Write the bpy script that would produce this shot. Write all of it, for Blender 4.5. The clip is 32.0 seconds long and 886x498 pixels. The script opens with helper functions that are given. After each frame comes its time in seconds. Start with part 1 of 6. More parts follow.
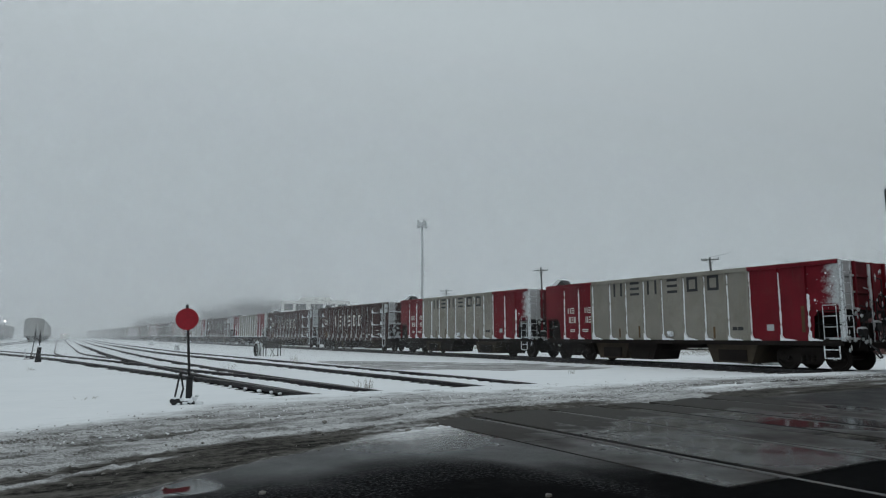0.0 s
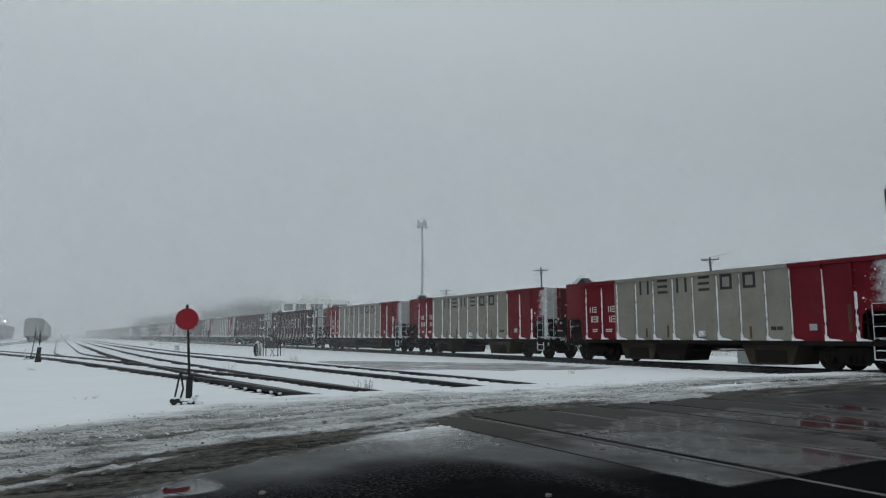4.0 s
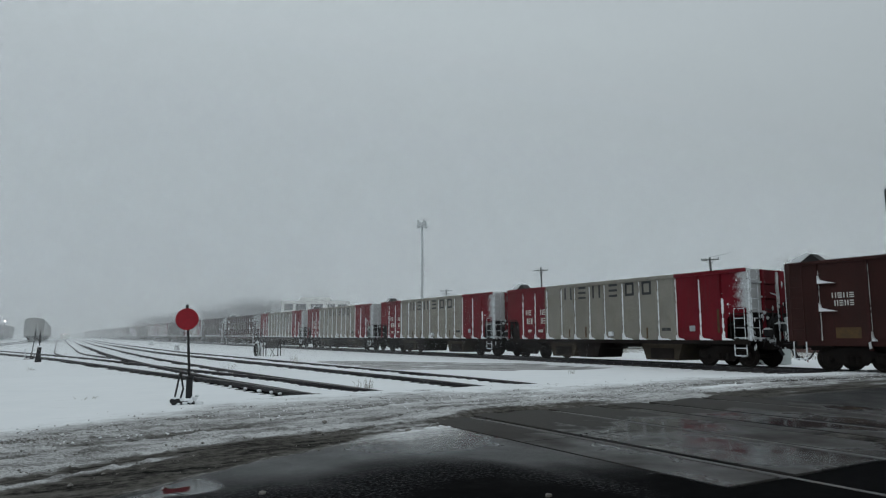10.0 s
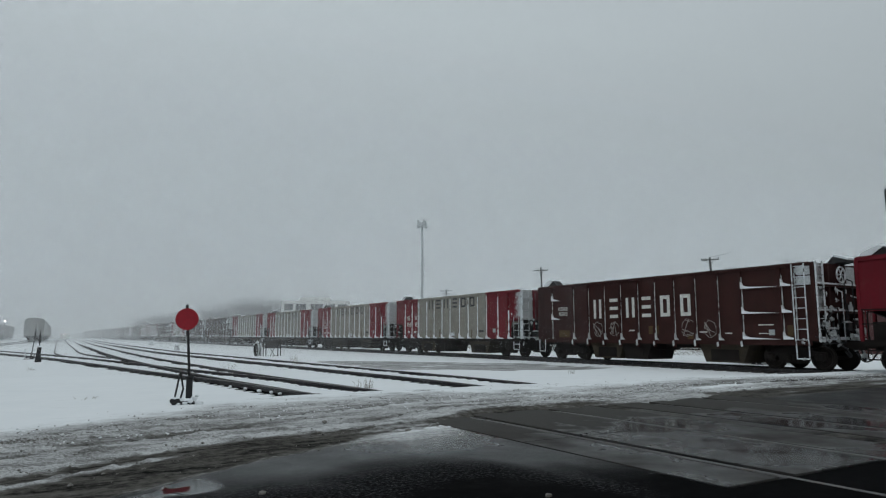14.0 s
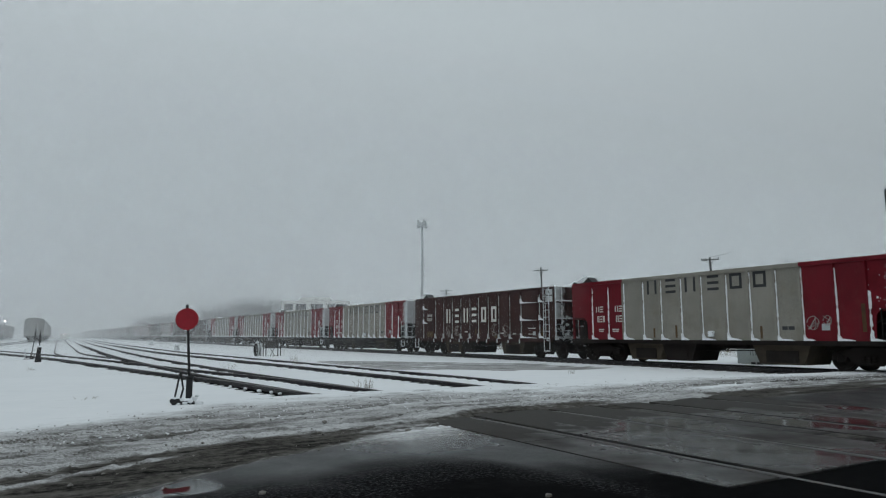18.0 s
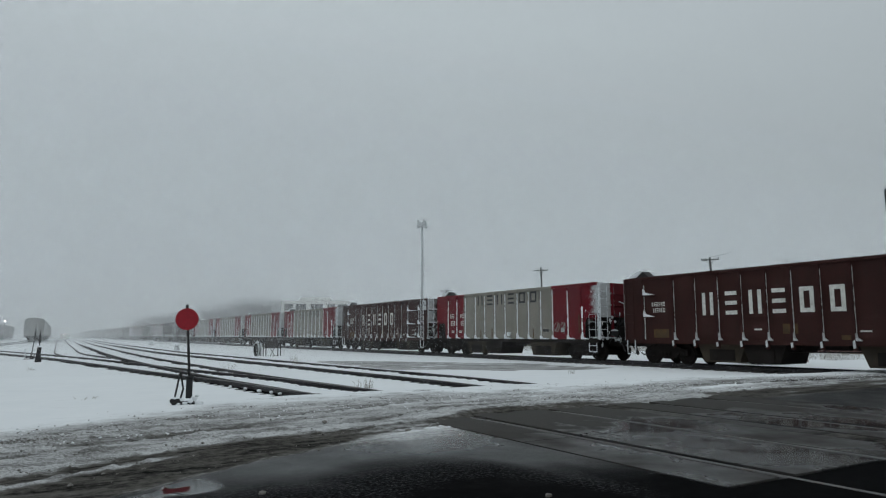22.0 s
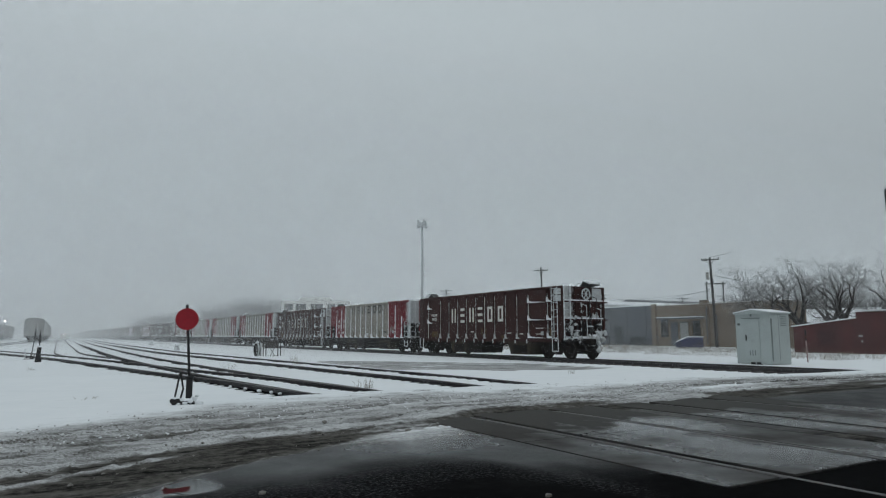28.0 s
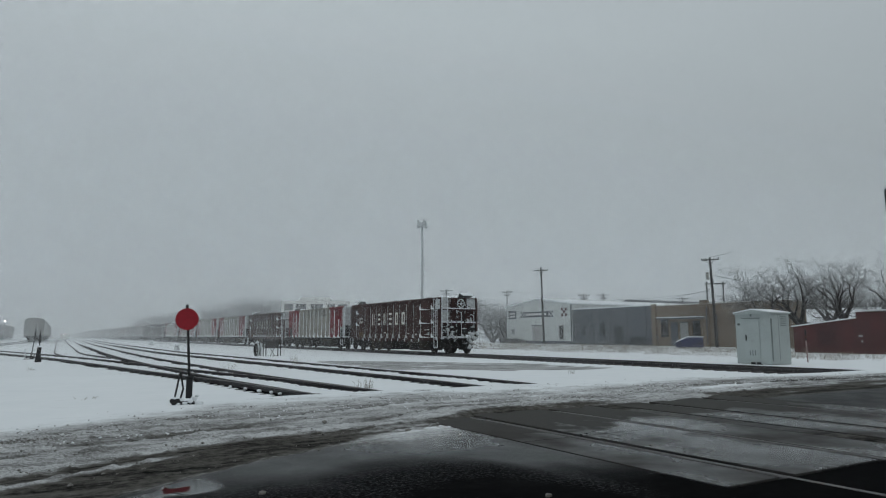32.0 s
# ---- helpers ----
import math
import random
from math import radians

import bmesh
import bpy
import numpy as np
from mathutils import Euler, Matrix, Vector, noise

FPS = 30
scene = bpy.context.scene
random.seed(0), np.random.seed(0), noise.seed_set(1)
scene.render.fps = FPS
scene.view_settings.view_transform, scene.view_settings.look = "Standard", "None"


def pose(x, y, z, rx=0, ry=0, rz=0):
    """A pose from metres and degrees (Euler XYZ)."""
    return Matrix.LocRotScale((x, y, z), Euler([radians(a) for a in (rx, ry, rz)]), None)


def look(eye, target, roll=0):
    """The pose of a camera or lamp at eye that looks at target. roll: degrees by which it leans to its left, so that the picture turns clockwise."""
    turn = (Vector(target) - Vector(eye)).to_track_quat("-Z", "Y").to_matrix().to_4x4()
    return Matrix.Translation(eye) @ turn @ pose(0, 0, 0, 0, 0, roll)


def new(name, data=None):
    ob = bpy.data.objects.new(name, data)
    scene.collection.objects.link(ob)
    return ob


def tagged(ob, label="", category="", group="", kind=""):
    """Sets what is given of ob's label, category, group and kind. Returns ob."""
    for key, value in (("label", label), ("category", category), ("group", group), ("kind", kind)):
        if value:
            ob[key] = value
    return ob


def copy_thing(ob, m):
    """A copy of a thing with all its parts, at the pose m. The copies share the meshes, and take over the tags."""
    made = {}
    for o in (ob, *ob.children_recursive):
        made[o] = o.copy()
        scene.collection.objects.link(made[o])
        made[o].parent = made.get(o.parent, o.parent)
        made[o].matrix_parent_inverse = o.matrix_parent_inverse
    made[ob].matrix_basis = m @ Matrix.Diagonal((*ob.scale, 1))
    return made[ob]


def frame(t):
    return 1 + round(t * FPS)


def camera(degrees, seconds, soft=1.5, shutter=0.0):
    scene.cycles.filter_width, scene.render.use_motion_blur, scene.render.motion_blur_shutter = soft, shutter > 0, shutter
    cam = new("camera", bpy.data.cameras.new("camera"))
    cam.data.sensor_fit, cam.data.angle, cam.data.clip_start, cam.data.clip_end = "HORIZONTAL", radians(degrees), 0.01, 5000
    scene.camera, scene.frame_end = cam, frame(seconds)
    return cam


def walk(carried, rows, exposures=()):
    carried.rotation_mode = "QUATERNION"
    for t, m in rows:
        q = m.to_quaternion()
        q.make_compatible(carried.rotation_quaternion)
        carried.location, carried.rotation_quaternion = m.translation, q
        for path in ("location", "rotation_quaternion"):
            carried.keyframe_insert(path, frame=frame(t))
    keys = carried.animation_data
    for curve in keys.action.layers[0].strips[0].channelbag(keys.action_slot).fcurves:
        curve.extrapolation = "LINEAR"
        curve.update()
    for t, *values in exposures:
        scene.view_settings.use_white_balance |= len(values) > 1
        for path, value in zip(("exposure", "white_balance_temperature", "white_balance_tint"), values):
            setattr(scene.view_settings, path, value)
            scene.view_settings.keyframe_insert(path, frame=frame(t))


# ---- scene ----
import itertools

# One plan: x across the tracks, y along them (the train rolls towards +y), asphalt at z = 0.
EYE = Vector((0.0, 0.0, 1.11))
AZIMUTH, TILT = radians(30.92), radians(7.39)
AIM = Vector((math.sin(AZIMUTH) * math.cos(TILT), math.cos(AZIMUTH) * math.cos(TILT), math.sin(TILT)))
cam = camera(67.2, 32.0, soft=1.2)
walk(cam, [(0.0, look(EYE, EYE + AIM)), (32.0, look(EYE, EYE + AIM))], exposures=((0.0, 0.0), (27.0, 0.0), (32.0, -0.10)))

# ---- light: an overcast snowy day ----
SUN_HIGH, SUN_TURN = 52.0, 200.0
world = bpy.data.worlds.new("overcast_sky")
scene.world = world
world.use_nodes = True
wn, wl = world.node_tree.nodes, world.node_tree.links
wn.clear()
w_out = wn.new("ShaderNodeOutputWorld")
w_bg = wn.new("ShaderNodeBackground")
w_sky = wn.new("ShaderNodeTexSky")
w_sky.sky_type, w_sky.sun_disc = "NISHITA", False
w_sky.sun_elevation, w_sky.sun_rotation = radians(SUN_HIGH), radians(SUN_TURN)
w_dim = wn.new("ShaderNodeVectorMath")
w_dim.operation = "SCALE"
w_dim.inputs["Scale"].default_value = 0.06
w_geo = wn.new("ShaderNodeTexCoord")
w_sep = wn.new("ShaderNodeSeparateXYZ")
w_ramp = wn.new("ShaderNodeValToRGB")
w_ramp.color_ramp.elements[0].position, w_ramp.color_ramp.elements[0].color = 0.0, (0.322, 0.360, 0.374, 1)
w_ramp.color_ramp.elements[1].position, w_ramp.color_ramp.elements[1].color = 0.42, (0.464, 0.521, 0.546, 1)
w_top = w_ramp.color_ramp.elements.new(1.0)
w_top.color = (0.48, 0.537, 0.562, 1)
w_mix = wn.new("ShaderNodeMixRGB")
w_mix.inputs["Fac"].default_value = 0.93
wl.new(w_sky.outputs["Color"], w_dim.inputs[0])
wl.new(w_geo.outputs["Generated"], w_sep.inputs[0])
wl.new(w_sep.outputs["Z"], w_ramp.inputs["Fac"])
wl.new(w_dim.outputs["Vector"], w_mix.inputs["Color1"])
w_side, w_lift = wn.new("ShaderNodeVectorMath"), wn.new("ShaderNodeMath")
w_side.operation, w_side.inputs[1].default_value = "DOT_PRODUCT", (-0.858, 0.514, 0.0)
w_lift.operation, w_lift.inputs[1].default_value, w_lift.inputs[2].default_value = "MULTIPLY_ADD", 0.24, 0.985
w_even = wn.new("ShaderNodeVectorMath")
w_even.operation = "SCALE"
wl.new(w_geo.outputs["Generated"], w_side.inputs[0])
wl.new(w_side.outputs["Value"], w_lift.inputs[0])
wl.new(w_ramp.outputs["Color"], w_even.inputs[0])
wl.new(w_lift.outputs[0], w_even.inputs["Scale"])
wl.new(w_even.outputs["Vector"], w_mix.inputs["Color2"])
wl.new(w_mix.outputs["Color"], w_bg.inputs["Color"])
wl.new(w_bg.outputs["Background"], w_out.inputs["Surface"])
w_bg.inputs["Strength"].default_value = 1.09
sun = new("sun", bpy.data.lights.new("sun", "SUN"))
sun.data.energy, sun.data.angle, sun.data.color = 0.3, radians(40), (1.0, 0.97, 0.93)
sun.matrix_world = pose(0, 0, 60, 90 - SUN_HIGH, 0, 180 - SUN_TURN)
scene.cycles.transparent_max_bounces = 64


# ---- materials ----
def nodes_of(name):
    m = bpy.data.materials.new(name)
    m.use_nodes = True
    return m, m.node_tree.nodes, m.node_tree.links, m.node_tree.nodes["Principled BSDF"]


def noise_node(n, l, vec, scale, detail=4.0, rough=0.6):
    t = n.new("ShaderNodeTexNoise")
    t.inputs["Scale"].default_value, t.inputs["Detail"].default_value = scale, detail
    t.inputs["Roughness"].default_value = rough
    l.new(vec, t.inputs["Vector"])
    return t.outputs["Fac"]


def ramp_node(n, l, src, lo, hi, c0=(0, 0, 0, 1), c1=(1, 1, 1, 1)):
    r = n.new("ShaderNodeValToRGB")
    r.color_ramp.elements[0].position, r.color_ramp.elements[1].position = lo, hi
    r.color_ramp.elements[0].color, r.color_ramp.elements[1].color = c0, c1
    l.new(src, r.inputs["Fac"])
    return r.outputs["Color"]


def step_node(n, l, src, lo, hi):
    """0 below lo, 1 above hi, eased between."""
    r = n.new("ShaderNodeMapRange")
    r.interpolation_type = "SMOOTHSTEP"
    r.inputs["From Min"].default_value, r.inputs["From Max"].default_value = lo, hi
    l.new(src, r.inputs["Value"])
    return r.outputs["Result"]


def mix_node(n, l, fac, a, b, kind="MIX"):
    m = n.new("ShaderNodeMixRGB")
    m.blend_type = kind
    for sock, v in (("Fac", fac), ("Color1", a), ("Color2", b)):
        if isinstance(v, (int, float)):
            m.inputs[sock].default_value = v
        elif isinstance(v, tuple):
            m.inputs[sock].default_value = (*v[:3], 1)
        else:
            l.new(v, m.inputs[sock])
    return m.outputs["Color"]


def coords(n, l, stretch=(1, 1, 1), kind="Object"):
    """Object coordinates, shifted by the object's own random number."""
    tc, mp = n.new("ShaderNodeTexCoord"), n.new("ShaderNodeMapping")
    mp.inputs["Scale"].default_value = stretch
    l.new(tc.outputs[kind], mp.inputs["Vector"])
    inf, mul = n.new("ShaderNodeObjectInfo"), n.new("ShaderNodeMath")
    mul.operation = "MULTIPLY"
    mul.inputs[1].default_value = 37.0
    l.new(inf.outputs["Random"], mul.inputs[0])
    l.new(mul.outputs[0], mp.inputs["Location"])
    return mp.outputs["Vector"]


def surface(name, color, rough=0.6, metal=0.0, vary=0.25, scale=3.0, grime=None, grime_at=(0.5, 0.75), streak=0.0, grain=40.0, bump=0.15,
            streak_color=(0.05, 0.04, 0.035), spec=0.5):
    """A worn surface: tone that varies at two scales, grime in blotches, vertical streaks, fine relief."""
    m, n, l, b = nodes_of(name)
    v = coords(n, l)
    big = noise_node(n, l, v, scale)
    fine = noise_node(n, l, v, grain, 6.0)
    c = mix_node(n, l, ramp_node(n, l, big, 0.3, 0.7), tuple(x * (1 - vary) for x in color), tuple(min(1, x * (1 + vary)) for x in color))
    c = mix_node(n, l, 0.25, c, ramp_node(n, l, fine, 0.3, 0.7), "OVERLAY")
    if grime:
        c = mix_node(n, l, ramp_node(n, l, noise_node(n, l, v, scale * 1.7, 8.0, 0.7), *grime_at), c, grime)
    if streak:
        s = noise_node(n, l, coords(n, l, (5, 5, 0.35)), 2.2, 5.0, 0.7)
        f = ramp_node(n, l, s, 0.52, 0.78, (0, 0, 0, 1), (streak, streak, streak, 1))
        c = mix_node(n, l, f, c, streak_color)
    l.new(c, b.inputs["Base Color"])
    b.inputs["Metallic"].default_value = metal
    b.inputs["Specular IOR Level"].default_value = spec
    l.new(ramp_node(n, l, big, 0.2, 0.8, (rough * 0.8,) * 3 + (1,), (min(1, rough * 1.2),) * 3 + (1,)), b.inputs["Roughness"])
    bp = n.new("ShaderNodeBump")
    bp.inputs["Strength"].default_value, bp.inputs["Distance"].default_value = bump, 0.008
    l.new(fine, bp.inputs["Height"])
    l.new(bp.outputs["Normal"], b.inputs["Normal"])
    return m


RED = surface("red_car_paint", (0.135, 0.007, 0.014), 0.55, vary=0.18, scale=0.8, grime=(0.16, 0.03, 0.03), grime_at=(0.55, 0.9), streak=0.35, spec=0.15)
GREY = surface("grey_car_paint", (0.235, 0.222, 0.195), 0.6, vary=0.14, scale=0.7, grime=(0.17, 0.15, 0.11), grime_at=(0.5, 0.85), streak=0.45,
               streak_color=(0.2, 0.17, 0.12), spec=0.15)
BROWN = surface("brown_car_paint", (0.040, 0.0140, 0.0122), 0.6, vary=0.22, scale=0.8, grime=(0.030, 0.0135, 0.0115), grime_at=(0.45, 0.8), streak=0.5, streak_color=(0.022, 0.017, 0.014), spec=0.15)
RUST = surface("rust_patch", (0.075, 0.042, 0.014), 0.85, vary=0.4, scale=4.0)
UNDER = surface("grimy_underframe", (0.0145, 0.0115, 0.0105), 0.8, vary=0.4, scale=2.0, grime=(0.028, 0.023, 0.019), grime_at=(0.58, 0.85), spec=0.15)
CHUTE = surface("muddy_chute_steel", (0.050, 0.040, 0.029), 0.85, vary=0.35, scale=1.5, grime=(0.035, 0.03, 0.025), grime_at=(0.45, 0.75), streak=0.4, spec=0.15)
WHEEL = surface("worn_wheel_steel", (0.017, 0.0138, 0.0125), 0.75, metal=0.1, vary=0.3, scale=5.0, spec=0.15)
OLDCAR = surface("faded_grey_car_paint", (0.26, 0.26, 0.25), 0.75, vary=0.2, scale=0.8, grime=(0.10, 0.095, 0.09), streak=0.4)
INK = surface("dark_marking_paint", (0.018, 0.020, 0.022), 0.7, vary=0.3, scale=6.0, grime=(0.06, 0.057, 0.052), grime_at=(0.6, 0.9))
CHALK = surface("white_marking_paint", (0.62, 0.62, 0.58), 0.7, vary=0.2, scale=6.0, grime=(0.30, 0.22, 0.2), grime_at=(0.55, 0.9))
FROST = surface("frosted_bars", (0.66, 0.69, 0.71), 0.8, vary=0.15, scale=5.0, grime=(0.06, 0.05, 0.05), grime_at=(0.52, 0.64))
HOSE = surface("black_rubber", (0.02, 0.02, 0.022), 0.6, vary=0.2)
RAIL = surface("rusty_rail", (0.046, 0.042, 0.046), 0.55, metal=0.2, vary=0.35, scale=3.0, grime=(0.30, 0.30, 0.31), grime_at=(0.56, 0.78))
RAILTOP = surface("worn_rail_head", (0.10, 0.097, 0.097), 0.5, metal=0.6, vary=0.25, scale=3.0, grime=(0.10, 0.06, 0.04), grime_at=(0.5, 0.8))
TIE = surface("creosoted_wood", (0.045, 0.040, 0.040), 0.9, vary=0.4, scale=3.0, streak=0.2)
BLACK = surface("black_iron", (0.012, 0.012, 0.013), 0.7, vary=0.3, scale=8.0)
SIGNRED = surface("red_target_enamel", (0.30, 0.006, 0.018), 0.45, vary=0.08, scale=4.0, grime=(0.2, 0.01, 0.02), grime_at=(0.6, 0.95))
POLE = surface("weathered_pole_wood", (0.022, 0.020, 0.019), 0.9, vary=0.3, scale=2.0, streak=0.3)
GALV = surface("galvanised_steel", (0.36, 0.39, 0.40), 0.5, metal=0.3, vary=0.15, scale=2.0)
HUT = surface("pale_green_grey_hut_paint", (0.37, 0.41, 0.405), 0.55, vary=0.06, scale=1.2, grime=(0.27, 0.29, 0.285), grime_at=(0.55, 0.9), streak=0.2,
              streak_color=(0.25, 0.27, 0.25))
HUTDARK = surface("dark_hut_trim", (0.17, 0.195, 0.19), 0.6, vary=0.2)
WHITEWALL = surface("whitewashed_siding", (0.50, 0.52, 0.51), 0.75, vary=0.1, scale=0.3, grime=(0.36, 0.36, 0.345), grime_at=(0.55, 0.85), streak=0.3,
                    streak_color=(0.35, 0.34, 0.32))
SLATE = surface("grey_painted_block", (0.072, 0.080, 0.092), 0.8, vary=0.25, scale=0.3, grime=(0.045, 0.048, 0.052), grime_at=(0.55, 0.8), streak=0.4)
TAN = surface("tan_brick", (0.155, 0.118, 0.086), 0.85, vary=0.25, scale=0.4, grime=(0.20, 0.17, 0.14), streak=0.25)
REDBRICK = surface("painted_red_brick", (0.082, 0.029, 0.029), 0.85, vary=0.25, scale=0.5, grime=(0.060, 0.026, 0.026), streak=0.3)
FAINT = surface("faded_spray_paint", (0.30, 0.28, 0.26), 0.8, vary=0.3, scale=6.0, grime=(0.06, 0.03, 0.03), grime_at=(0.5, 0.7))
DARKRED = surface("darker_red_wall_panel", (0.06, 0.022, 0.022), 0.85, vary=0.3, scale=1.0)
DARKPANEL = surface("dark_grey_opening_and_band", (0.022, 0.025, 0.030), 0.85, vary=0.25, scale=0.8)
DOORPAINT = surface("dull_door_paint", (0.30, 0.30, 0.29), 0.7, vary=0.15)
DARKGLASS = surface("dark_window_glass", (0.014, 0.016, 0.018), 0.15, vary=0.2, bump=0.02)
BLUEBIN = surface("blue_dumpster_paint", (0.024, 0.030, 0.082), 0.6, vary=0.2, scale=1.5, grime=(0.06, 0.05, 0.05), streak=0.2)
BARK = surface("wet_bark", (0.055, 0.050, 0.048), 0.9, vary=0.35, scale=6.0, grime=(0.20, 0.20, 0.20), grime_at=(0.62, 0.85))
TWIG = surface("frosted_twig", (0.20, 0.198, 0.198), 0.9, vary=0.3, scale=3.0)
STRAW = surface("dry_straw", (0.20, 0.175, 0.135), 0.9, vary=0.3, scale=5.0)
CONCRETE = surface("pale_wall_concrete", (0.66, 0.66, 0.64), 0.8, vary=0.1, scale=0.2)
ROCK = surface("frozen_slush_lump", (0.16, 0.152, 0.14), 0.9, vary=0.4, scale=12.0)
POSTPAINT = surface("faded_pinkish_post_paint", (0.30, 0.22, 0.21), 0.8, vary=0.25, scale=6.0)
ORANGE = surface("faded_orange_tape", (0.40, 0.10, 0.03), 0.7, vary=0.2)


def snow_material():
    m, n, l, b = nodes_of("fresh_snow")
    v = coords(n, l)
    big, fine = noise_node(n, l, v, 0.7), noise_node(n, l, v, 28.0, 6.0)
    l.new(mix_node(n, l, big, (0.74, 0.77, 0.80), (0.84, 0.86, 0.88)), b.inputs["Base Color"])
    b.inputs["Roughness"].default_value = 0.75
    bp = n.new("ShaderNodeBump")
    bp.inputs["Strength"].default_value, bp.inputs["Distance"].default_value = 0.25, 0.015
    l.new(fine, bp.inputs["Height"])
    l.new(bp.outputs["Normal"], b.inputs["Normal"])
    return m


SNOW = snow_material()
OLDSNOW = surface("greyish_wind_packed_snow", (0.50, 0.52, 0.53), 0.8, vary=0.2, scale=3.0, grime=(0.26, 0.25, 0.25), grime_at=(0.55, 0.85), grain=24.0, bump=0.4)


def frosted(name, paint, axis, bare, white, low, banded=0.0):
    """Car paint that wind-blown snow has stuck to, ragged towards one edge of the sheet."""
    m, n, l, b = nodes_of(name)
    tc, sep = n.new("ShaderNodeTexCoord"), n.new("ShaderNodeSeparateXYZ")
    v = tc.outputs["Object"]
    l.new(v, sep.inputs[0])

    def calc(kind, p, q, r=None):
        k = n.new("ShaderNodeMath")
        k.operation = kind
        for i, x in enumerate((p, q, r)):
            if isinstance(x, (int, float)):
                k.inputs[i].default_value = x
            elif x is not None:
                l.new(x, k.inputs[i])
        return k.outputs[0]

    def ranged(src, lo, hi):
        r = n.new("ShaderNodeMapRange")
        r.inputs["From Min"].default_value, r.inputs["From Max"].default_value = lo, hi
        l.new(src, r.inputs["Value"])
        return r.outputs["Result"]

    big, mid, fine = noise_node(n, l, v, 2.6, 5.0, 0.6), noise_node(n, l, v, 11.0, 6.0, 0.7), noise_node(n, l, v, 46.0, 5.0, 0.7)
    amount = ranged(sep.outputs[axis], bare, white)
    amount = calc("MULTIPLY_ADD", calc("SUBTRACT", big, 0.5), 0.9, amount)
    amount = calc("MULTIPLY_ADD", calc("SUBTRACT", mid, 0.5), 0.8, amount)
    amount = calc("MULTIPLY_ADD", calc("SUBTRACT", fine, 0.5), 0.5, amount)
    if banded:
        amount = calc("MULTIPLY_ADD", calc("SINE", calc("MULTIPLY", sep.outputs["Z"], 17.0), 0.0), banded, amount)
    amount = calc("MULTIPLY", amount, ranged(sep.outputs["Z"], low - 0.12, low + 0.18))
    mask = step_node(n, l, amount, 0.38, 0.92)
    c = mix_node(n, l, ramp_node(n, l, big, 0.3, 0.7), tuple(x * 0.8 for x in paint), tuple(x * 1.2 for x in paint))
    c = mix_node(n, l, mask, c, mix_node(n, l, mid, (0.34, 0.35, 0.355), (0.58, 0.60, 0.61)))
    l.new(c, b.inputs["Base Color"])
    b.inputs["Roughness"].default_value, b.inputs["Specular IOR Level"].default_value = 0.7, 0.15
    bp = n.new("ShaderNodeBump")
    bp.inputs["Strength"].default_value, bp.inputs["Distance"].default_value = 0.5, 0.03
    l.new(mask, bp.inputs["Height"])
    l.new(bp.outputs["Normal"], b.inputs["Normal"])
    return m


RED_SIDE_FROST = frosted("red_side_with_blown_snow", (0.135, 0.007, 0.014), "Y", -6.50, -7.40, 2.1, 0.08)
RED_END_FROST = frosted("red_end_with_packed_snow", (0.085, 0.010, 0.014), "X", -0.10, -0.75, 1.7)
BROWN_END_FROST = frosted("brown_end_with_packed_snow", (0.034, 0.012, 0.011), "X", -0.25, -1.05, 1.9)


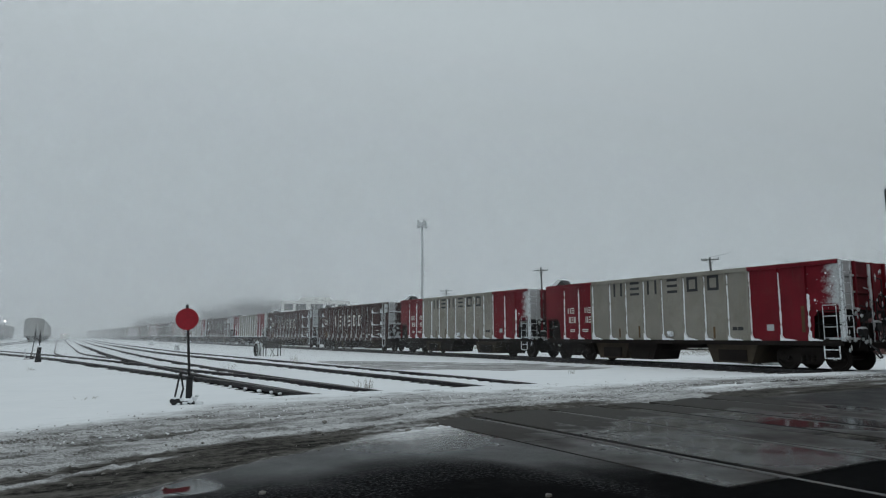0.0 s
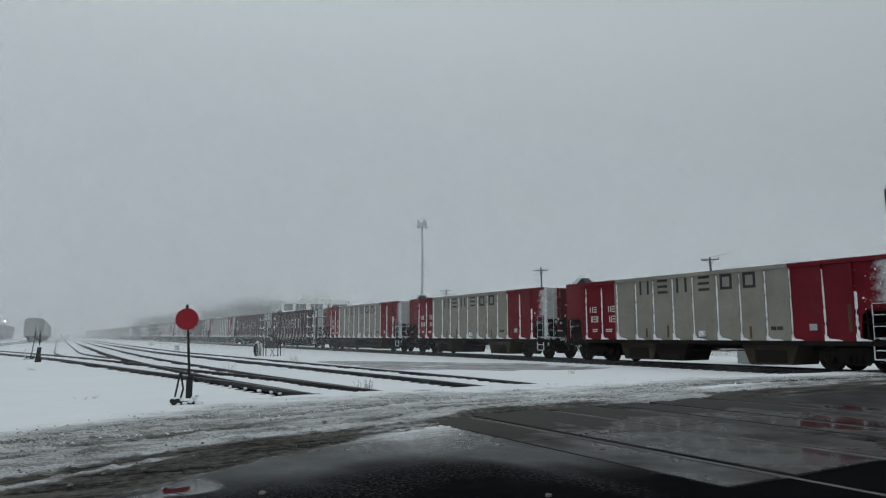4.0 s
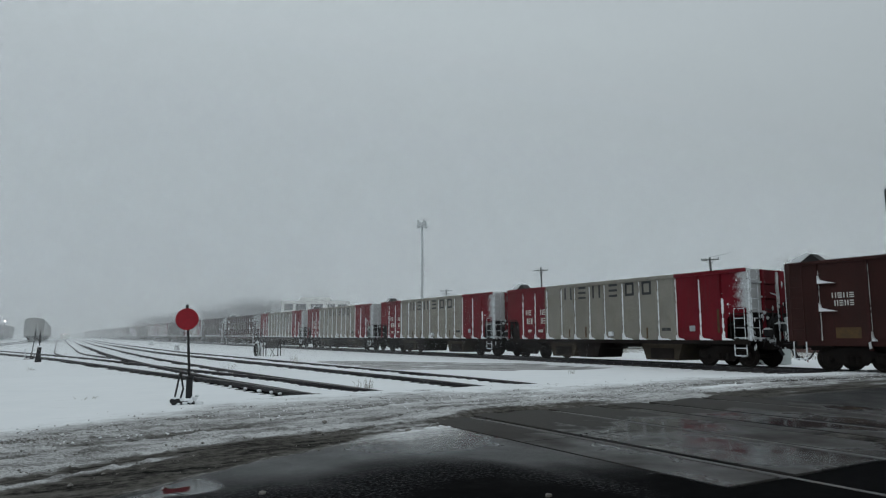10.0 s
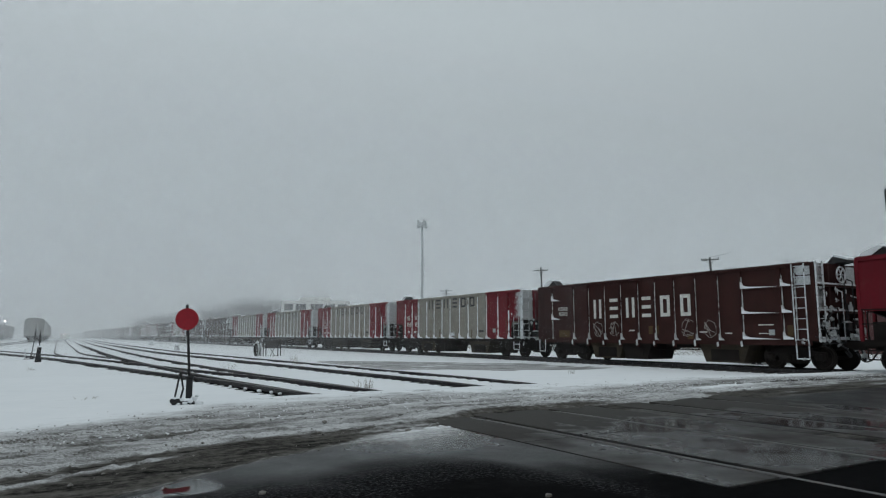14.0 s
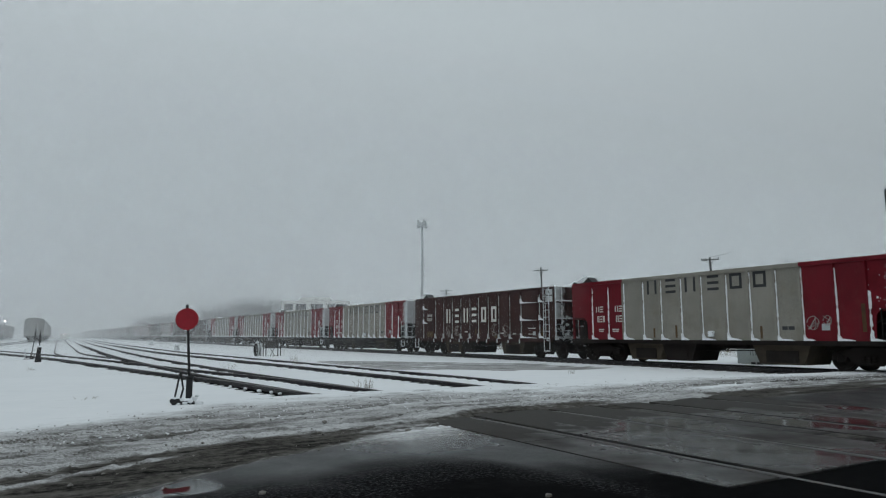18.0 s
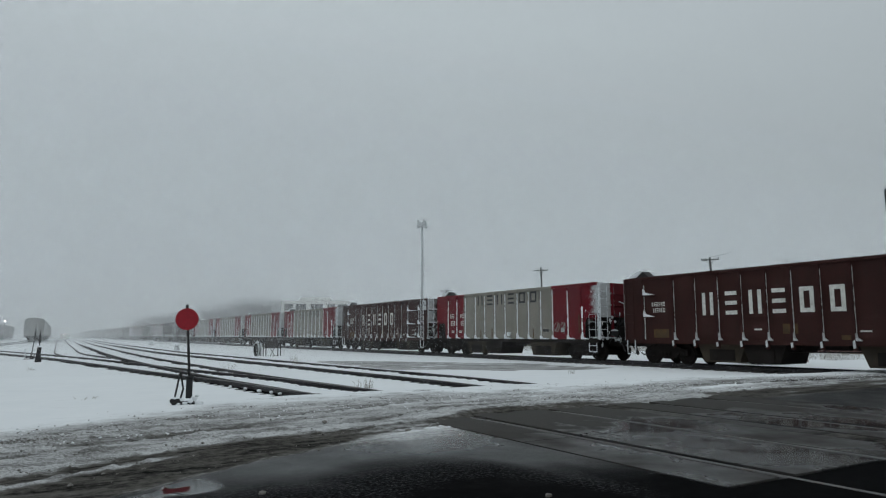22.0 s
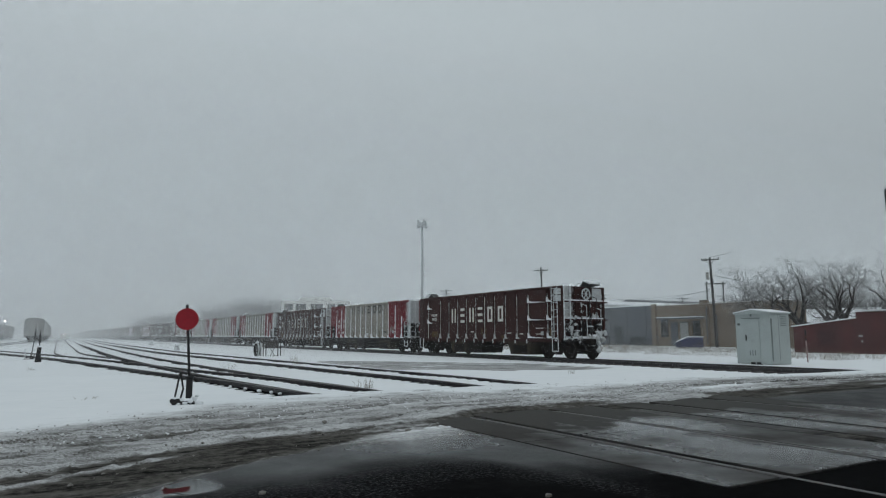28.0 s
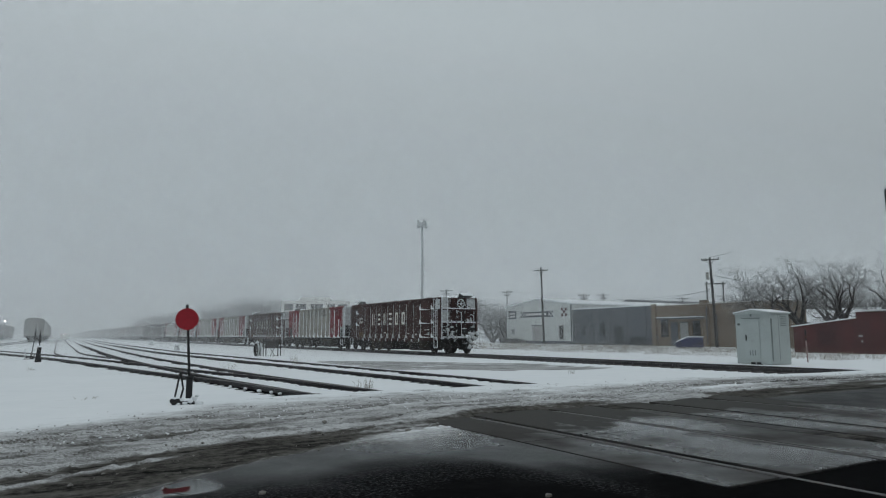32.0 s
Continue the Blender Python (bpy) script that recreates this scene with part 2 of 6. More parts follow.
def ground_material():
    """Snow over wet asphalt, with slush and mud between; the sheet's own layers say how much lies where."""
    m, n, l, b = nodes_of("snowy_yard_ground")
    tc = n.new("ShaderNodeTexCoord")
    v = tc.outputs["Object"]

    def layer(name):
        a = n.new("ShaderNodeAttribute")
        a.attribute_name = name
        return a.outputs["Fac"]

    def plus(a, b_, k):
        s = n.new("ShaderNodeMath")
        s.operation = "MULTIPLY_ADD"
        l.new(b_, s.inputs[0])
        s.inputs[1].default_value = k
        l.new(a, s.inputs[2])
        return s.outputs[0]

    n1, n2, n3 = noise_node(n, l, v, 1.3, 8.0, 0.65), noise_node(n, l, v, 9.0, 8.0, 0.7), noise_node(n, l, v, 60.0, 4.0)
    stretched = n.new("ShaderNodeMapping")
    stretched.inputs["Scale"].default_value = (0.35, 2.2, 1)
    l.new(v, stretched.inputs["Vector"])
    n4 = noise_node(n, l, stretched.outputs["Vector"], 2.0, 8.0, 0.7)
    # asphalt with pale and dark stone chips
    vor = n.new("ShaderNodeTexVoronoi")
    vor.inputs["Scale"].default_value = 34.0
    l.new(v, vor.inputs["Vector"])
    cell = n.new("ShaderNodeSeparateColor")
    l.new(vor.outputs["Color"], cell.inputs[0])
    picked = n.new("ShaderNodeMath")
    picked.operation = "MULTIPLY"
    l.new(step_node(n, l, cell.outputs[0], 0.60, 0.68), picked.inputs[0])
    l.new(ramp_node(n, l, vor.outputs["Distance"], 0.22, 0.40, (1, 1, 1, 1), (0, 0, 0, 1)), picked.inputs[1])
    n7 = noise_node(n, l, v, 26.0, 4.0, 0.8)
    chips = mix_node(n, l, picked.outputs[0], mix_node(n, l, step_node(n, l, n7, 0.45, 0.62), (0.006, 0.006, 0.0065), (0.036, 0.037, 0.039)), (0.065, 0.065, 0.065))
    chipmask = step_node(n, l, plus(layer("chips"), n2, 0.9), 0.55, 1.25)
    asphalt = mix_node(n, l, chipmask, mix_node(n, l, n2, (0.0042, 0.0043, 0.0047), (0.012, 0.0123, 0.0128)), chips)
    mud = mix_node(n, l, step_node(n, l, plus(n2, n4, 0.8), 0.6, 1.1), (0.042, 0.040, 0.036), (0.110, 0.105, 0.096))
    n6 = noise_node(n, l, v, 34.0, 5.0, 0.75)
    slush = mix_node(n, l, step_node(n, l, plus(n4, n6, 0.9), 0.72, 1.18), (0.155, 0.153, 0.148), (0.56, 0.57, 0.575))
    snow = mix_node(n, l, n1, (0.74, 0.775, 0.80), (0.86, 0.88, 0.895))
    # Greyer streaks stand for soft shade and tyre lines, mixed into the snow's colour.
    snow = mix_node(n, l, step_node(n, l, plus(n4, n1, 0.5), 0.84, 1.02), snow, (0.66, 0.69, 0.71))
    cover, dirt = layer("cover"), layer("dirt")
    edge = plus(plus(cover, n4, 0.55), n2, 0.35)
    has_mud = step_node(n, l, edge, 0.48, 0.66)
    has_slush = step_node(n, l, edge, 0.66, 0.98)
    has_snow = step_node(n, l, plus(plus(cover, n1, 0.35), n2, 0.35), 0.98, 1.42)
    c = mix_node(n, l, has_mud, asphalt, mud)
    c = mix_node(n, l, has_slush, c, slush)
    c = mix_node(n, l, has_snow, c, snow)
    n5 = noise_node(n, l, v, 22.0, 6.0, 0.7)
    specks = step_node(n, l, plus(plus(dirt, n5, 0.9), n3, 0.4), 1.16, 1.30)
    c = mix_node(n, l, specks, c, (0.085, 0.079, 0.070))
    l.new(c, b.inputs["Base Color"])
    wet = layer("wet")
    wetness = step_node(n, l, plus(wet, n1, 0.2), 0.30, 0.85)
    dry = mix_node(n, l, has_mud, (0.75, 0.75, 0.75), (0.85, 0.85, 0.85))
    l.new(mix_node(n, l, wetness, dry, (0.06, 0.06, 0.06)), b.inputs["Roughness"])
    l.new(mix_node(n, l, wetness, (0.0, 0.0, 0.0), (0.22, 0.22, 0.22)), b.inputs["Specular IOR Level"])
    hgt = mix_node(n, l, 0.5, n2, n3)
    flat = n.new("ShaderNodeMath")
    flat.operation = "SUBTRACT"
    flat.inputs[0].default_value = 1.0
    l.new(wetness, flat.inputs[1])
    bp = n.new("ShaderNodeBump")
    bp.inputs["Distance"].default_value = 0.016
    st = n.new("ShaderNodeMath")
    st.operation = "MULTIPLY"
    soft = n.new("ShaderNodeMath")
    soft.operation = "MULTIPLY_ADD"
    soft.inputs[1].default_value, soft.inputs[2].default_value = -0.42, 0.55
    l.new(has_snow, soft.inputs[0])
    l.new(soft.outputs[0], st.inputs[1])
    l.new(flat.outputs[0], st.inputs[0])
    l.new(st.outputs[0], bp.inputs["Strength"])
    l.new(hgt, bp.inputs["Height"])
    l.new(bp.outputs["Normal"], b.inputs["Normal"])
    return m


def wet_slab_material():
    m, n, l, b = nodes_of("wet_concrete_slab")
    tc = n.new("ShaderNodeTexCoord")
    geo = n.new("ShaderNodeNewGeometry")
    v = geo.outputs["Position"]
    n1, n2, n3 = noise_node(n, l, v, 0.55, 6.0, 0.55), noise_node(n, l, v, 14.0, 6.0), noise_node(n, l, v, 24.0, 3.0)
    c = mix_node(n, l, n2, (0.015, 0.0157, 0.0165), (0.033, 0.034, 0.0355))
    damp = ramp_node(n, l, n1, 0.34, 0.58)
    c = mix_node(n, l, damp, mix_node(n, l, 0.6, c, (0.05, 0.043, 0.038)), c)
    sep = n.new("ShaderNodeSeparateXYZ")
    l.new(v, sep.inputs[0])
    silt = n.new("ShaderNodeMath")
    silt.operation = "MULTIPLY_ADD"
    l.new(noise_node(n, l, v, 0.9, 5.0, 0.6), silt.inputs[0])
    silt.inputs[1].default_value = 3.4
    l.new(sep.outputs["Y"], silt.inputs[2])
    muddy = step_node(n, l, silt.outputs[0], 8.0, 8.5)
    c = mix_node(n, l, muddy, c, mix_node(n, l, n2, (0.028, 0.0265, 0.024), (0.068, 0.065, 0.060)))
    dryer = n.new("ShaderNodeMath")
    dryer.operation = "SUBTRACT"
    dryer.use_clamp = True
    l.new(damp, dryer.inputs[0])
    l.new(muddy, dryer.inputs[1])
    damp = dryer.outputs[0]
    l.new(c, b.inputs["Base Color"])
    l.new(mix_node(n, l, damp, (0.55, 0.55, 0.55), (0.11, 0.11, 0.11)), b.inputs["Roughness"])
    l.new(mix_node(n, l, damp, (0.03, 0.03, 0.03), (0.14, 0.14, 0.14)), b.inputs["Specular IOR Level"])
    bp = n.new("ShaderNodeBump")
    bp.inputs["Strength"].default_value, bp.inputs["Distance"].default_value = 0.008, 0.01
    l.new(n3, bp.inputs["Height"])
    l.new(bp.outputs["Normal"], b.inputs["Normal"])
    return m


def haze_sheet_material(thick, name="see_through_haze_sheet"):
    """A see-through white sheet that imitates haze: lets most light through and scatters the rest."""
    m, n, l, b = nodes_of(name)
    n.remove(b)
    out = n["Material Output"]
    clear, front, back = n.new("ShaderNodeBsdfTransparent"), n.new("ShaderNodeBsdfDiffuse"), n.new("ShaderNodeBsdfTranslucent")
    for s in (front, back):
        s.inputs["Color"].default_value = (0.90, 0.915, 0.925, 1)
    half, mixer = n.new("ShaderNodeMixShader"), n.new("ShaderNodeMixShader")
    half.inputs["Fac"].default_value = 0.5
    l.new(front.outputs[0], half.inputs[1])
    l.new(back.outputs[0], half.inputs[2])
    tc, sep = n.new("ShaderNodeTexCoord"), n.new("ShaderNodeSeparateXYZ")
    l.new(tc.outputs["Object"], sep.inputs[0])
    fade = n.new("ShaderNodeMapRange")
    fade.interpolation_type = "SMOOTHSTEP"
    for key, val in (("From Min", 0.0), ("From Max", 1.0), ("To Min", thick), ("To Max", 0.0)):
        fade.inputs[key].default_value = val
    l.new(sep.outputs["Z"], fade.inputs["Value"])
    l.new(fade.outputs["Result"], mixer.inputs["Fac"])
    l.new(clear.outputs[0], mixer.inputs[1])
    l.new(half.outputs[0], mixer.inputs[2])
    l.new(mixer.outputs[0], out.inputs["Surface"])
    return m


def glow_material(name, color, power):
    m, n, l, b = nodes_of(name)
    b.inputs["Emission Color"].default_value, b.inputs["Emission Strength"].default_value = (*color, 1), power
    return m


GROUND, SLAB = ground_material(), wet_slab_material()


# ---- mesh tools ----
def box(bm, x0, x1, y0, y1, z0, z1, bevel=0.0):
    v = [bm.verts.new(p) for p in ((x0, y0, z0), (x1, y0, z0), (x1, y1, z0), (x0, y1, z0), (x0, y0, z1), (x1, y0, z1), (x1, y1, z1), (x0, y1, z1))]
    f = [bm.faces.new([v[i] for i in q]) for q in ((3, 2, 1, 0), (4, 5, 6, 7), (0, 1, 5, 4), (1, 2, 6, 5), (2, 3, 7, 6), (3, 0, 4, 7))]
    if bevel:
        bmesh.ops.bevel(bm, geom=list({e for g in f for e in g.edges}), offset=bevel, segments=1, affect="EDGES")
    return v


def tube(bm, p, q, r, r2=None, sides=6, cap=True):
    p, q = Vector(p), Vector(q)
    d = (q - p).normalized()
    a = d.orthogonal().normalized()
    b = d.cross(a)
    r2 = r if r2 is None else r2
    rings = []
    for c, rr in ((p, r), (q, r2)):
        rings.append([bm.verts.new(c + rr * (math.cos(2 * math.pi * i / sides) * a + math.sin(2 * math.pi * i / sides) * b)) for i in range(sides)])
    for i in range(sides):
        bm.faces.new((rings[0][i], rings[0][(i + 1) % sides], rings[1][(i + 1) % sides], rings[1][i]))
    if cap:
        bm.faces.new(rings[0][::-1])
        bm.faces.new(rings[1])


def bent(bm, pts, r, sides=6):
    for a, b in zip(pts, pts[1:]):
        tube(bm, a, b, r, sides=sides)


def prism(bm, outline, axis, a, b):
    """An outline in the two other axes, drawn out along axis from a to b."""
    def at(u, v, w):
        return {"x": (w, u, v), "y": (u, w, v), "z": (u, v, w)}[axis]
    lo = [bm.verts.new(at(u, v, a)) for u, v in outline]
    hi = [bm.verts.new(at(u, v, b)) for u, v in outline]
    k = len(outline)
    for i in range(k):
        bm.faces.new((lo[i], lo[(i + 1) % k], hi[(i + 1) % k], hi[i]))
    bm.faces.new(lo[::-1])
    bm.faces.new(hi)


def lathe(bm, profile, axis_point, sides=20, axis="x"):
    """Rings (along, radius) round an axis through axis_point."""
    rings = []
    for along, rad in profile:
        ring = []
        for i in range(sides):
            c, s = math.cos(2 * math.pi * i / sides) * rad, math.sin(2 * math.pi * i / sides) * rad
            off = {"x": (along, c, s), "y": (c, along, s), "z": (c, s, along)}[axis]
            ring.append(bm.verts.new(Vector(axis_point) + Vector(off)))
        rings.append(ring)
    for r0, r1 in zip(rings, rings[1:]):
        for i in range(sides):
            bm.faces.new((r0[i], r0[(i + 1) % sides], r1[(i + 1) % sides], r1[i]))
    bm.faces.new(rings[0][::-1])
    bm.faces.new(rings[-1])


def mesh_of(name, bm, material, smooth=False):
    bmesh.ops.recalc_face_normals(bm, faces=bm.faces)
    me = bpy.data.meshes.new(name)
    bm.to_mesh(me)
    bm.free()
    for m in (material if isinstance(material, (list, tuple)) else [material]):
        me.materials.append(m)
    if smooth:
        me.polygons.foreach_set("use_smooth", [True] * len(me.polygons))
    return me


def part(name, bm, material, parent, label="", smooth=False):
    me = bm if isinstance(bm, bpy.types.Mesh) else mesh_of(name, bm, material, smooth)
    ob = new(name, me)
    ob.parent = parent
    return tagged(ob, label)


def built(*boxes):
    bm = bmesh.new()
    for b in boxes:
        box(bm, *b)
    return bm


def tubes(r, *pairs, sides=6):
    bm = bmesh.new()
    for p, q in pairs:
        tube(bm, p, q, r, sides=sides)
    return bm


def smoothstep(a, b, x):
    t = np.clip((x - a) / (b - a), 0, 1)
    return t * t * (3 - 2 * t)


LATTICE = np.random.RandomState(4).rand(256, 256)


def lumps(x, y, scale, octaves=4):
    """Value noise, 0 to 1, for arrays of places."""
    total, weight = 0.0, 0.0
    for o in range(octaves):
        u, v = x * scale * 2 ** o + 17.3 * o, y * scale * 2 ** o + 5.7 * o
        i, j = np.floor(u).astype(int), np.floor(v).astype(int)
        fu, fv = u - i, v - j
        fu, fv = fu * fu * (3 - 2 * fu), fv * fv * (3 - 2 * fv)
        g = lambda a, b: LATTICE[a % 256, b % 256]
        total = total + 0.5 ** o * ((g(i, j) * (1 - fu) + g(i + 1, j) * fu) * (1 - fv) + (g(i, j + 1) * (1 - fu) + g(i + 1, j + 1) * fu) * fv)
        weight += 0.5 ** o
    return total / weight


# ---- the ground: one sheet from the road to the horizon ----
def spread(lo, hi, fine_lo, fine_hi, step, grow=1.12, most=60.0):
    mid = list(np.arange(fine_lo, fine_hi + step / 2, step))
    s, p = step, fine_hi
    while p < hi:
        s = min(s * grow, most)
        p += s
        mid.append(p)
    s, p, low = step, fine_lo, []
    while p > lo:
        s = min(s * grow, most)
        p -= s
        low.append(p)
    return np.array(low[::-1] + mid)


def base_height(x, y):
    """The lie of the land: level at the road, lower in the yard beyond it."""
    yard = smoothstep(12.2, 13.9, y)
    right = smoothstep(14.0, 22.0, x) * smoothstep(8.0, 11.5, y)
    return (-0.150 - 0.095 * smoothstep(13.0, 18.0, x)) * yard - 0.07 * right * (1 - yard)


YARD_TRACKS = {
    "crossing": ([(5.95, -40), (5.90, 3), (5.84, 8), (5.50, 14), (5.05, 20), (4.75, 28), (4.55, 38), (4.55, 50), (4.9, 70), (5.9, 125), (8.5, 200), (13, 300), (24, 600)], 0.7),
    "second": ([(9.50, -40), (9.48, 3), (9.45, 8), (9.75, 15), (9.45, 22), (9.1, 30), (8.6, 40), (8.1, 52), (8.2, 70), (8.9, 120), (11.4, 200), (17, 320), (28, 600)], 0.7),
    "turnout": ([(5.50, 13.6), (4.9, 18.5), (3.95, 24), (2.9, 31), (1.55, 39.5), (-0.6, 50), (-3.6, 63), (-8, 80), (-16, 108), (-34, 165)], 0.8),
}


def smooth_line(points, step=1.0):
    """Points (x, y) along a track, eased between a few marks."""
    pts = [Vector((*p, 0)) for p in points]
    out = []
    for i in range(len(pts) - 1):
        p0, p1, p2, p3 = pts[max(i - 1, 0)], pts[i], pts[i + 1], pts[min(i + 2, len(pts) - 1)]
        k = max(2, int((p2 - p1).length / step))
        for j in range(k):
            t = j / k
            out.append(0.5 * ((2 * p1) + (p2 - p0) * t + (2 * p0 - 5 * p1 + 4 * p2 - p3) * t * t + (3 * p1 - p0 - 3 * p2 + p3) * t ** 3))
    return out + [pts[-1]]


def ground_sheet():
    xs = spread(-900, 1500, -1.5, 13.0, 0.06)
    ys = np.concatenate([spread(-500, 11.5, 2.6, 11.5, 0.055), spread(11.5, 1900, 11.5, 11.5, 0.055, 1.022)[1:]])
    X, Y = np.meshgrid(xs, ys)
    # four lines across the road: asphalt's edge, mud's edge, where snow begins, where it lies clean
    lineA = np.interp(X, (-6, -0.2, 0.7, 1.34, 1.7, 2.41, 3.06, 3.72, 4.4, 5.5, 7.5, 9, 12, 24), (4.6, 4.95, 5.45, 5.85, 6.1, 6.45, 6.7, 6.95, 7.1, 7.45, 7.4, 7.3, 7.6, 7.7))
    lineB = np.interp(X, (-6, -0.2, 0.2, 0.55, 1.15, 1.87, 3.0, 3.8, 4.6, 5.5, 7.5, 9, 12, 24), (5.9, 6.3, 6.45, 6.8, 7.05, 7.35, 7.4, 7.55, 7.85, 8.35, 8.3, 8.3, 8.7, 8.9))
    lineC = np.interp(X, (-6, -0.3, 0.8, 2.2, 4.3, 6.7, 9.4, 12.4, 16.4, 20.3, 40), (7.5, 8.1, 8.9, 9.7, 10.5, 10.7, 10.7, 10.7, 10.7, 10.6, 10.4))
    lineD = lineC + np.interp(X, (-1, 3, 8, 20), (1.9, 2.3, 2.0, 1.5))
    yw = Y + (lumps(X * 0.5, Y, 0.8) - 0.5) * (0.12 + 0.5 * smoothstep(0.2, 1.2, Y - lineA)) + 0.10 * (lumps(X + 31, Y, 2.2, 3) - 0.5)
    u = np.where(yw < lineA, yw - lineA, np.where(yw < lineB, (yw - lineA) / (lineB - lineA),
                 np.where(yw < lineC, 1 + (yw - lineB) / (lineC - lineB), 2 + (yw - lineC) / (lineD - lineC))))
    rut = (lumps(X * 0.22 + 40, (Y - lineB) * 2.6, 1.0, 3) - 0.5) * 2.4 * np.exp(-((u - 1.45) / 0.62) ** 2)
    cover = np.interp(u, (-0.6, -0.06, 0.0, 0.05, 0.5, 0.92, 1.02, 1.10, 1.32, 1.46, 1.58, 1.72, 2.0, 2.35, 3.0),
                      (-0.3, -0.08, 0.32, 0.14, 0.16, 0.22, 0.34, 0.64, 0.62, 0.44, 0.58, 0.48, 0.70, 0.84, 1.16)) + 0.40 * rut + 0.3 * smoothstep(3.0, 4.2, u)
    cover += 0.30 * (lumps(X * 0.7 + 15, Y, 2.4, 4) - 0.5) * (u > 0.95) * (u < 2.6) + 0.14 * smoothstep(5.5, 8, X) * smoothstep(15, 12, X) * (u > 1) * (u < 2.6) - 0.20 * smoothstep(13, 17, X) * (u > 1) * (u < 1.8)
    cover += 0.30 * (smoothstep(0.5, 0.7, lumps(X * 0.25 + 3, (Y - lineA) * 2.0, 1.5, 3))) * (u > 0.1) * (u < 1.0)
    # Wet sheen beside the panels, painted as a fading slush-grey tint.
    sheen_patch = smoothstep(2.3, 3.7, X + 0.6 * (lumps(X, Y, 2.0, 3) - 0.5)) * smoothstep(4.75, 4.35, X) * np.clip(1.12 - (lineA - Y) / 1.6 + 0.5 * (lumps(X * 0.6, Y, 2.6, 3) - 0.5), 0, 1) ** 1.4 * (Y < lineA + 0.1)
    cover += 0.64 * sheen_patch
    along, over = (X - 14.5) * 0.84 - (Y - 26) * 0.54, (X - 14.5) * 0.54 + (Y - 26) * 0.84
    spread_out = np.exp(-((along / 9.5) ** 2 + (over / 4.6) ** 2) ** 2)
    ice = smoothstep(0.44, 0.60, 0.55 * lumps(along * 0.45, over * 1.3, 0.7, 4) + 0.52 * spread_out) * smoothstep(0.30, 0.44, lumps(along * 0.3 + 8, over * 1.6 + 3, 1.1, 4) + 0.10 * spread_out)
    ice = ice * smoothstep(10.8, 11.6, X) * smoothstep(21.5, 20.5, X) * smoothstep(15.5, 17, Y)
    cover -= (0.82 + 0.35 * lumps(X, Y, 1.7, 3)) * ice
    straw = smoothstep(36, 44, X) * smoothstep(64, 56, X) * smoothstep(0.42, 0.62, lumps(X, Y, 0.35)) * (Y > 8) * (Y < 110)
    dirt = (0.36 * np.exp(-((u - 1.8) / 0.7) ** 2) + 0.40 * np.exp(-((u - 2.7) / 0.8) ** 2)) * lumps(X * 0.6, Y, 2.5, 3) * 1.4 + 0.75 * straw
    dirt = np.where(u > 3.6, dirt * 0.6, dirt)
    puddle = np.exp(-(((X - 1.055 + 0.12 * (lumps(X, Y, 3.0) - 0.5)) / 0.185) ** 2 + ((Y - 5.33 + 0.22 * (lumps(X + 3, Y, 2.4) - 0.5)) / 0.24) ** 2) ** 3)
    puddle = np.maximum(puddle, 0.6 * np.exp(-(((X - 0.72) / 0.26) ** 2 + ((Y - 5.18 + 0.25 * (lumps(X, Y + 5, 3.4, 3) - 0.5)) / 0.11) ** 2) ** 3))
    cover = cover * (1 - puddle) + 0.02 * puddle
    # bare stone shows in a band of the road; wetter beyond it
    chip_line = np.interp(X, (1.33, 2.1, 3.04, 3.4, 3.7), (5.04, 5.15, 5.35, 4.97, 4.3)) + 0.5 * (lumps(X, Y, 1.6, 3) - 0.5)
    chips = smoothstep(0.35, -0.15, Y - chip_line) * smoothstep(-1.2, -0.35, Y - chip_line) * smoothstep(4.2, 3.5, X)
    wet = 0.14 + 0.30 * smoothstep(-0.6, 0.6, Y - chip_line) * (u < 0.0) + 0.74 * puddle + 0.62 * ice - 0.35 * smoothstep(0.3, 1.0, u) + 0.15 * sheen_patch + 0.07 * smoothstep(4.7, 4.0, X) * (u < 0)
    wet -= 0.32 * smoothstep(4.6, 3.6, Y + 0.35 * X - 0.5) * (1 - puddle)
    Z = base_height(X, Y)
    snowy = smoothstep(0.5, 1.1, cover)
    Z += 0.035 * snowy * (lumps(X, Y, 0.45) - 0.35) * smoothstep(60, 20, Y)
    Z += 0.030 * np.clip(cover, 0, 1) * smoothstep(3.0, 2.0, u) * (u > 0) * (lumps(X * 0.6, Y, 3.2, 3) - 0.3) + 0.040 * rut * (u > -0.1)
    Z += 0.010 * (lumps(X, Y, 7.0, 2) - 0.5) * (1 - puddle) * snowy
    churned = smoothstep(0.15, 0.35, cover) * smoothstep(2.6, 1.9, u) * smoothstep(0.0, 0.2, u)
    Z += churned * (0.026 * (lumps(X * 0.8, Y, 9.0, 3) - 0.5) + 0.020 * smoothstep(0.55, 0.75, lumps(X + 7, Y, 13.0, 2)))
    Z += 0.012 * np.clip(dirt, 0, 1) * (lumps(X, Y, 9.0, 2) > 0.6)
    Z -= 0.010 * puddle
    # snow packed between the rails, a dark groove beside each rail
    gap, sunk = np.full_like(X, 9.0), np.full_like(X, 9.0)
    inside = np.zeros_like(X)
    for pts, step in YARD_TRACKS.values():
        line = smooth_line(pts, step)
        off = X - np.interp(Y, [p.y for p in line], [p.x for p in line], left=1e4, right=1e4)
        inside = np.maximum(inside, smoothstep(0.66, 0.50, np.abs(off)))
        for r in (-0.7525, 0.7525):
            d = off - r
            gap = np.minimum(gap, np.where(d < 0, -d, d * 1.6))
            sunk = np.minimum(sunk, np.where(d > -0.07, np.abs(d), 9.0))
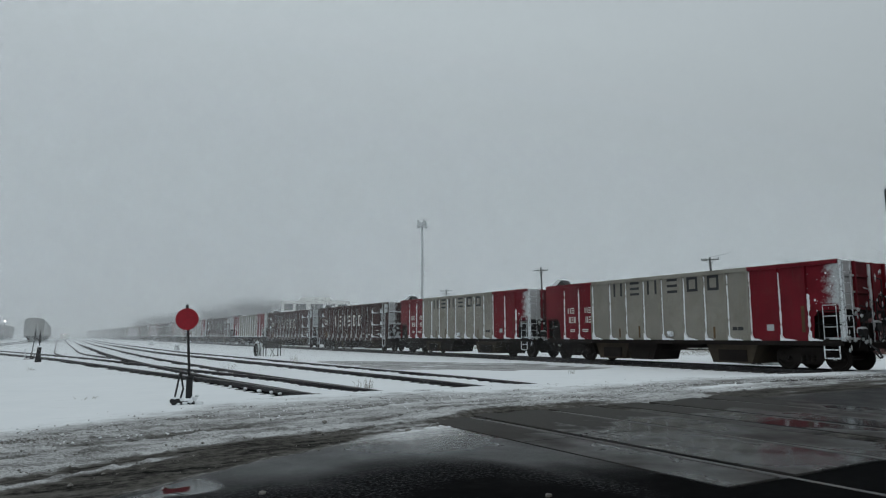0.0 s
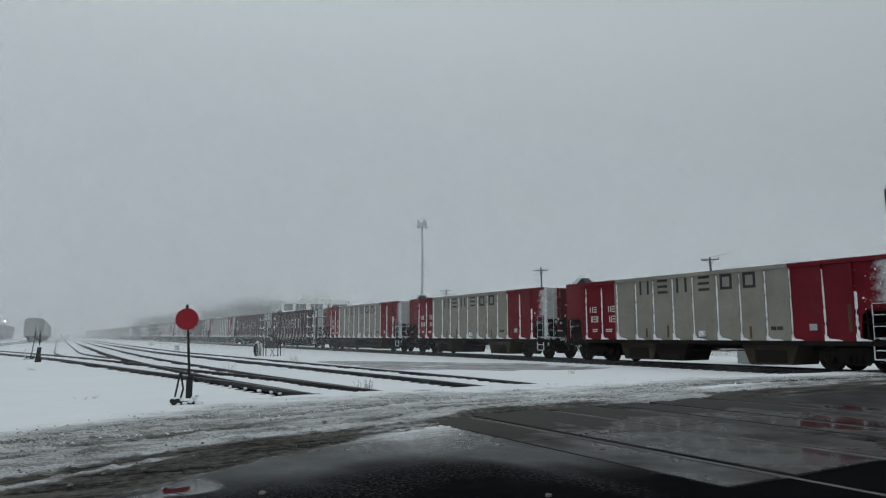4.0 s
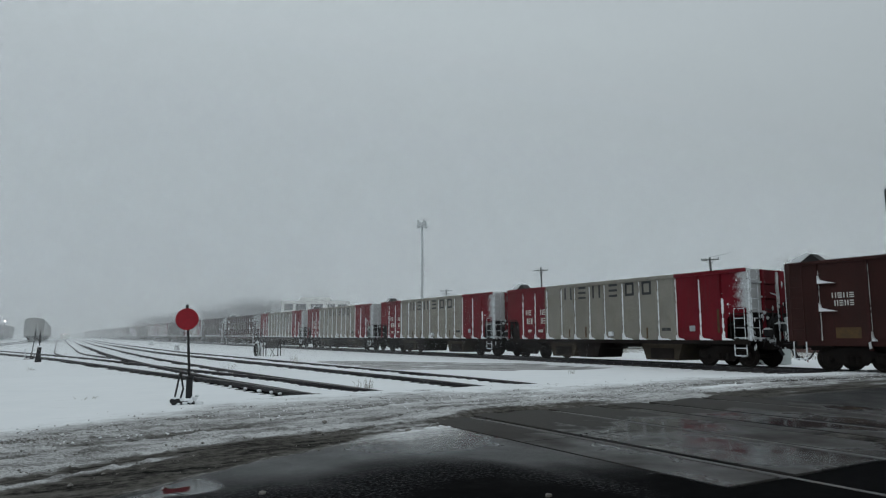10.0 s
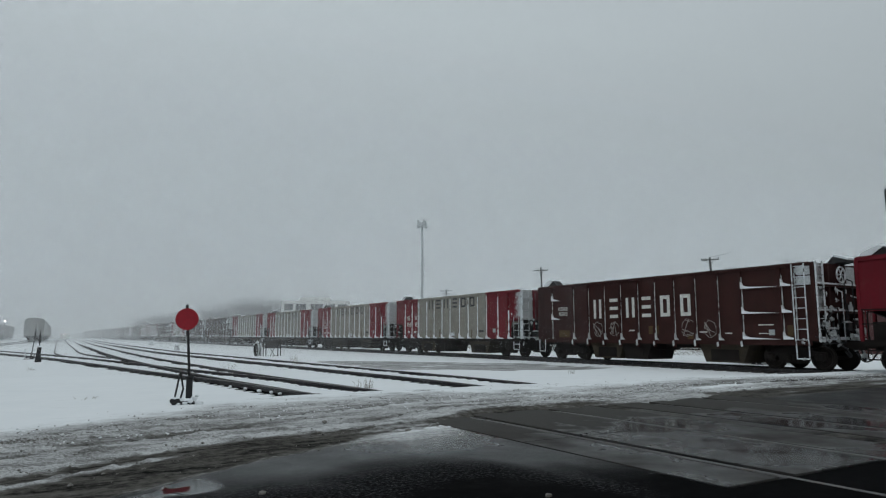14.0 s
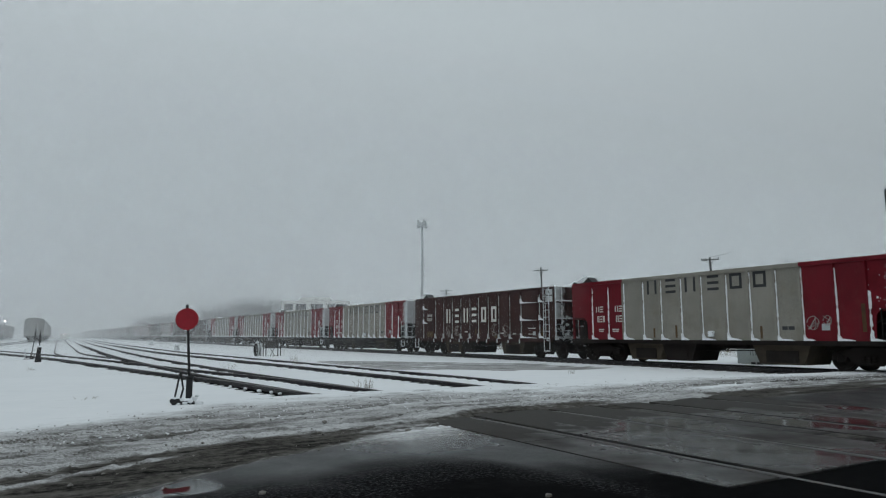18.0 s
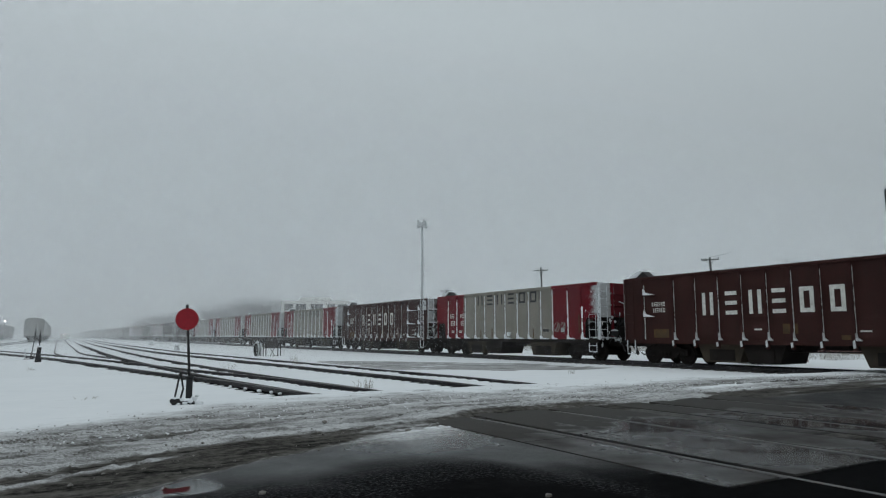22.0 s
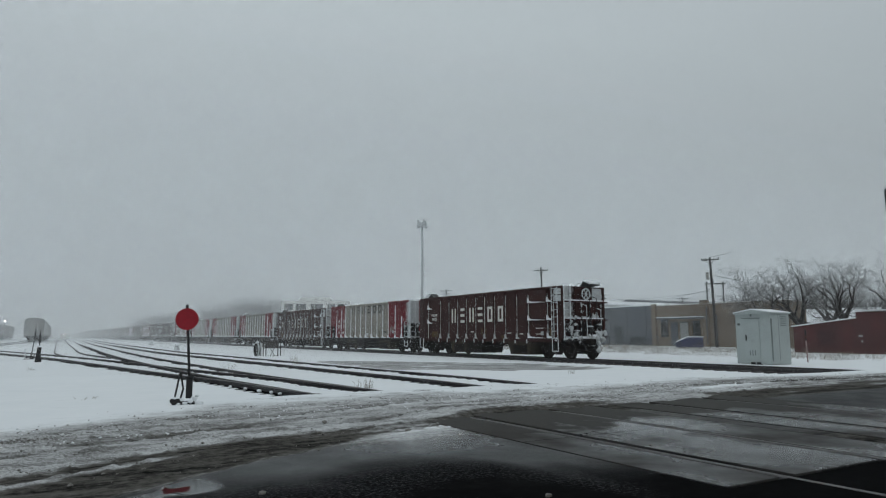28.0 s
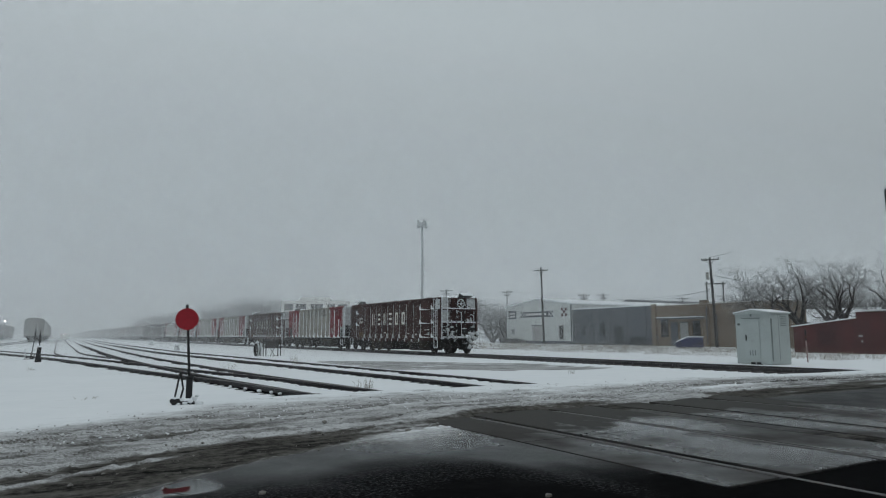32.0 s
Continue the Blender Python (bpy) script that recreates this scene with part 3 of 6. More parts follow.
    in_yard = smoothstep(12.6, 13.9, Y) * smoothstep(120, 70, Y)
    teeth = 0.15 * (np.abs(((Y / 0.53) % 1.0) - 0.5) < 0.24) + 0.05 * (lumps(X, Y, 5.0, 3) - 0.5)
    near_band = 0.13 * smoothstep(19.0, 15.0, Y) * (X < 7.0)
    groove = smoothstep(0.24, 0.17, gap - teeth - near_band) * in_yard
    Z += in_yard * (inside * (0.050 + 0.05 * (lumps(X, Y, 1.1, 3) - 0.5)) * (1 - groove))
    Z += in_yard * 0.10 * smoothstep(0.40, 0.7, lumps(X * 0.7, Y * 0.7 + 9, 0.8, 3)) * np.exp(-(((X - 7.75) / 0.42) ** 2)) * smoothstep(26, 19, Y) * smoothstep(13.5, 15.5, Y)
    Z -= 0.035 * smoothstep(0.2, 0.1, sunk) * in_yard
    cover -= 1.7 * groove
    dirt = dirt * (1 - groove)
    # the road stays clear beneath the crossing's panels
    slab = smoothstep(4.40, 4.52, X) * smoothstep(11.1, 10.98, X) * smoothstep(3.28, 3.40, Y) * smoothstep(8.7, 8.3, Y)
    silted = u + 0.5 * (lumps(X * 0.8, Y, 1.9, 4) - 0.5)
    Z += 0.026 * slab * smoothstep(0.68, 0.9, silted) + 0.012 * smoothstep(0.68, 0.9, silted) * smoothstep(8.0, 8.3, Y) * (X > 4.3) * (X < 11.2) * (Y < 9.2)
    between = smoothstep(7.50, 7.56, X) * smoothstep(8.02, 7.96, X) * slab
    Z -= 0.125 * slab * (1 - smoothstep(0.6, 0.72, silted)) * (1 - between)
    Z = np.where((slab > 0.5) & (silted < 0.62) & (between < 0.5), np.minimum(Z, -0.17), Z)
    cover = np.where((slab > 0.5) & (silted < 0.62) & (between < 0.5), -0.3, cover)
    cover = np.where(between > 0.5, np.maximum(cover, 0.13), cover)
    ny, nx = X.shape
    idx = np.arange(nx * ny).reshape(ny, nx)
    quads = np.stack([idx[:-1, :-1], idx[:-1, 1:], idx[1:, 1:], idx[1:, :-1]], -1).reshape(-1, 4)
    me = bpy.data.meshes.new("ground")
    me.vertices.add(nx * ny)
    me.vertices.foreach_set("co", np.stack([X, Y, Z], -1).ravel())
    me.loops.add(len(quads) * 4)
    me.loops.foreach_set("vertex_index", quads.ravel())
    me.polygons.add(len(quads))
    me.polygons.foreach_set("loop_start", np.arange(len(quads)) * 4)
    me.polygons.foreach_set("use_smooth", np.ones(len(quads), bool))
    me.update(calc_edges=True)
    for name, val in (("cover", cover), ("dirt", dirt), ("wet", wet), ("chips", chips)):
        me.attributes.new(name, "FLOAT", "POINT").data.foreach_set("value", val.ravel().astype(np.float32))
    me.materials.append(GROUND)
    return tagged(new("ground", me), "snow-covered rail yard ground with slushy wet asphalt road", "ground", kind="structure")


ground_sheet()


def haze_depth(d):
    """How much haze the sheets imitate between the eye and d metres ahead: thin close by, even farther on."""
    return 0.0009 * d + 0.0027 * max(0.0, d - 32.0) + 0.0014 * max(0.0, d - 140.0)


def haze_sheets():
    """Haze imitated by a row of thin upright see-through sheets across the yard."""
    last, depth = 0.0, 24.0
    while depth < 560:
        m = haze_sheet_material(1 - math.exp(haze_depth(last) - haze_depth(depth)))
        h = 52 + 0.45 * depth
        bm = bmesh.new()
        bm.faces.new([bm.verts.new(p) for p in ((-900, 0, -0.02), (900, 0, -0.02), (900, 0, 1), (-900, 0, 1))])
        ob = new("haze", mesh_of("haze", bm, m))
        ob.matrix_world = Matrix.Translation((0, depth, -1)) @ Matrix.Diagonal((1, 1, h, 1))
        tagged(ob, "thin see-through white sheet standing in for mist", "haze", group="haze over the yard", kind="structure")
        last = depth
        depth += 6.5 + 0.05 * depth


haze_sheets()


# ---- tracks ----
RAIL_SHAPE = ((-0.07, 0), (0.07, 0), (0.07, 0.018), (0.012, 0.035), (0.012, 0.125), (0.037, 0.137), (0.035, 0.168), (0.022, 0.176),
              (-0.022, 0.176), (-0.035, 0.168), (-0.037, 0.137), (-0.012, 0.125), (-0.012, 0.035), (-0.07, 0.018))


def rail_mesh(line, offset, top):
    bm = bmesh.new()
    last, k = None, len(RAIL_SHAPE)
    for i, p in enumerate(line):
        d = (line[min(i + 1, len(line) - 1)] - line[max(i - 1, 0)]).normalized()
        nrm = Vector((d.y, -d.x, 0))
        z = top(p.x, p.y) - 0.176
        ring = [bm.verts.new(p + nrm * (offset + u) + Vector((0, 0, z + w))) for u, w in RAIL_SHAPE]
        if last:
            for j in range(k):
                f = bm.faces.new((last[j], last[(j + 1) % k], ring[(j + 1) % k], ring[j]))
                f.material_index = 1 if j in (6, 7, 8) else 0
        last = ring
    return mesh_of("rail", bm, [RAIL, RAILTOP])


TIE_MESH = None


def track(points, label, top, tie_range=None, gauge=1.505, step=1.0):
    global TIE_MESH
    root = new("railway_track")
    tagged(root, label, "railway track", kind="structure")
    line = smooth_line(points, step)
    for off in (-gauge / 2, gauge / 2):
        part("rail", rail_mesh(line, off, top), None, root, "rusty steel rail")
    if tie_range:
        if TIE_MESH is None:
            bm = bmesh.new()
            box(bm, -1.28, 1.28, -0.11, 0.11, -0.16, 0.0, 0.012)
            TIE_MESH = mesh_of("tie", bm, TIE)
        rnd, run, nxt = random.Random(3), 0.0, 0.0
        for a, b in zip(line, line[1:]):
            while nxt < run + (b - a).length:
                p = a.lerp(b, (nxt - run) / (b - a).length)
                if tie_range[0] < p.y < tie_range[1]:
                    d = (b - a).normalized()
                    o = part("tie", TIE_MESH, None, root)
                    o.matrix_local = Matrix.Translation((p.x, p.y, top(p.x, p.y) - 0.115)) @ Matrix.Rotation(math.atan2(-d.x, d.y) + rnd.uniform(-.02, .02), 4, "Z")
                nxt += 0.53
            run += (b - a).length
    return root


RAIL_TOP = -0.08


def yard_top(x, y):
    return 0.004 - 0.055 * float(smoothstep(7.4, 9.0, np.float64(y)))


def main_top(x, y):
    return RAIL_TOP


TRAIN_X = 22.40 + 1.42
track([(TRAIN_X, -90), (TRAIN_X, 20), (TRAIN_X, 100), (TRAIN_X, 640)], "main line under the train, dark rails in snow",
      main_top, (10.0, 100.0), step=8.0)
track(YARD_TRACKS["crossing"][0],
      "crossing track that runs from the road into the snowy yard", yard_top, (10.0, 60.0), step=0.7)
track(YARD_TRACKS["second"][0],
      "second crossing track, dark rails above the snow", yard_top, (10.5, 50.0), step=0.7)
track(YARD_TRACKS["turnout"][0],
      "turnout track that curves away across the snow", yard_top, (14.0, 60.0), step=0.8)
track([(2.6, 40.5), (1.9, 47), (1.7, 56), (2.2, 80), (3.2, 130), (6, 240), (14, 420)], "yard ladder track, half buried in snow", yard_top, step=2.0)
track([(-9, 60), (-5.5, 90), (-3.4, 125), (-1.5, 190), (2, 320), (9, 520)], "siding under the parked hopper cars", yard_top, step=6.0)

# ---- the level crossing ----
crossing = tagged(new("crossing_surface"), "wet concrete panels of a level crossing, dark joints", "level crossing", kind="structure")


def slab(x0, x1, y0, y1):
    bm = bmesh.new()
    box(bm, x0, x1, y0, y1, -0.20, 0.004, 0.006)
    return part("panel", bm, SLAB, crossing)


for y0, y1 in ((3.30, 5.73), (5.74, 8.6)):
    slab(4.41, 5.055, y0, y1)
    slab(5.275, 6.545, y0, y1)
    slab(6.70, 7.55, y0, y1)
for y0, y1 in ((1.2, 5.48), (5.50, 8.9)):
    slab(7.98, 8.66, y0, y1)
    slab(8.86, 10.14, y0, y1)
    slab(10.30, 11.08, y0, y1)


# ---- the ballast train ----
FRONTS = [1.30, 18.20, 33.96, 50.70, 67.02, 83.60, 100.00] + [100.00 + 16.45 * i for i in range(1, 24)]   # leading edges at 16 s
HALF = 7.4          # half the body's length
WIDE = 1.42         # half the body's width
TOP, SILL = 3.70, 0.99   # above the rail


def rolled(t):
    """How far the train has rolled at t seconds, in metres, from where it stands at 16 s."""
    u = (t - 16) / 16
    return 53.80 * u - 2.20 * u ** 2 - 0.64 * u ** 3 - 0.84 * u ** 4 + 0.53 * u ** 5


def wheelset_mesh():
    bm = bmesh.new()
    for s in (-1, 1):
        lathe(bm, ((s * 0.70, 0.10), (s * 0.70, 0.37), (s * 0.685, 0.445), (s * 0.715, 0.45), (s * 0.725, 0.42), (s * 0.82, 0.41), (s * 0.82, 0.355),
                   (s * 0.775, 0.32), (s * 0.765, 0.17), (s * 0.82, 0.13), (s * 0.83, 0.0)), (0, 0, 0), 24)
    tube(bm, (-0.75, 0, 0), (0.75, 0, 0), 0.075, sides=8)
    for s in (-1, 1):
        tube(bm, (s * 0.83, 0, 0), (s * 0.98, 0, 0), 0.09, sides=8)
        for i in range(3):
            a = i * 2.094
            tube(bm, (s * 0.98, 0.055 * math.cos(a), 0.055 * math.sin(a)), (s * 1.0, 0.055 * math.cos(a), 0.055 * math.sin(a)), 0.02, sides=6)
    return mesh_of("wheelset", bm, [WHEEL])


def truck(parent, y):
    """A two-axle truck: cast side frames, springs and a bolster; the wheelsets roll in it."""
    bm = bmesh.new()
    box(bm, -0.95, 0.95, y - 0.2, y + 0.2, 0.42, 0.72, 0.03)
    bol = part("truck_bolster", bm, UNDER, parent)
    for s in (-1, 1):
        bm = bmesh.new()
        out = [(-1.12, 0.36), (-1.12, 0.60), (-0.80, 0.64), (-0.45, 0.80), (0.45, 0.80), (0.80, 0.64), (1.12, 0.60), (1.12, 0.36), (0.72, 0.36), (0.66, 0.50),
               (0.40, 0.22), (-0.40, 0.22), (-0.66, 0.50), (-0.72, 0.36)]
        prism(bm, [(y + a, z) for a, z in out], "x", s * 0.96 - 0.06, s * 0.96 + 0.06)
        part("side_frame", bm, UNDER, bol)
        bm = bmesh.new()
        for k in (-0.2, -0.02, 0.16):
            for z in range(5):
                lathe(bm, ((0.28 + z * 0.05, 0.075), (0.31 + z * 0.05, 0.075)), (s * 1.05, y + k, 0), 10, "z")
        part("spring_nest", bm, WHEEL, bol)
    for s in (-1, 1):
        for k in (-0.88, 0.88):
            bm = bmesh.new()
            box(bm, s * 0.99 - 0.06, s * 0.99 + 0.10, y + k - 0.12, y + k + 0.12, 0.30, 0.56, 0.03)
            part("axle_box", bm, UNDER, bol)


def coupler(parent, s, end):
    bm = bmesh.new()
    y = s * (end + 0.05)
    box(bm, -0.12, 0.12, min(y, y + s * 0.62), max(y, y + s * 0.62), 0.76, 0.98, 0.02)
    prism(bm, [(-0.17, y + s * 0.55), (0.02, y + s * 0.55), (0.17, y + s * 0.62), (0.15, y + s * 0.83), (0.05, y + s * 0.86), (0.04, y + s * 0.72), (-0.10, y + s * 0.72), (-0.16, y + s * 0.80)],
          "z", 0.70, 1.02)
    cp = part("coupler", bm, UNDER, parent, "dark cast coupler")
    bm = bmesh.new()
    bent(bm, [(0.35, y + s * 0.25, 0.82), (0.36, y + s * 0.45, 0.62), (0.33, y + s * 0.62, 0.36), (0.25, y + s * 0.76, 0.30), (0.15, y + s * 0.84, 0.42)], 0.028)
    part("air_hose", bm, HOSE, cp, "black rubber hose")


def snow_streak(parent, x, y, z0, z1, seed, wedge=0.38, wide=0.055, mat=None):
    """Snow driven against a rib: a ragged strip and a wedge on the ledge at its foot."""
    rnd = random.Random(seed)
    bm = bmesh.new()
    s = -1 if x < 0 else 1
    k = 26
    lo, hi = [], []
    top = z1 - rnd.choice((0.0, 0.1, 0.2, 0.9)) if wide > 0.05 else z1
    cur = 0.8
    for i in range(k + 1):
        z = z0 + (top - z0) * i / k
        thin = 0.25 if i > 1 and rnd.random() < 0.12 else 1.0
        cur = 0.72 * cur + 0.28 * rnd.uniform(0.0, 1.6)
        w = 0.62 * wide * cur * (1.0 if i < k else 0.3) * thin
        lo.append(bm.verts.new((x + s * 0.02, y - w, z)))
        hi.append(bm.verts.new((x + s * 0.085 * rnd.uniform(0.6, 0.95) * (0.4 + 0.6 * thin), y + rnd.uniform(0.0, 0.012), z)))
    ins = [bm.verts.new((x, y + 0.01, z0 + (top - z0) * i / k)) for i in range(k + 1)]
    for i in range(k):
        bm.faces.new((lo[i], hi[i], hi[i + 1], lo[i + 1]))
        bm.faces.new((hi[i], ins[i], ins[i + 1], hi[i + 1]))
        bm.faces.new((ins[i], lo[i], lo[i + 1], ins[i + 1]))
    if wedge:
        w, h = wedge * rnd.uniform(0.6, 1.2), rnd.uniform(0.16, 0.30)
        prism(bm, [(y, z0 - 0.01), (y, z0 + h), (y - 0.25 * w, z0 + 0.35 * h), (y - w, z0 + 0.035), (y - w * 1.35, z0 - 0.01)], "x", min(x + s * 0.005, x + s * 0.125), max(x + s * 0.005, x + s * 0.125))
    part("rib_snow", bm, mat or SNOW, parent, "wind-packed white snow")


def end_ladder(parent, x, y, z0, z1, wide=0.40, along="x", mat=FROST, thick=0.017):
    bm = bmesh.new()
    for o in (0, wide):
        p = (x + o, y) if along == "x" else (x, y + o)
        tube(bm, (*p, z0), (*p, z1), thick)
    n = int((z1 - z0) / 0.36)
    for i in range(n + 1):
        z = z0 + 0.06 + i * 0.36
        a, b = ((x, y, z), (x + wide, y, z)) if along == "x" else ((x, y, z), (x, y + wide, z))
        tube(bm, a, b, 0.013)
    return part("ladder", bm, mat, parent, "snow-frosted steel ladder")


def mark_blocks(parent, spots, z0, z1, wide, stroke, mat, x, label=""):
    """Lettering as plain bars, upright or level, and plain frames, one group for each character's place."""
    for i, y in enumerate(spots):
        uprights = [(y - stroke, y, z0, z1), (y - wide, y - wide + stroke, z0, z1)]
        mid, gap = (z0 + z1) / 2, 0.0 if i % 6 in (1, 3) else stroke
        levels = [(y - wide + gap, y - gap, z1 - stroke, z1), (y - wide + gap, y - gap, z0, z0 + stroke)]
        if i % 6 in (1, 3):
            pieces = levels + [(y - wide, y, mid - stroke / 2, mid + stroke / 2)]
        elif i % 6 in (0, 2):
            pieces = uprights
        else:
            pieces = uprights + levels
        bm = bmesh.new()
        for piece in pieces:
            box(bm, x - 0.006, x, *piece)
        part("marking_block", bm, mat, parent, label)


def hopper_common(root, mat, ends, trucks=(5.95, -5.95)):
    """Frame, chutes, trucks, couplers and brake gear shared by both kinds of car."""
    part("centre_sill", built((-0.35, 0.35, -ends[1] - 0.2, ends[0] + 0.2, 0.68, 0.98)), UNDER, root)
    for s in (-1, 1):
        part("side_sill", built((s * WIDE - 0.06, s * WIDE + 0.06, -ends[1], ends[0], SILL - 0.14, SILL + 0.02)), mat if mat == BROWN else UNDER, root)
        truck(root, trucks[0 if s > 0 else 1])
        coupler(root, s, ends[0 if s > 0 else 1])
    for y0, y1 in ((2.15, 3.95), (0.55, 2.0), (-4.1, -2.2)):
        bm = bmesh.new()
        prism(bm, [(y0 - 0.15, SILL - 0.12), (y1 + 0.15, SILL - 0.12), (y1 - 0.12, 0.17), (y0 + 0.12, 0.17)], "x", -1.28, 0.30)
        ch = part("hopper_chute", bm, CHUTE if y0 != 0.55 else UNDER, root, "mud-stained discharge chute")
        part("chute_door", built((-1.32, -1.285, y0 + 0.3, y1 - 0.4, 0.24, 0.66)), UNDER, ch)
    part("air_reservoir", (lambda b: (lathe(b, ((-0.6, 0.04), (-0.57, 0.12), (0.57, 0.12), (0.6, 0.04)), (-0.65, -0.9, 0.80), 14, "y"), b)[1])(bmesh.new()), UNDER, root)
    part("brake_rod", tubes(0.022, ((-0.95, -2.2, 0.64), (-0.95, 0.6, 0.60)), ((-0.95, -0.7, 0.62), (-0.6, -0.7, 0.75))), UNDER, root)
    bm = bmesh.new()
    box(bm, -0.30, 0.30, 0.20, 0.42, 0.60, 0.78, 0.03)
    part("brake_cylinder", bm, UNDER, root)


def ring(bm, centre, radius, thick, axis="y", sides=20):
    pts = []
    for i in range(sides + 1):
        c, s = radius * math.cos(2 * math.pi * i / sides), radius * math.sin(2 * math.pi * i / sides)
        pts.append(Vector(centre) + Vector((c, 0, s) if axis == "y" else (0, c, s)))
    bent(bm, pts, thick, 6)


def clumps(root, spots, seed, name="snow_clump"):
    """Heaps of snow packed on the ironwork, each of several rugged pieces."""
    for i, (x, y, z, r) in enumerate(spots):
        rnd = random.Random(seed + i)
        bm = bmesh.new()
        for k in range(6):
            dx, dy, dz = rnd.gauss(0, 0.8) * r, rnd.uniform(-0.35, 0.35) * r, rnd.gauss(-0.15, 0.5) * r
            size = r * rnd.uniform(0.25, 0.6)
            for v in bmesh.ops.create_icosphere(bm, subdivisions=1, radius=size)["verts"]:
                v.co = Vector((v.co.x * rnd.uniform(.6, 1.6) + x + dx, v.co.y * rnd.uniform(.5, 1.1) + y + dy, v.co.z * rnd.uniform(.5, 1.5) + z + dz))
        part(name, bm, OLDSNOW, root, "clinging greyish snow")


def spatter(root, x, c0, c1, z0, z1, count, seed):
    """Snow spattered on the side sheet near the trailing end."""
    rnd = random.Random(seed)
    bm = bmesh.new()
    for _ in range(count):
        c, z = c0 + (c1 - c0) * rnd.random() ** 0.45, rnd.uniform(z0, z1)
        r, y = 0.008 + 0.035 * rnd.random() ** 2.5, HALF - c
        pts = [(y + r * rnd.uniform(.4, 1.2) * math.cos(a * 1.047), z + r * rnd.uniform(.4, 1.3) * math.sin(a * 1.047)) for a in range(6)]
        prism(bm, pts, "x", x - 0.012, x + 0.001)
    tagged(part("spattered_snow", bm, SNOW, root, "snow spatter on the side sheet"), kind="stuff")


def frost_patches(root, x, c0, c1, levels, tall, seed):
    """Plates of blown snow caked on the sheet between the rungs."""
    rnd = random.Random(seed)
    for z in levels:
        pts = []
        for k in range(9):
            pts.append((HALF - c0 + rnd.uniform(-0.08, 0.09) - 0.05 * abs(k - 4) / 4, z + tall * k / 8))
        pts += [(HALF - c1, z + tall), (HALF - c1, z)]
        bm = bmesh.new()
        prism(bm, pts, "x", x - 0.025, x + 0.001)
        part("caked_snow", bm, OLDSNOW, root, "caked blown snow")


def end_gear(root, e, s, seed):
    """Brake pipes, valves and hoses at a car's end, caked with wind-blown snow."""
    rnd = random.Random(seed)
    for x, z0, z1, mat in ((-0.25, 0.95, 2.1, BLACK), (0.12, 0.9, 2.7, FROST), (0.42, 0.95, 2.3, BLACK), (0.78, 0.95, 3.1, BLACK), (1.12, 0.9, 2.5, FROST)):
        part("brake_pipe", tubes(0.02, ((x, e + s * 0.2, z0), (x + rnd.uniform(-.05, .05), e + s * 0.2, z1)), ((x, e + s * 0.2, z1), (x - 0.2, e + s * 0.05, z1 + 0.1))), mat, root)
    bm = bmesh.new()
    for k in range(16):
        x, z = rnd.uniform(-1.2, 1.25), rnd.uniform(0.75, 1.85)
        turn = rnd.uniform(-0.9, 0.9)
        tube(bm, (x, e + s * rnd.uniform(0.05, 0.30), z), (x + 0.5 * math.sin(turn), e + s * rnd.uniform(0.05, 0.30), z + 0.55 * math.cos(turn)), rnd.uniform(0.012, 0.03))
    tagged(part("brake_linkage", bm, BLACK, root, "tangle of dark brake rods"), kind="stuff")
    for x0, x1, z0, z1 in ((0.22, 0.50, 1.34, 1.62), (-0.70, -0.42, 1.16, 1.40), (0.85, 1.1, 1.5, 1.72)):
        bm = bmesh.new()
        prism(bm, [(x0, z0 + 0.06), (x0 + 0.07, z0), (x1 - 0.04, z0), (x1, z0 + 0.1), (x1, z1 - 0.03), (x1 - 0.08, z1), (x0 + 0.03, z1)], "y", *sorted((e + s * 0.08, e + s * 0.26)))
        valve = part("valve_body", bm, BLACK, root)
        bm = bmesh.new()
        prism(bm, [(x0, z1 + 0.003), (x1, z1 + 0.003), (x1 - 0.03, z1 + 0.04), (x0 + 0.12, z1 + 0.075), (x0 + 0.02, z1 + 0.03)], "y", *sorted((e + s * 0.07, e + s * 0.27)))
        part("valve_snow", bm, OLDSNOW, valve)
    for x, drop in ((0.42, 0.36), (-0.45, 0.5)):
        bm = bmesh.new()
        bent(bm, [(x, e + s * 0.25, 0.92), (x + 0.03, e + s * 0.5, 0.75), (x + 0.10, e + s * 0.62, drop), (x + 0.2, e + s * 0.5, drop - 0.04), (x + 0.26, e + s * 0.32, drop + 0.14)], 0.03)
        part("air_hose", bm, HOSE, root, "black rubber air hose")
    bm = bmesh.new()
    for k in range(34):
        low = k < 20
        x, z, r = rnd.choice((-0.25, 0.12, 0.42, 0.78, 1.12, -0.9, -1.38)) + rnd.uniform(-.03, .03), rnd.uniform(0.7, 1.7) if low else rnd.uniform(1.7, 3.4), rnd.uniform(0.018, 0.034)
        y = e + s * rnd.uniform(0.17, 0.24)
        for v in bmesh.ops.create_icosphere(bm, subdivisions=1, radius=r)["verts"]:
            v.co = Vector((v.co.x * rnd.uniform(.7, 1.3) + x, v.co.y * rnd.uniform(.7, 1.2) + y, v.co.z * rnd.uniform(2.5, 5.5) + z))
    tagged(part("clinging_snow", bm, OLDSNOW, root, "snow clinging to the end gear", True), kind="stuff")


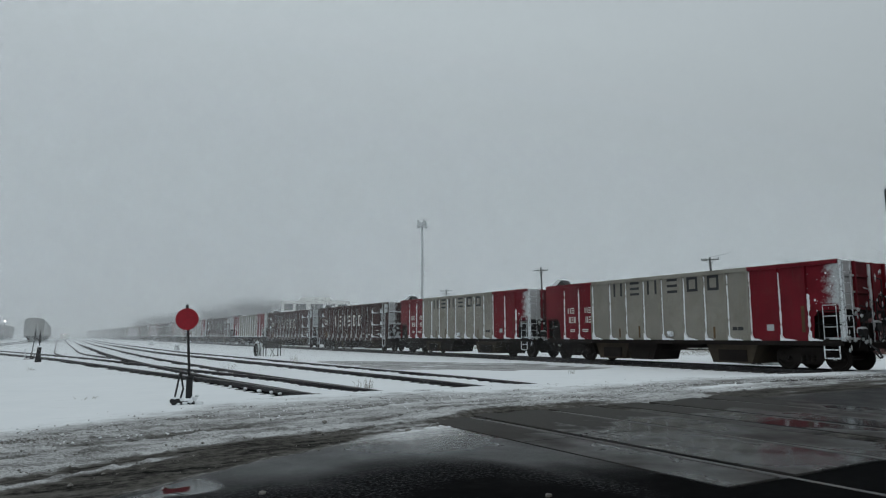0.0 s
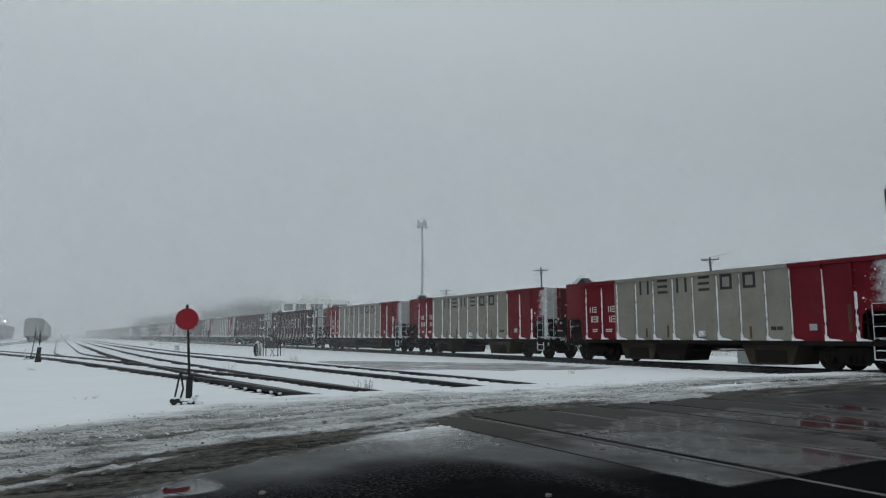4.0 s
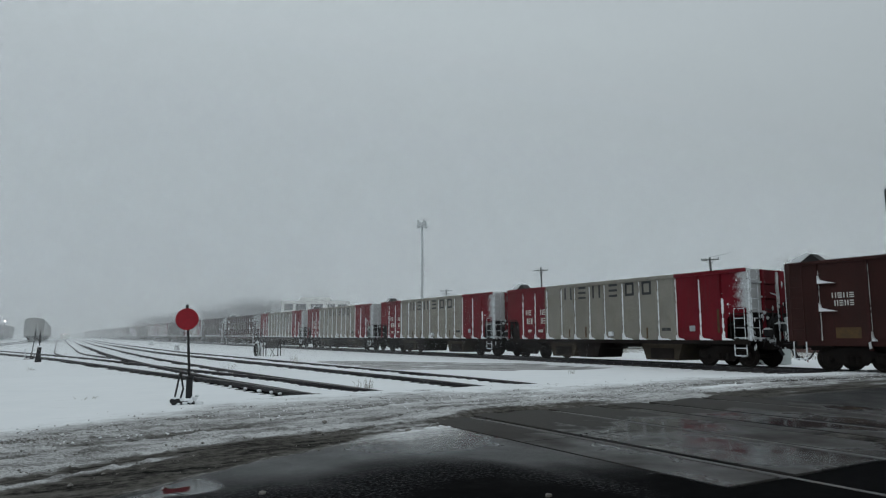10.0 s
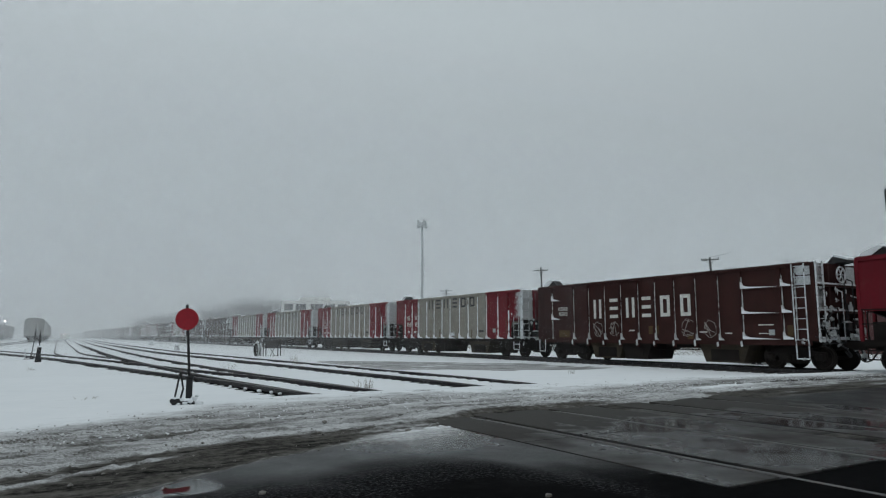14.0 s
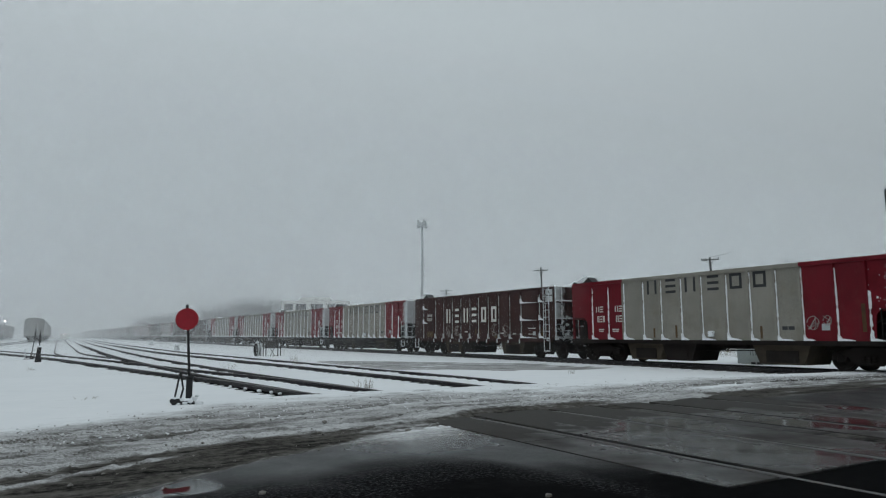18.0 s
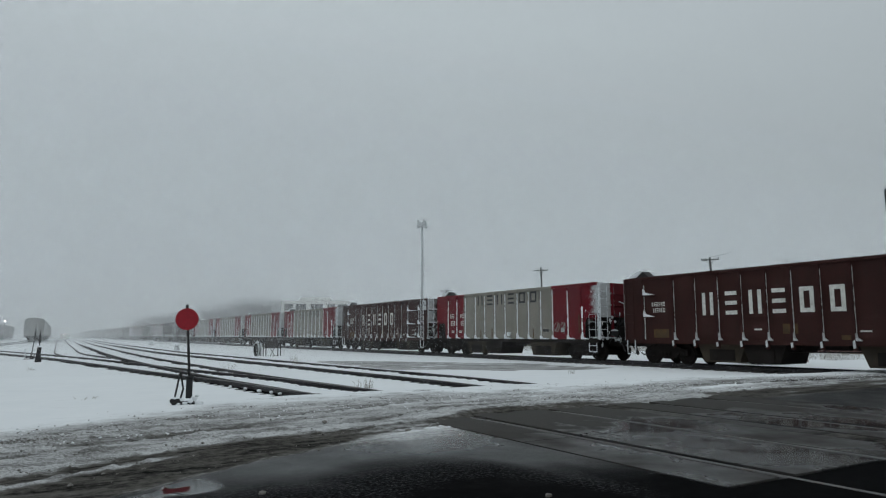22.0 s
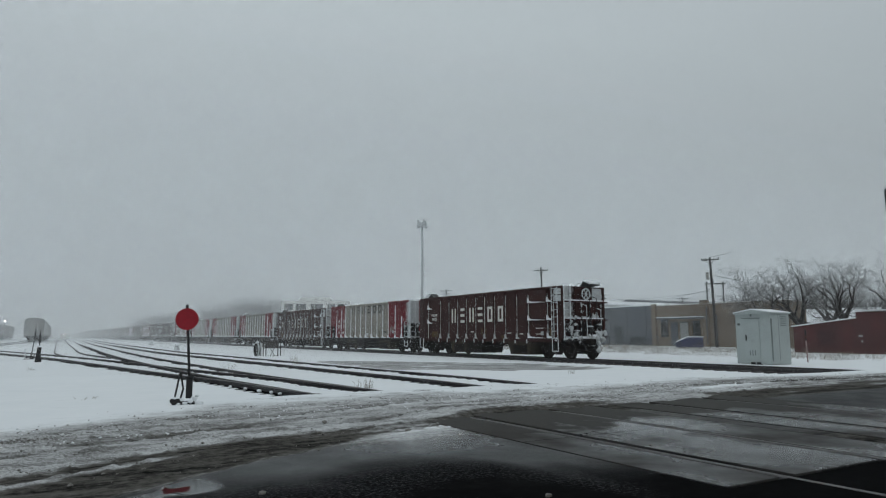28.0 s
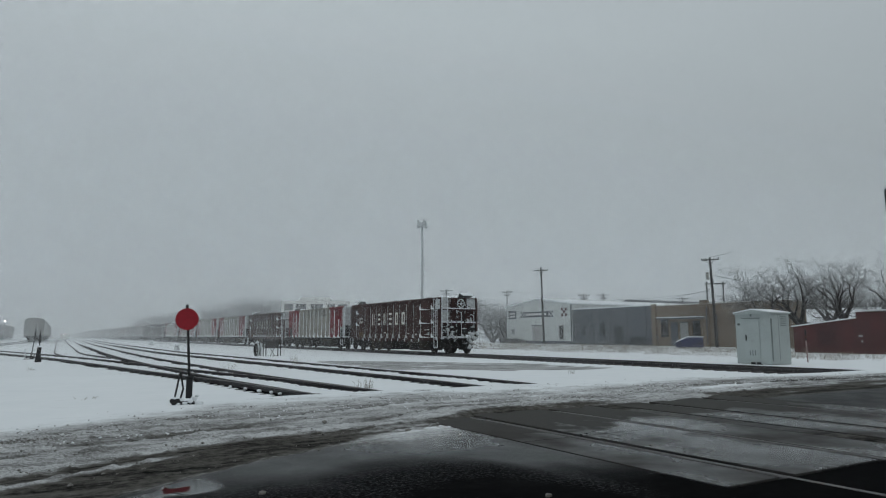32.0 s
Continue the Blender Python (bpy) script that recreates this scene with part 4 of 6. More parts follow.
def scrawl(root, x, c, z, size, seed, mat):
    """Faded spray-paint loops on a side panel."""
    rnd = random.Random(seed)
    bm = bmesh.new()
    y = HALF - c
    loop = [(x, y + size * 0.5 * math.cos(a * 0.45) * rnd.uniform(.85, 1.1), z + size * 0.55 * math.sin(a * 0.45) * rnd.uniform(.85, 1.1)) for a in range(14)]
    bent(bm, loop, 0.014, 4)
    bent(bm, [(x, y + size * rnd.uniform(-.5, .5), z + size * rnd.uniform(-.6, .6)) for _ in range(9)], 0.014, 4)
    part("graffiti", bm, mat, root, "faded spray-paint scrawl")


def hood(root, s, x=0.70, half=HALF, wide=0.40):
    """The small gabled hood over the gate gear at each end."""
    bm = bmesh.new()
    e = s * half
    if s > 0:
        rise, cap = [(e - 0.95, TOP - 0.02), (e - 0.95, TOP + 0.03), (e - 0.56, TOP + 0.32), (e - 0.20, TOP + 0.06), (e - 0.20, TOP - 0.02)], [(e - 0.58, TOP + 0.30), (e - 0.52, TOP + 0.36), (e - 0.2, TOP + 0.28), (e + 0.10, TOP + 0.15), (e + 0.14, TOP + 0.02), (e - 0.18, TOP + 0.03)]
    else:
        rise, cap = [(e + 0.30, TOP - 0.02), (e + 0.02, TOP + 0.27), (e - 0.48, TOP + 0.10), (e - 0.48, TOP + 0.05)], [(e + 0.04, TOP + 0.274), (e - 0.02, TOP + 0.32), (e - 0.3, TOP + 0.23), (e - 0.50, TOP + 0.16), (e - 0.49, TOP + 0.104)]
    prism(bm, rise, "x", x - wide * (0.6 if s > 0 else 1.0), x + wide * (0.6 if s > 0 else 1.0))
    hd = part("end_hood", bm, BLACK, root, "black peaked steel hood")
    bm = bmesh.new()
    prism(bm, cap, "x", x - wide * (0.66 if s > 0 else 1.02), x + wide * (0.55 if s > 0 else 0.98))
    part("hood_snow", bm, SNOW, hd)


def red_hopper():
    root = new("hopper_car")
    ribs = [1.28, 2.32, 3.30, 4.42, 5.40, 6.43, 7.43, 8.55, 9.54, 10.57, 11.51, 12.65, 13.66]
    cuts = [0.0] + ribs + [14.8]
    for s in (-1, 1):
        for a, b in zip(cuts, cuts[1:]):
            mat = GREY if 3.2 < (a + b) / 2 < 11.5 else RED
            x = s * WIDE
            bm = bmesh.new()
            y0, y1, zb, zt, notch = HALF - b + 0.002, HALF - a - 0.002, SILL + 0.02, TOP - 0.14, 1.95
            outline = [(y0, zb), (y1, zb), (y1, zt), (y0, zt)]
            if a == 0.0:        # the corners stand open over the end platforms
                outline = [(y0, zb), (y0 + 0.30, zb), (y0 + 0.36, notch - 0.12), (y0 + 0.48, notch), (y1, notch), (y1, zt), (y0, zt)]
            elif b > 14.7:
                outline = [(y0, notch), (y1 - 0.34, notch), (y1 - 0.22, notch - 0.12), (y1 - 0.16, zb), (y1, zb), (y1, zt), (y0, zt)]
            prism(bm, outline, "x", min(x, x - s * 0.05), max(x, x - s * 0.05))
            part("side_panel", bm, RED_SIDE_FROST if b > 14.7 and s < 0 else mat, root)
        for i, c in enumerate(ribs):
            mat = GREY if 3.2 < c < 11.6 else RED
            bm = bmesh.new()
            y, x = HALF - c, s * WIDE
            prism(bm, [(y - 0.055, x), (y + 0.055, x), (y + 0.035, x + s * 0.10), (y - 0.035, x + s * 0.10)], "z", SILL + 0.03, TOP - 0.15)
            # prism along z takes (x, y): turn the outline
            for v in bm.verts:
                v.co.x, v.co.y = v.co.y, v.co.x
            part("side_rib", bm, mat, root)
            if s < 0:
                snow_streak(root, x, y - 0.055, SILL + 0.03, TOP - 0.2, 100 + i, wide=0.040 if mat == GREY else 0.056 if c < 13 else 0.13)
        for a, b, mat in ((0.0, 3.30, RED), (3.30, 11.51, GREY), (11.51, 14.8, RED)):
            part("top_chord", built((s * WIDE - 0.07, s * WIDE + 0.07, HALF - b, HALF - a, TOP - 0.14, TOP)), mat, root)
    for s in (-1, 1):
        # upper end sheet, slope sheet and the open platform below
        part("end_sheet", built((-1.36, 0.30, *sorted((s * (HALF - 0.05), s * HALF)), 2.05, TOP - 0.02)), RED_END_FROST if s < 0 else RED, root, "end sheet crusted with snow" if s < 0 else "")
        part("end_sheet", built((0.304, 1.36, *sorted((s * (HALF - 0.05), s * HALF)), 2.05, TOP - 0.02)), RED, root)
        bm = bmesh.new()
        prism(bm, [(s * HALF, 2.05), (s * (HALF - 0.06), 2.05), (s * 5.2, 1.02), (s * 5.3, 0.98)], "x", -1.34, 1.34)
        part("slope_sheet", bm, UNDER, root)
        for x in (-1.38, -0.55, 0.55, 1.38):
            part("end_post", built((x - 0.05, x + 0.05, *sorted((s * HALF, s * (HALF + 0.09))), 1.0, TOP - 0.02)), FROST if s < 0 and x == -1.38 else RED, root)
        for z in (2.05, 2.6, 3.15):
            part("end_stiffener", built((-1.33, 0.28 if s < 0 else 1.33, *sorted((s * HALF, s * (HALF + 0.06))), z, z + 0.07)), RED_END_FROST if s < 0 else RED, root)
        bm = bmesh.new()
        box(bm, -1.38, 1.38, *sorted((s * (HALF - 1.6), s * (HALF + 0.12))), 0.96, 1.05)
        part("end_platform", bm, UNDER, root)
        if s < 0:
            part("platform_snow", built((-1.34, -0.25, -HALF - 0.10, -HALF + 0.5, 1.054, 1.12)), OLDSNOW, root)
        else:
            part("gate_motor", built((-1.30, -0.4, HALF - 1.0, HALF - 0.25, 1.054, 1.62), (-1.36, -1.31, HALF - 0.8, HALF - 0.7, 1.054, 1.9)), UNDER, root, "dark gate motor on the platform")
        part("handrail", tubes(0.02, ((-1.46, s * (HALF - 0.75), 1.05), (-1.46, s * (HALF - 0.75), 2.0)), ((-1.46, s * (HALF - 0.75), 2.0), (-1.46, s * HALF, 2.0)),
                               ((-1.46, s * (HALF - 0.75), 1.55), (-1.46, s * HALF, 1.55)), ((-0.9, s * (HALF + 0.1), 1.05), (-0.9, s * (HALF + 0.1), 1.95)),
                               ((-0.9, s * (HALF + 0.1), 1.95), (0.9, s * (HALF + 0.1), 1.95)), ((0.9, s * (HALF + 0.1), 1.95), (0.9, s * (HALF + 0.1), 1.05))), UNDER, root)
        end_ladder(root, -1.38, s * (HALF + 0.12), 1.05, TOP - 0.05, 0.42, mat=FROST if s < 0 else RED)
        if s < 0:
            end_ladder(root, -WIDE - 0.05, -HALF + 0.14, 1.05, 2.15, 0.44, "y", FROST, 0.014)
        bm = bmesh.new()
        bent(bm, [(-1.45, s * (HALF - 0.62), 1.0), (-1.45, s * (HALF - 0.62), 0.44), (-1.45, s * (HALF - 0.12), 0.44), (-1.45, s * (HALF - 0.12), 1.0)], 0.022)
        tube(bm, (-1.45, s * (HALF - 0.62), 0.72), (-1.45, s * (HALF - 0.12), 0.72), 0.02)
        part("stirrup_step", bm, FROST if s < 0 else UNDER, root)
    hood(root, 1, -0.75)
    end_gear(root, -HALF, -1, 41)
    spatter(root, -WIDE - 0.002, 14.05, 14.78, 2.05, 3.5, 16, 5)
    spatter(root, -WIDE - 0.002, 12.9, 14.2, 2.0, 3.3, 8, 6)
    bm = bmesh.new()
    rnd = random.Random(44)
    for k in range(30):
        z = 1.05 + k * 0.085
        for v in bmesh.ops.create_icosphere(bm, subdivisions=1, radius=0.055)["verts"]:
            v.co = Vector((v.co.x * 0.7 - WIDE - 0.015, v.co.y * rnd.uniform(0.6, 1.4) - HALF + 0.02, v.co.z * rnd.uniform(0.7, 1.25) + z))
    part("corner_snow", bm, OLDSNOW, root, "ragged snow crust on the corner post", True)
    clumps(root, ((-1.36, -HALF - 0.14, 1.12, 0.10), (-1.0, -HALF - 0.16, 1.10, 0.09), (-0.4, -HALF - 0.25, 1.02, 0.11), (0.2, -HALF - 0.4, 0.98, 0.10), (-1.46, -HALF + 0.3, 0.46, 0.06),
                  (-0.75, -HALF - 0.10, 1.95, 0.13)), 500)
    bm = bmesh.new()
    box(bm, -0.5, 0.35, -HALF - 0.08, -HALF + 0.5, 1.05, 1.62, 0.03)
    part("gate_control_box", bm, UNDER, root)
    bm = bmesh.new()
    ring(bm, (0.85, -HALF - 0.16, 2.35), 0.25, 0.022)
    for i in range(6):
        a = i * math.pi / 3
        tube(bm, (0.85, -HALF - 0.16, 2.35), (0.85 + 0.25 * math.cos(a), -HALF - 0.16, 2.35 + 0.25 * math.sin(a)), 0.014)
    part("brake_wheel", bm, UNDER, root, "dark hand brake wheel")
    bm = bmesh.new()
    prism(bm, [(0.34, 2.15), (0.46, 2.10), (0.50, 2.6), (0.46, 3.1), (0.49, 3.6), (0.36, 3.62), (0.31, 3.0), (0.36, 2.6)], "y", -HALF - 0.05, -HALF - 0.004)
    part("end_snow", bm, OLDSNOW, root, "band of snow on the end sheet")
    hopper_common(root, RED, (HALF, HALF))
    # heap of snow and stone inside
    bm = bmesh.new()
    prism(bm, [(-1.36, 3.2), (1.36, 3.2), (0.9, 3.45), (-0.9, 3.45)], "y", -HALF + 0.15, HALF - 0.15)
    part("load", bm, SNOW, root, "snow lying on the load")
    # markings: bars for the name, for the marks and for the data, on the near side
    x = -WIDE - 0.002
    mark_blocks(root, [HALF - c for c in (4.68, 5.68, 6.66, 7.74, 8.74, 9.72)], 2.94, 3.53, 0.52, 0.105, INK, x)
    for c, w, z, h, count in ((1.55, 0.5, 2.26, 0.27, 2), (2.75, 0.48, 2.26, 0.27, 2), (1.62, 0.52, 1.80, 0.29, 3), (2.80, 0.42, 1.80, 0.29, 2)):
        mark_blocks(root, [HALF - c - w * i / count for i in range(count)], z, z + h, w / count - 0.05, 0.05, CHALK, x, "white painted mark")
    for c, w, z, mat in ((1.70, 0.34, 1.44, CHALK), (1.70, 0.30, 1.36, CHALK), (2.55, 0.42, 1.44, CHALK), (2.58, 0.36, 1.36, CHALK), (10.75, 0.20, 1.38, INK), (10.98, 0.22, 1.38, INK)):
        part("data_bar", built((x - 0.005, x, HALF - c - w, HALF - c, z, z + (0.05 if mat == CHALK else 0.13))), mat, root)
    part("data_plate", built((x - 0.008, x, HALF - 12.42, HALF - 12.15, 1.36, 1.58)), GALV, root, "pale metal data plate")
    for c, w, z, h in ((6.1, 0.10, 1.1, 0.5), (9.9, 0.09, 1.08, 0.45), (13.45, 0.12, 1.3, 0.9), (4.95, 0.09, 1.1, 0.4)):
        part("rust_streak", built((x - 0.004, x, HALF - c - w, HALF - c, z, z + h)), RUST, root)
    bm = bmesh.new()
    box(bm, x - 0.16, x, HALF - 8.0, HALF - 7.75, SILL + 0.16, SILL + 0.38, 0.03)
    part("vibrator_bracket", bm, FROST, root, "snow-capped bracket")
    scrawl(root, -WIDE - 0.006, 11.85, 1.62, 0.42, 9, FAINT)
    scrawl(root, -WIDE - 0.006, 12.35, 1.68, 0.3, 12, FAINT)
    return root


def brown_hopper():
    root = new("hopper_car")
    END = {1: HALF + 0.3, -1: HALF - 0.62}
    ribs = [0.70, 2.30, 3.35, 4.40, 5.42, 6.44, 7.38, 8.40, 9.45, 10.50, 11.52, 13.10, 13.58]
    for s in (-1, 1):
        x = s * WIDE
        cuts = [-0.3] + ribs + [14.18]
        for a, b in zip(cuts, cuts[1:]):
            part("side_panel", built((min(x, x - s * 0.05), max(x, x - s * 0.05), HALF - b + 0.002, HALF - a - 0.002, SILL + 0.02, TOP - 0.12)), BROWN, root)
        for i, c in enumerate(ribs):
            y = HALF - c
            bm = bmesh.new()
            box(bm, min(x, x + s * 0.12), max(x, x + s * 0.12), y - 0.045, y + 0.045, SILL - 0.28 if 1 < c < 11 else SILL, TOP - 0.13)
            part("side_rib", bm, BROWN, root)
            if s < 0:
                long = c < 1 or c > 11
                snow_streak(root, x, y - 0.045, SILL + 0.03, TOP - 0.25 if not long else 3.35, 300 + i, 0.0 if long else 0.12, 0.045 if long else 0.034 if i % 3 == 0 else 0.018, OLDSNOW)
                if 1 < c < 11.6:
                    bm = bmesh.new()
                    prism(bm, [(y - 0.05, SILL - 0.20), (y + 0.03, SILL - 0.22), (y + 0.045, SILL - 0.06 + 0.03 * (i % 3)), (y - 0.02, SILL - 0.04 + 0.05 * (i % 3))], "x", x - 0.15, x - 0.124)
                    part("bracket_snow", bm, OLDSNOW, root)
        for c0, c1 in ((0.70, 1.33), (11.52, 13.05), (13.10, 13.66)):
            for z in (2.88, 1.95, 1.02):
                if c1 < 2 and z < 1.1:
                    continue
                bm = bmesh.new()
                prism(bm, [(HALF - c0, z), (HALF - c0, z + 0.03), (HALF - c1, z + 0.03), (HALF - c1, z)], "x", min(x, x + s * 0.12), max(x, x + s * 0.12))
                sh = part("side_brace", bm, BROWN, root)
                if s < 0:
                    bm = bmesh.new()
                    w = c1 - c0
                    prism(bm, [(HALF - c0, z + 0.034), (HALF - c0, z + 0.42), (HALF - c0 - 0.10, z + 0.16), (HALF - c0 - 0.3, z + 0.10), (HALF - c0 - w * 0.95, z + 0.04), (HALF - c0 - w * 0.95, z + 0.034)],
                          "x", x - 0.115, x - 0.004)
                    part("brace_snow", bm, SNOW, sh)
        bm = bmesh.new()
        box(bm, x - 0.07, x + 0.09, -END[-1], END[1], TOP - 0.12, TOP, 0.02)
        part("top_chord", bm, BROWN, root)
    for s in (-1, 1):
        part("end_sheet", built((-1.36, 1.36, *sorted((s * (END[s] - 0.05), s * END[s])), 1.95, TOP - 0.02)), BROWN_END_FROST if s < 0 else BROWN, root)
        bm = bmesh.new()
        prism(bm, [(s * END[s], 1.95), (s * (END[s] - 0.06), 1.95), (s * 5.2, 1.02), (s * 5.3, 0.98)], "x", -1.34, 1.34)
        part("slope_sheet", bm, BROWN, root)
        for x in (-1.38, -0.52, 0.52, 1.38):
            part("end_post", built((x - 0.05, x + 0.05, *sorted((s * END[s], s * (END[s] + 0.13))), 1.0, TOP - 0.02)), BROWN, root)
        for z in (2.86, 1.95):
            st = part("end_stiffener", built((-1.38, 1.62 if s < 0 else 1.5, *sorted((s * END[s], s * (END[s] + 0.16))), z, z + 0.08)), BROWN, root)
            part("stiffener_snow", built((-1.34, 1.3, *sorted((s * (END[s] + 0.02), s * (END[s] + 0.15))), z + 0.084, z + 0.14)), SNOW, st)
        for k, (x0, x1, z0, z1) in enumerate(((0.60, 1.32, 2.97, 3.64), (-0.46, 0.46, 2.03, 2.2), (0.60, 1.1, 2.04, 2.4))):
            rnd = random.Random(k)
            bm = bmesh.new()
            tops = [(x1 - (x1 - x0) * i / 9, z1 - rnd.uniform(0.0, 0.55 if k else 0.06) * (z1 - z0)) for i in range(10)]
            prism(bm, [(x0, z0), (x1, z0)] + tops, "y", *sorted((s * (END[s] + 0.004), s * (END[s] + 0.025))))
            part("end_snow", bm, OLDSNOW, root, "greyish snow plastered on the end sheet")
        end_ladder(root, -1.38, s * (END[s] + 0.17), 0.98, TOP + 0.02, 0.42, thick=0.032 if s < 0 else 0.017)
        end_ladder(root, -WIDE - 0.16, min(s * (END[s] - 0.12), s * (END[s] - 0.56)), 0.98, TOP - 0.05, 0.44, "y", FROST if s < 0 else BROWN, 0.022)
        bm = bmesh.new()
        bent(bm, [(-1.56, s * (END[s] - 0.56), 1.0), (-1.56, s * (END[s] - 0.56), 0.40), (-1.56, s * (END[s] - 0.12), 0.40), (-1.56, s * (END[s] - 0.12), 1.0)], 0.022)
        part("stirrup_step", bm, FROST, root)
        bm = bmesh.new()
        box(bm, -1.38, 1.38, *sorted((s * (END[s] - 1.6), s * (END[s] + 0.20))), 0.94, 1.03)
        part("end_platform", bm, UNDER, root)
        part("platform_snow", built((-0.9, 1.35, *sorted((s * (END[s] - 0.3), s * (END[s] + 0.18))), 1.034, 1.14)), SNOW, root)
        hood(root, s, -0.75 if s > 0 else 0.45, END[s], 0.40 if s > 0 else 0.36)
        part("end_stay", tubes(0.025, ((0.35, s * (END[s] + 0.16), 1.1), (0.35, s * (END[s] + 0.16), 3.3)), ((0.6, s * (END[s] + 0.18), 1.3), (1.05, s * (END[s] + 0.18), 1.75)), ((1.05, s * (END[s] + 0.18), 1.3), (0.7, s * (END[s] + 0.18), 1.75))), BLACK, root)
        part("buffer_snow", (lambda b: (box(b, 0.35, 0.75, *sorted((s * (END[s] + 0.2), s * (END[s] + 0.42))), 0.86, 1.24, 0.09), b)[1])(bmesh.new()), SNOW, root)
        part("cut_lever", tubes(0.018, ((-1.5, s * (END[s] + 0.3), 0.9), (0.1, s * (END[s] + 0.35), 0.95)), sides=6), BLACK, root)
        part("grab_iron", tubes(0.018, ((1.5, s * (END[s] + 0.3), 0.5), (1.5, s * (END[s] + 0.3), 1.15)), ((1.5, s * (END[s] + 0.3), 1.15), (1.2, s * (END[s] + 0.3), 1.1))), BLACK, root)
    bm = bmesh.new()
    ring(bm, (0.05, -END[-1] - 0.24, 3.30), 0.27, 0.03)
    for i in range(6):
        a = i * math.pi / 3
        tube(bm, (0.05, -END[-1] - 0.24, 3.30), (0.05 + 0.26 * math.cos(a), -END[-1] - 0.24, 3.30 + 0.26 * math.sin(a)), 0.02)
    part("brake_wheel", bm, FROST, root, "frosted hand brake wheel")
    hopper_common(root, BROWN, (END[1] - 0.2, END[-1] - 0.1), (5.95, -5.78))
    frost_patches(root, -WIDE - 0.002, 13.62, 14.18, (2.92, 3.26), 0.30, 83)
    e = -END[-1]
    end_gear(root, e, -1, 77)
    clumps(root, ((-1.3, e - 0.25, 1.08, 0.12), (-0.95, e - 0.22, 1.06, 0.10), (-0.5, e - 0.3, 1.0, 0.10), (0.1, e - 0.45, 1.02, 0.22), (0.45, e - 0.5, 1.0, 0.26), (0.9, e - 0.35, 1.12, 0.25), (1.15, e - 0.25, 1.35, 0.22),
                  (0.75, e - 0.35, 0.72, 0.08), (-1.35, e - 0.2, 2.05, 0.08), (-1.1, e - 0.2, 2.95, 0.09), (-0.75, e - 0.2, 2.1, 0.16), (-0.9, e - 0.14, 1.75, 0.2), (-0.6, e - 0.2, 1.25, 0.2), (-1.2, e - 0.18, 1.5, 0.09), (-0.2, e - 0.15, 2.4, 0.08), (-1.56, e + 0.3, 0.42, 0.06),
                  (-1.56, e + 0.34, 1.02, 0.08), (0.05, e - 0.3, 3.05, 0.05)), 700)
    bm = bmesh.new()
    prism(bm, [(-1.36, 3.2), (1.36, 3.2), (0.9, 3.45), (-0.9, 3.45)], "y", -END[-1] + 0.15, HALF - 0.15)
    part("load", bm, SNOW, root, "snow lying on the load")
    x = -WIDE - 0.002
    mark_blocks(root, [HALF - c for c in (3.70, 4.74, 5.74, 6.66, 7.68, 8.72)], 1.98, 2.86, 0.50, 0.145, CHALK, x)
    for c, w, z, h in ((1.15, 0.75, 2.42, 0.17), (1.22, 0.66, 2.16, 0.18)):
        mark_blocks(root, [HALF - c - w * i / 4 for i in range(4)], z, z + h, w / 4 - 0.045, 0.035, CHALK, x, "white painted mark")
    for c, w, z, h, mat in ((5.9, 0.3, 1.38, 0.06, CHALK), (9.6, 0.35, 1.3, 0.05, CHALK), (10.75, 0.3, 1.25, 0.05, CHALK), (12.55, 0.22, 1.2, 0.2, GALV), (12.15, 0.6, 1.55, 0.04, CHALK), (12.15, 0.6, 1.25, 0.03, CHALK)):
        part("data_bar", built((x - 0.005, x, HALF - c - w, HALF - c, z, z + h)), mat, root)
    for c, z, size, k in ((3.95, 1.48, 0.62, 1), (5.0, 1.48, 0.58, 2), (9.05, 1.5, 0.66, 3), (10.1, 1.45, 0.6, 4)):
        scrawl(root, x - 0.004, c, z, size, k, FAINT)
    for c, w, z, h in ((1.2, 0.8, 1.1, 0.35), (7.0, 0.55, 1.25, 0.35), (13.25, 0.4, 1.15, 0.4), (9.0, 0.3, 1.05, 0.15)):
        part("rust_patch", built((x - 0.004, x, HALF - c - w, HALF - c, z, z + h)), RUST, root)
    return root


KINDS = "BABAAAABBABAABABAABBABAABABAAB"
RED_LABEL = "red and grey ballast hopper car streaked with snow on rails"
BROWN_LABEL = "dark brown ribbed ballast hopper car streaked with snow"
SMALL_FITTINGS = {"data_bar", "data_plate", "rust_patch", "rust_streak", "spring_nest", "axle_box", "valve_snow", "valve_body", "brake_pipe", "air_hose", "cut_lever", "grab_iron", "chute_door",
                  "brake_rod", "stirrup_step", "bracket_snow", "snow_clump", "vibrator_bracket", "end_stay", "spattered_snow", "clinging_snow", "brake_cylinder", "air_reservoir"}
cars, wheels = [], []


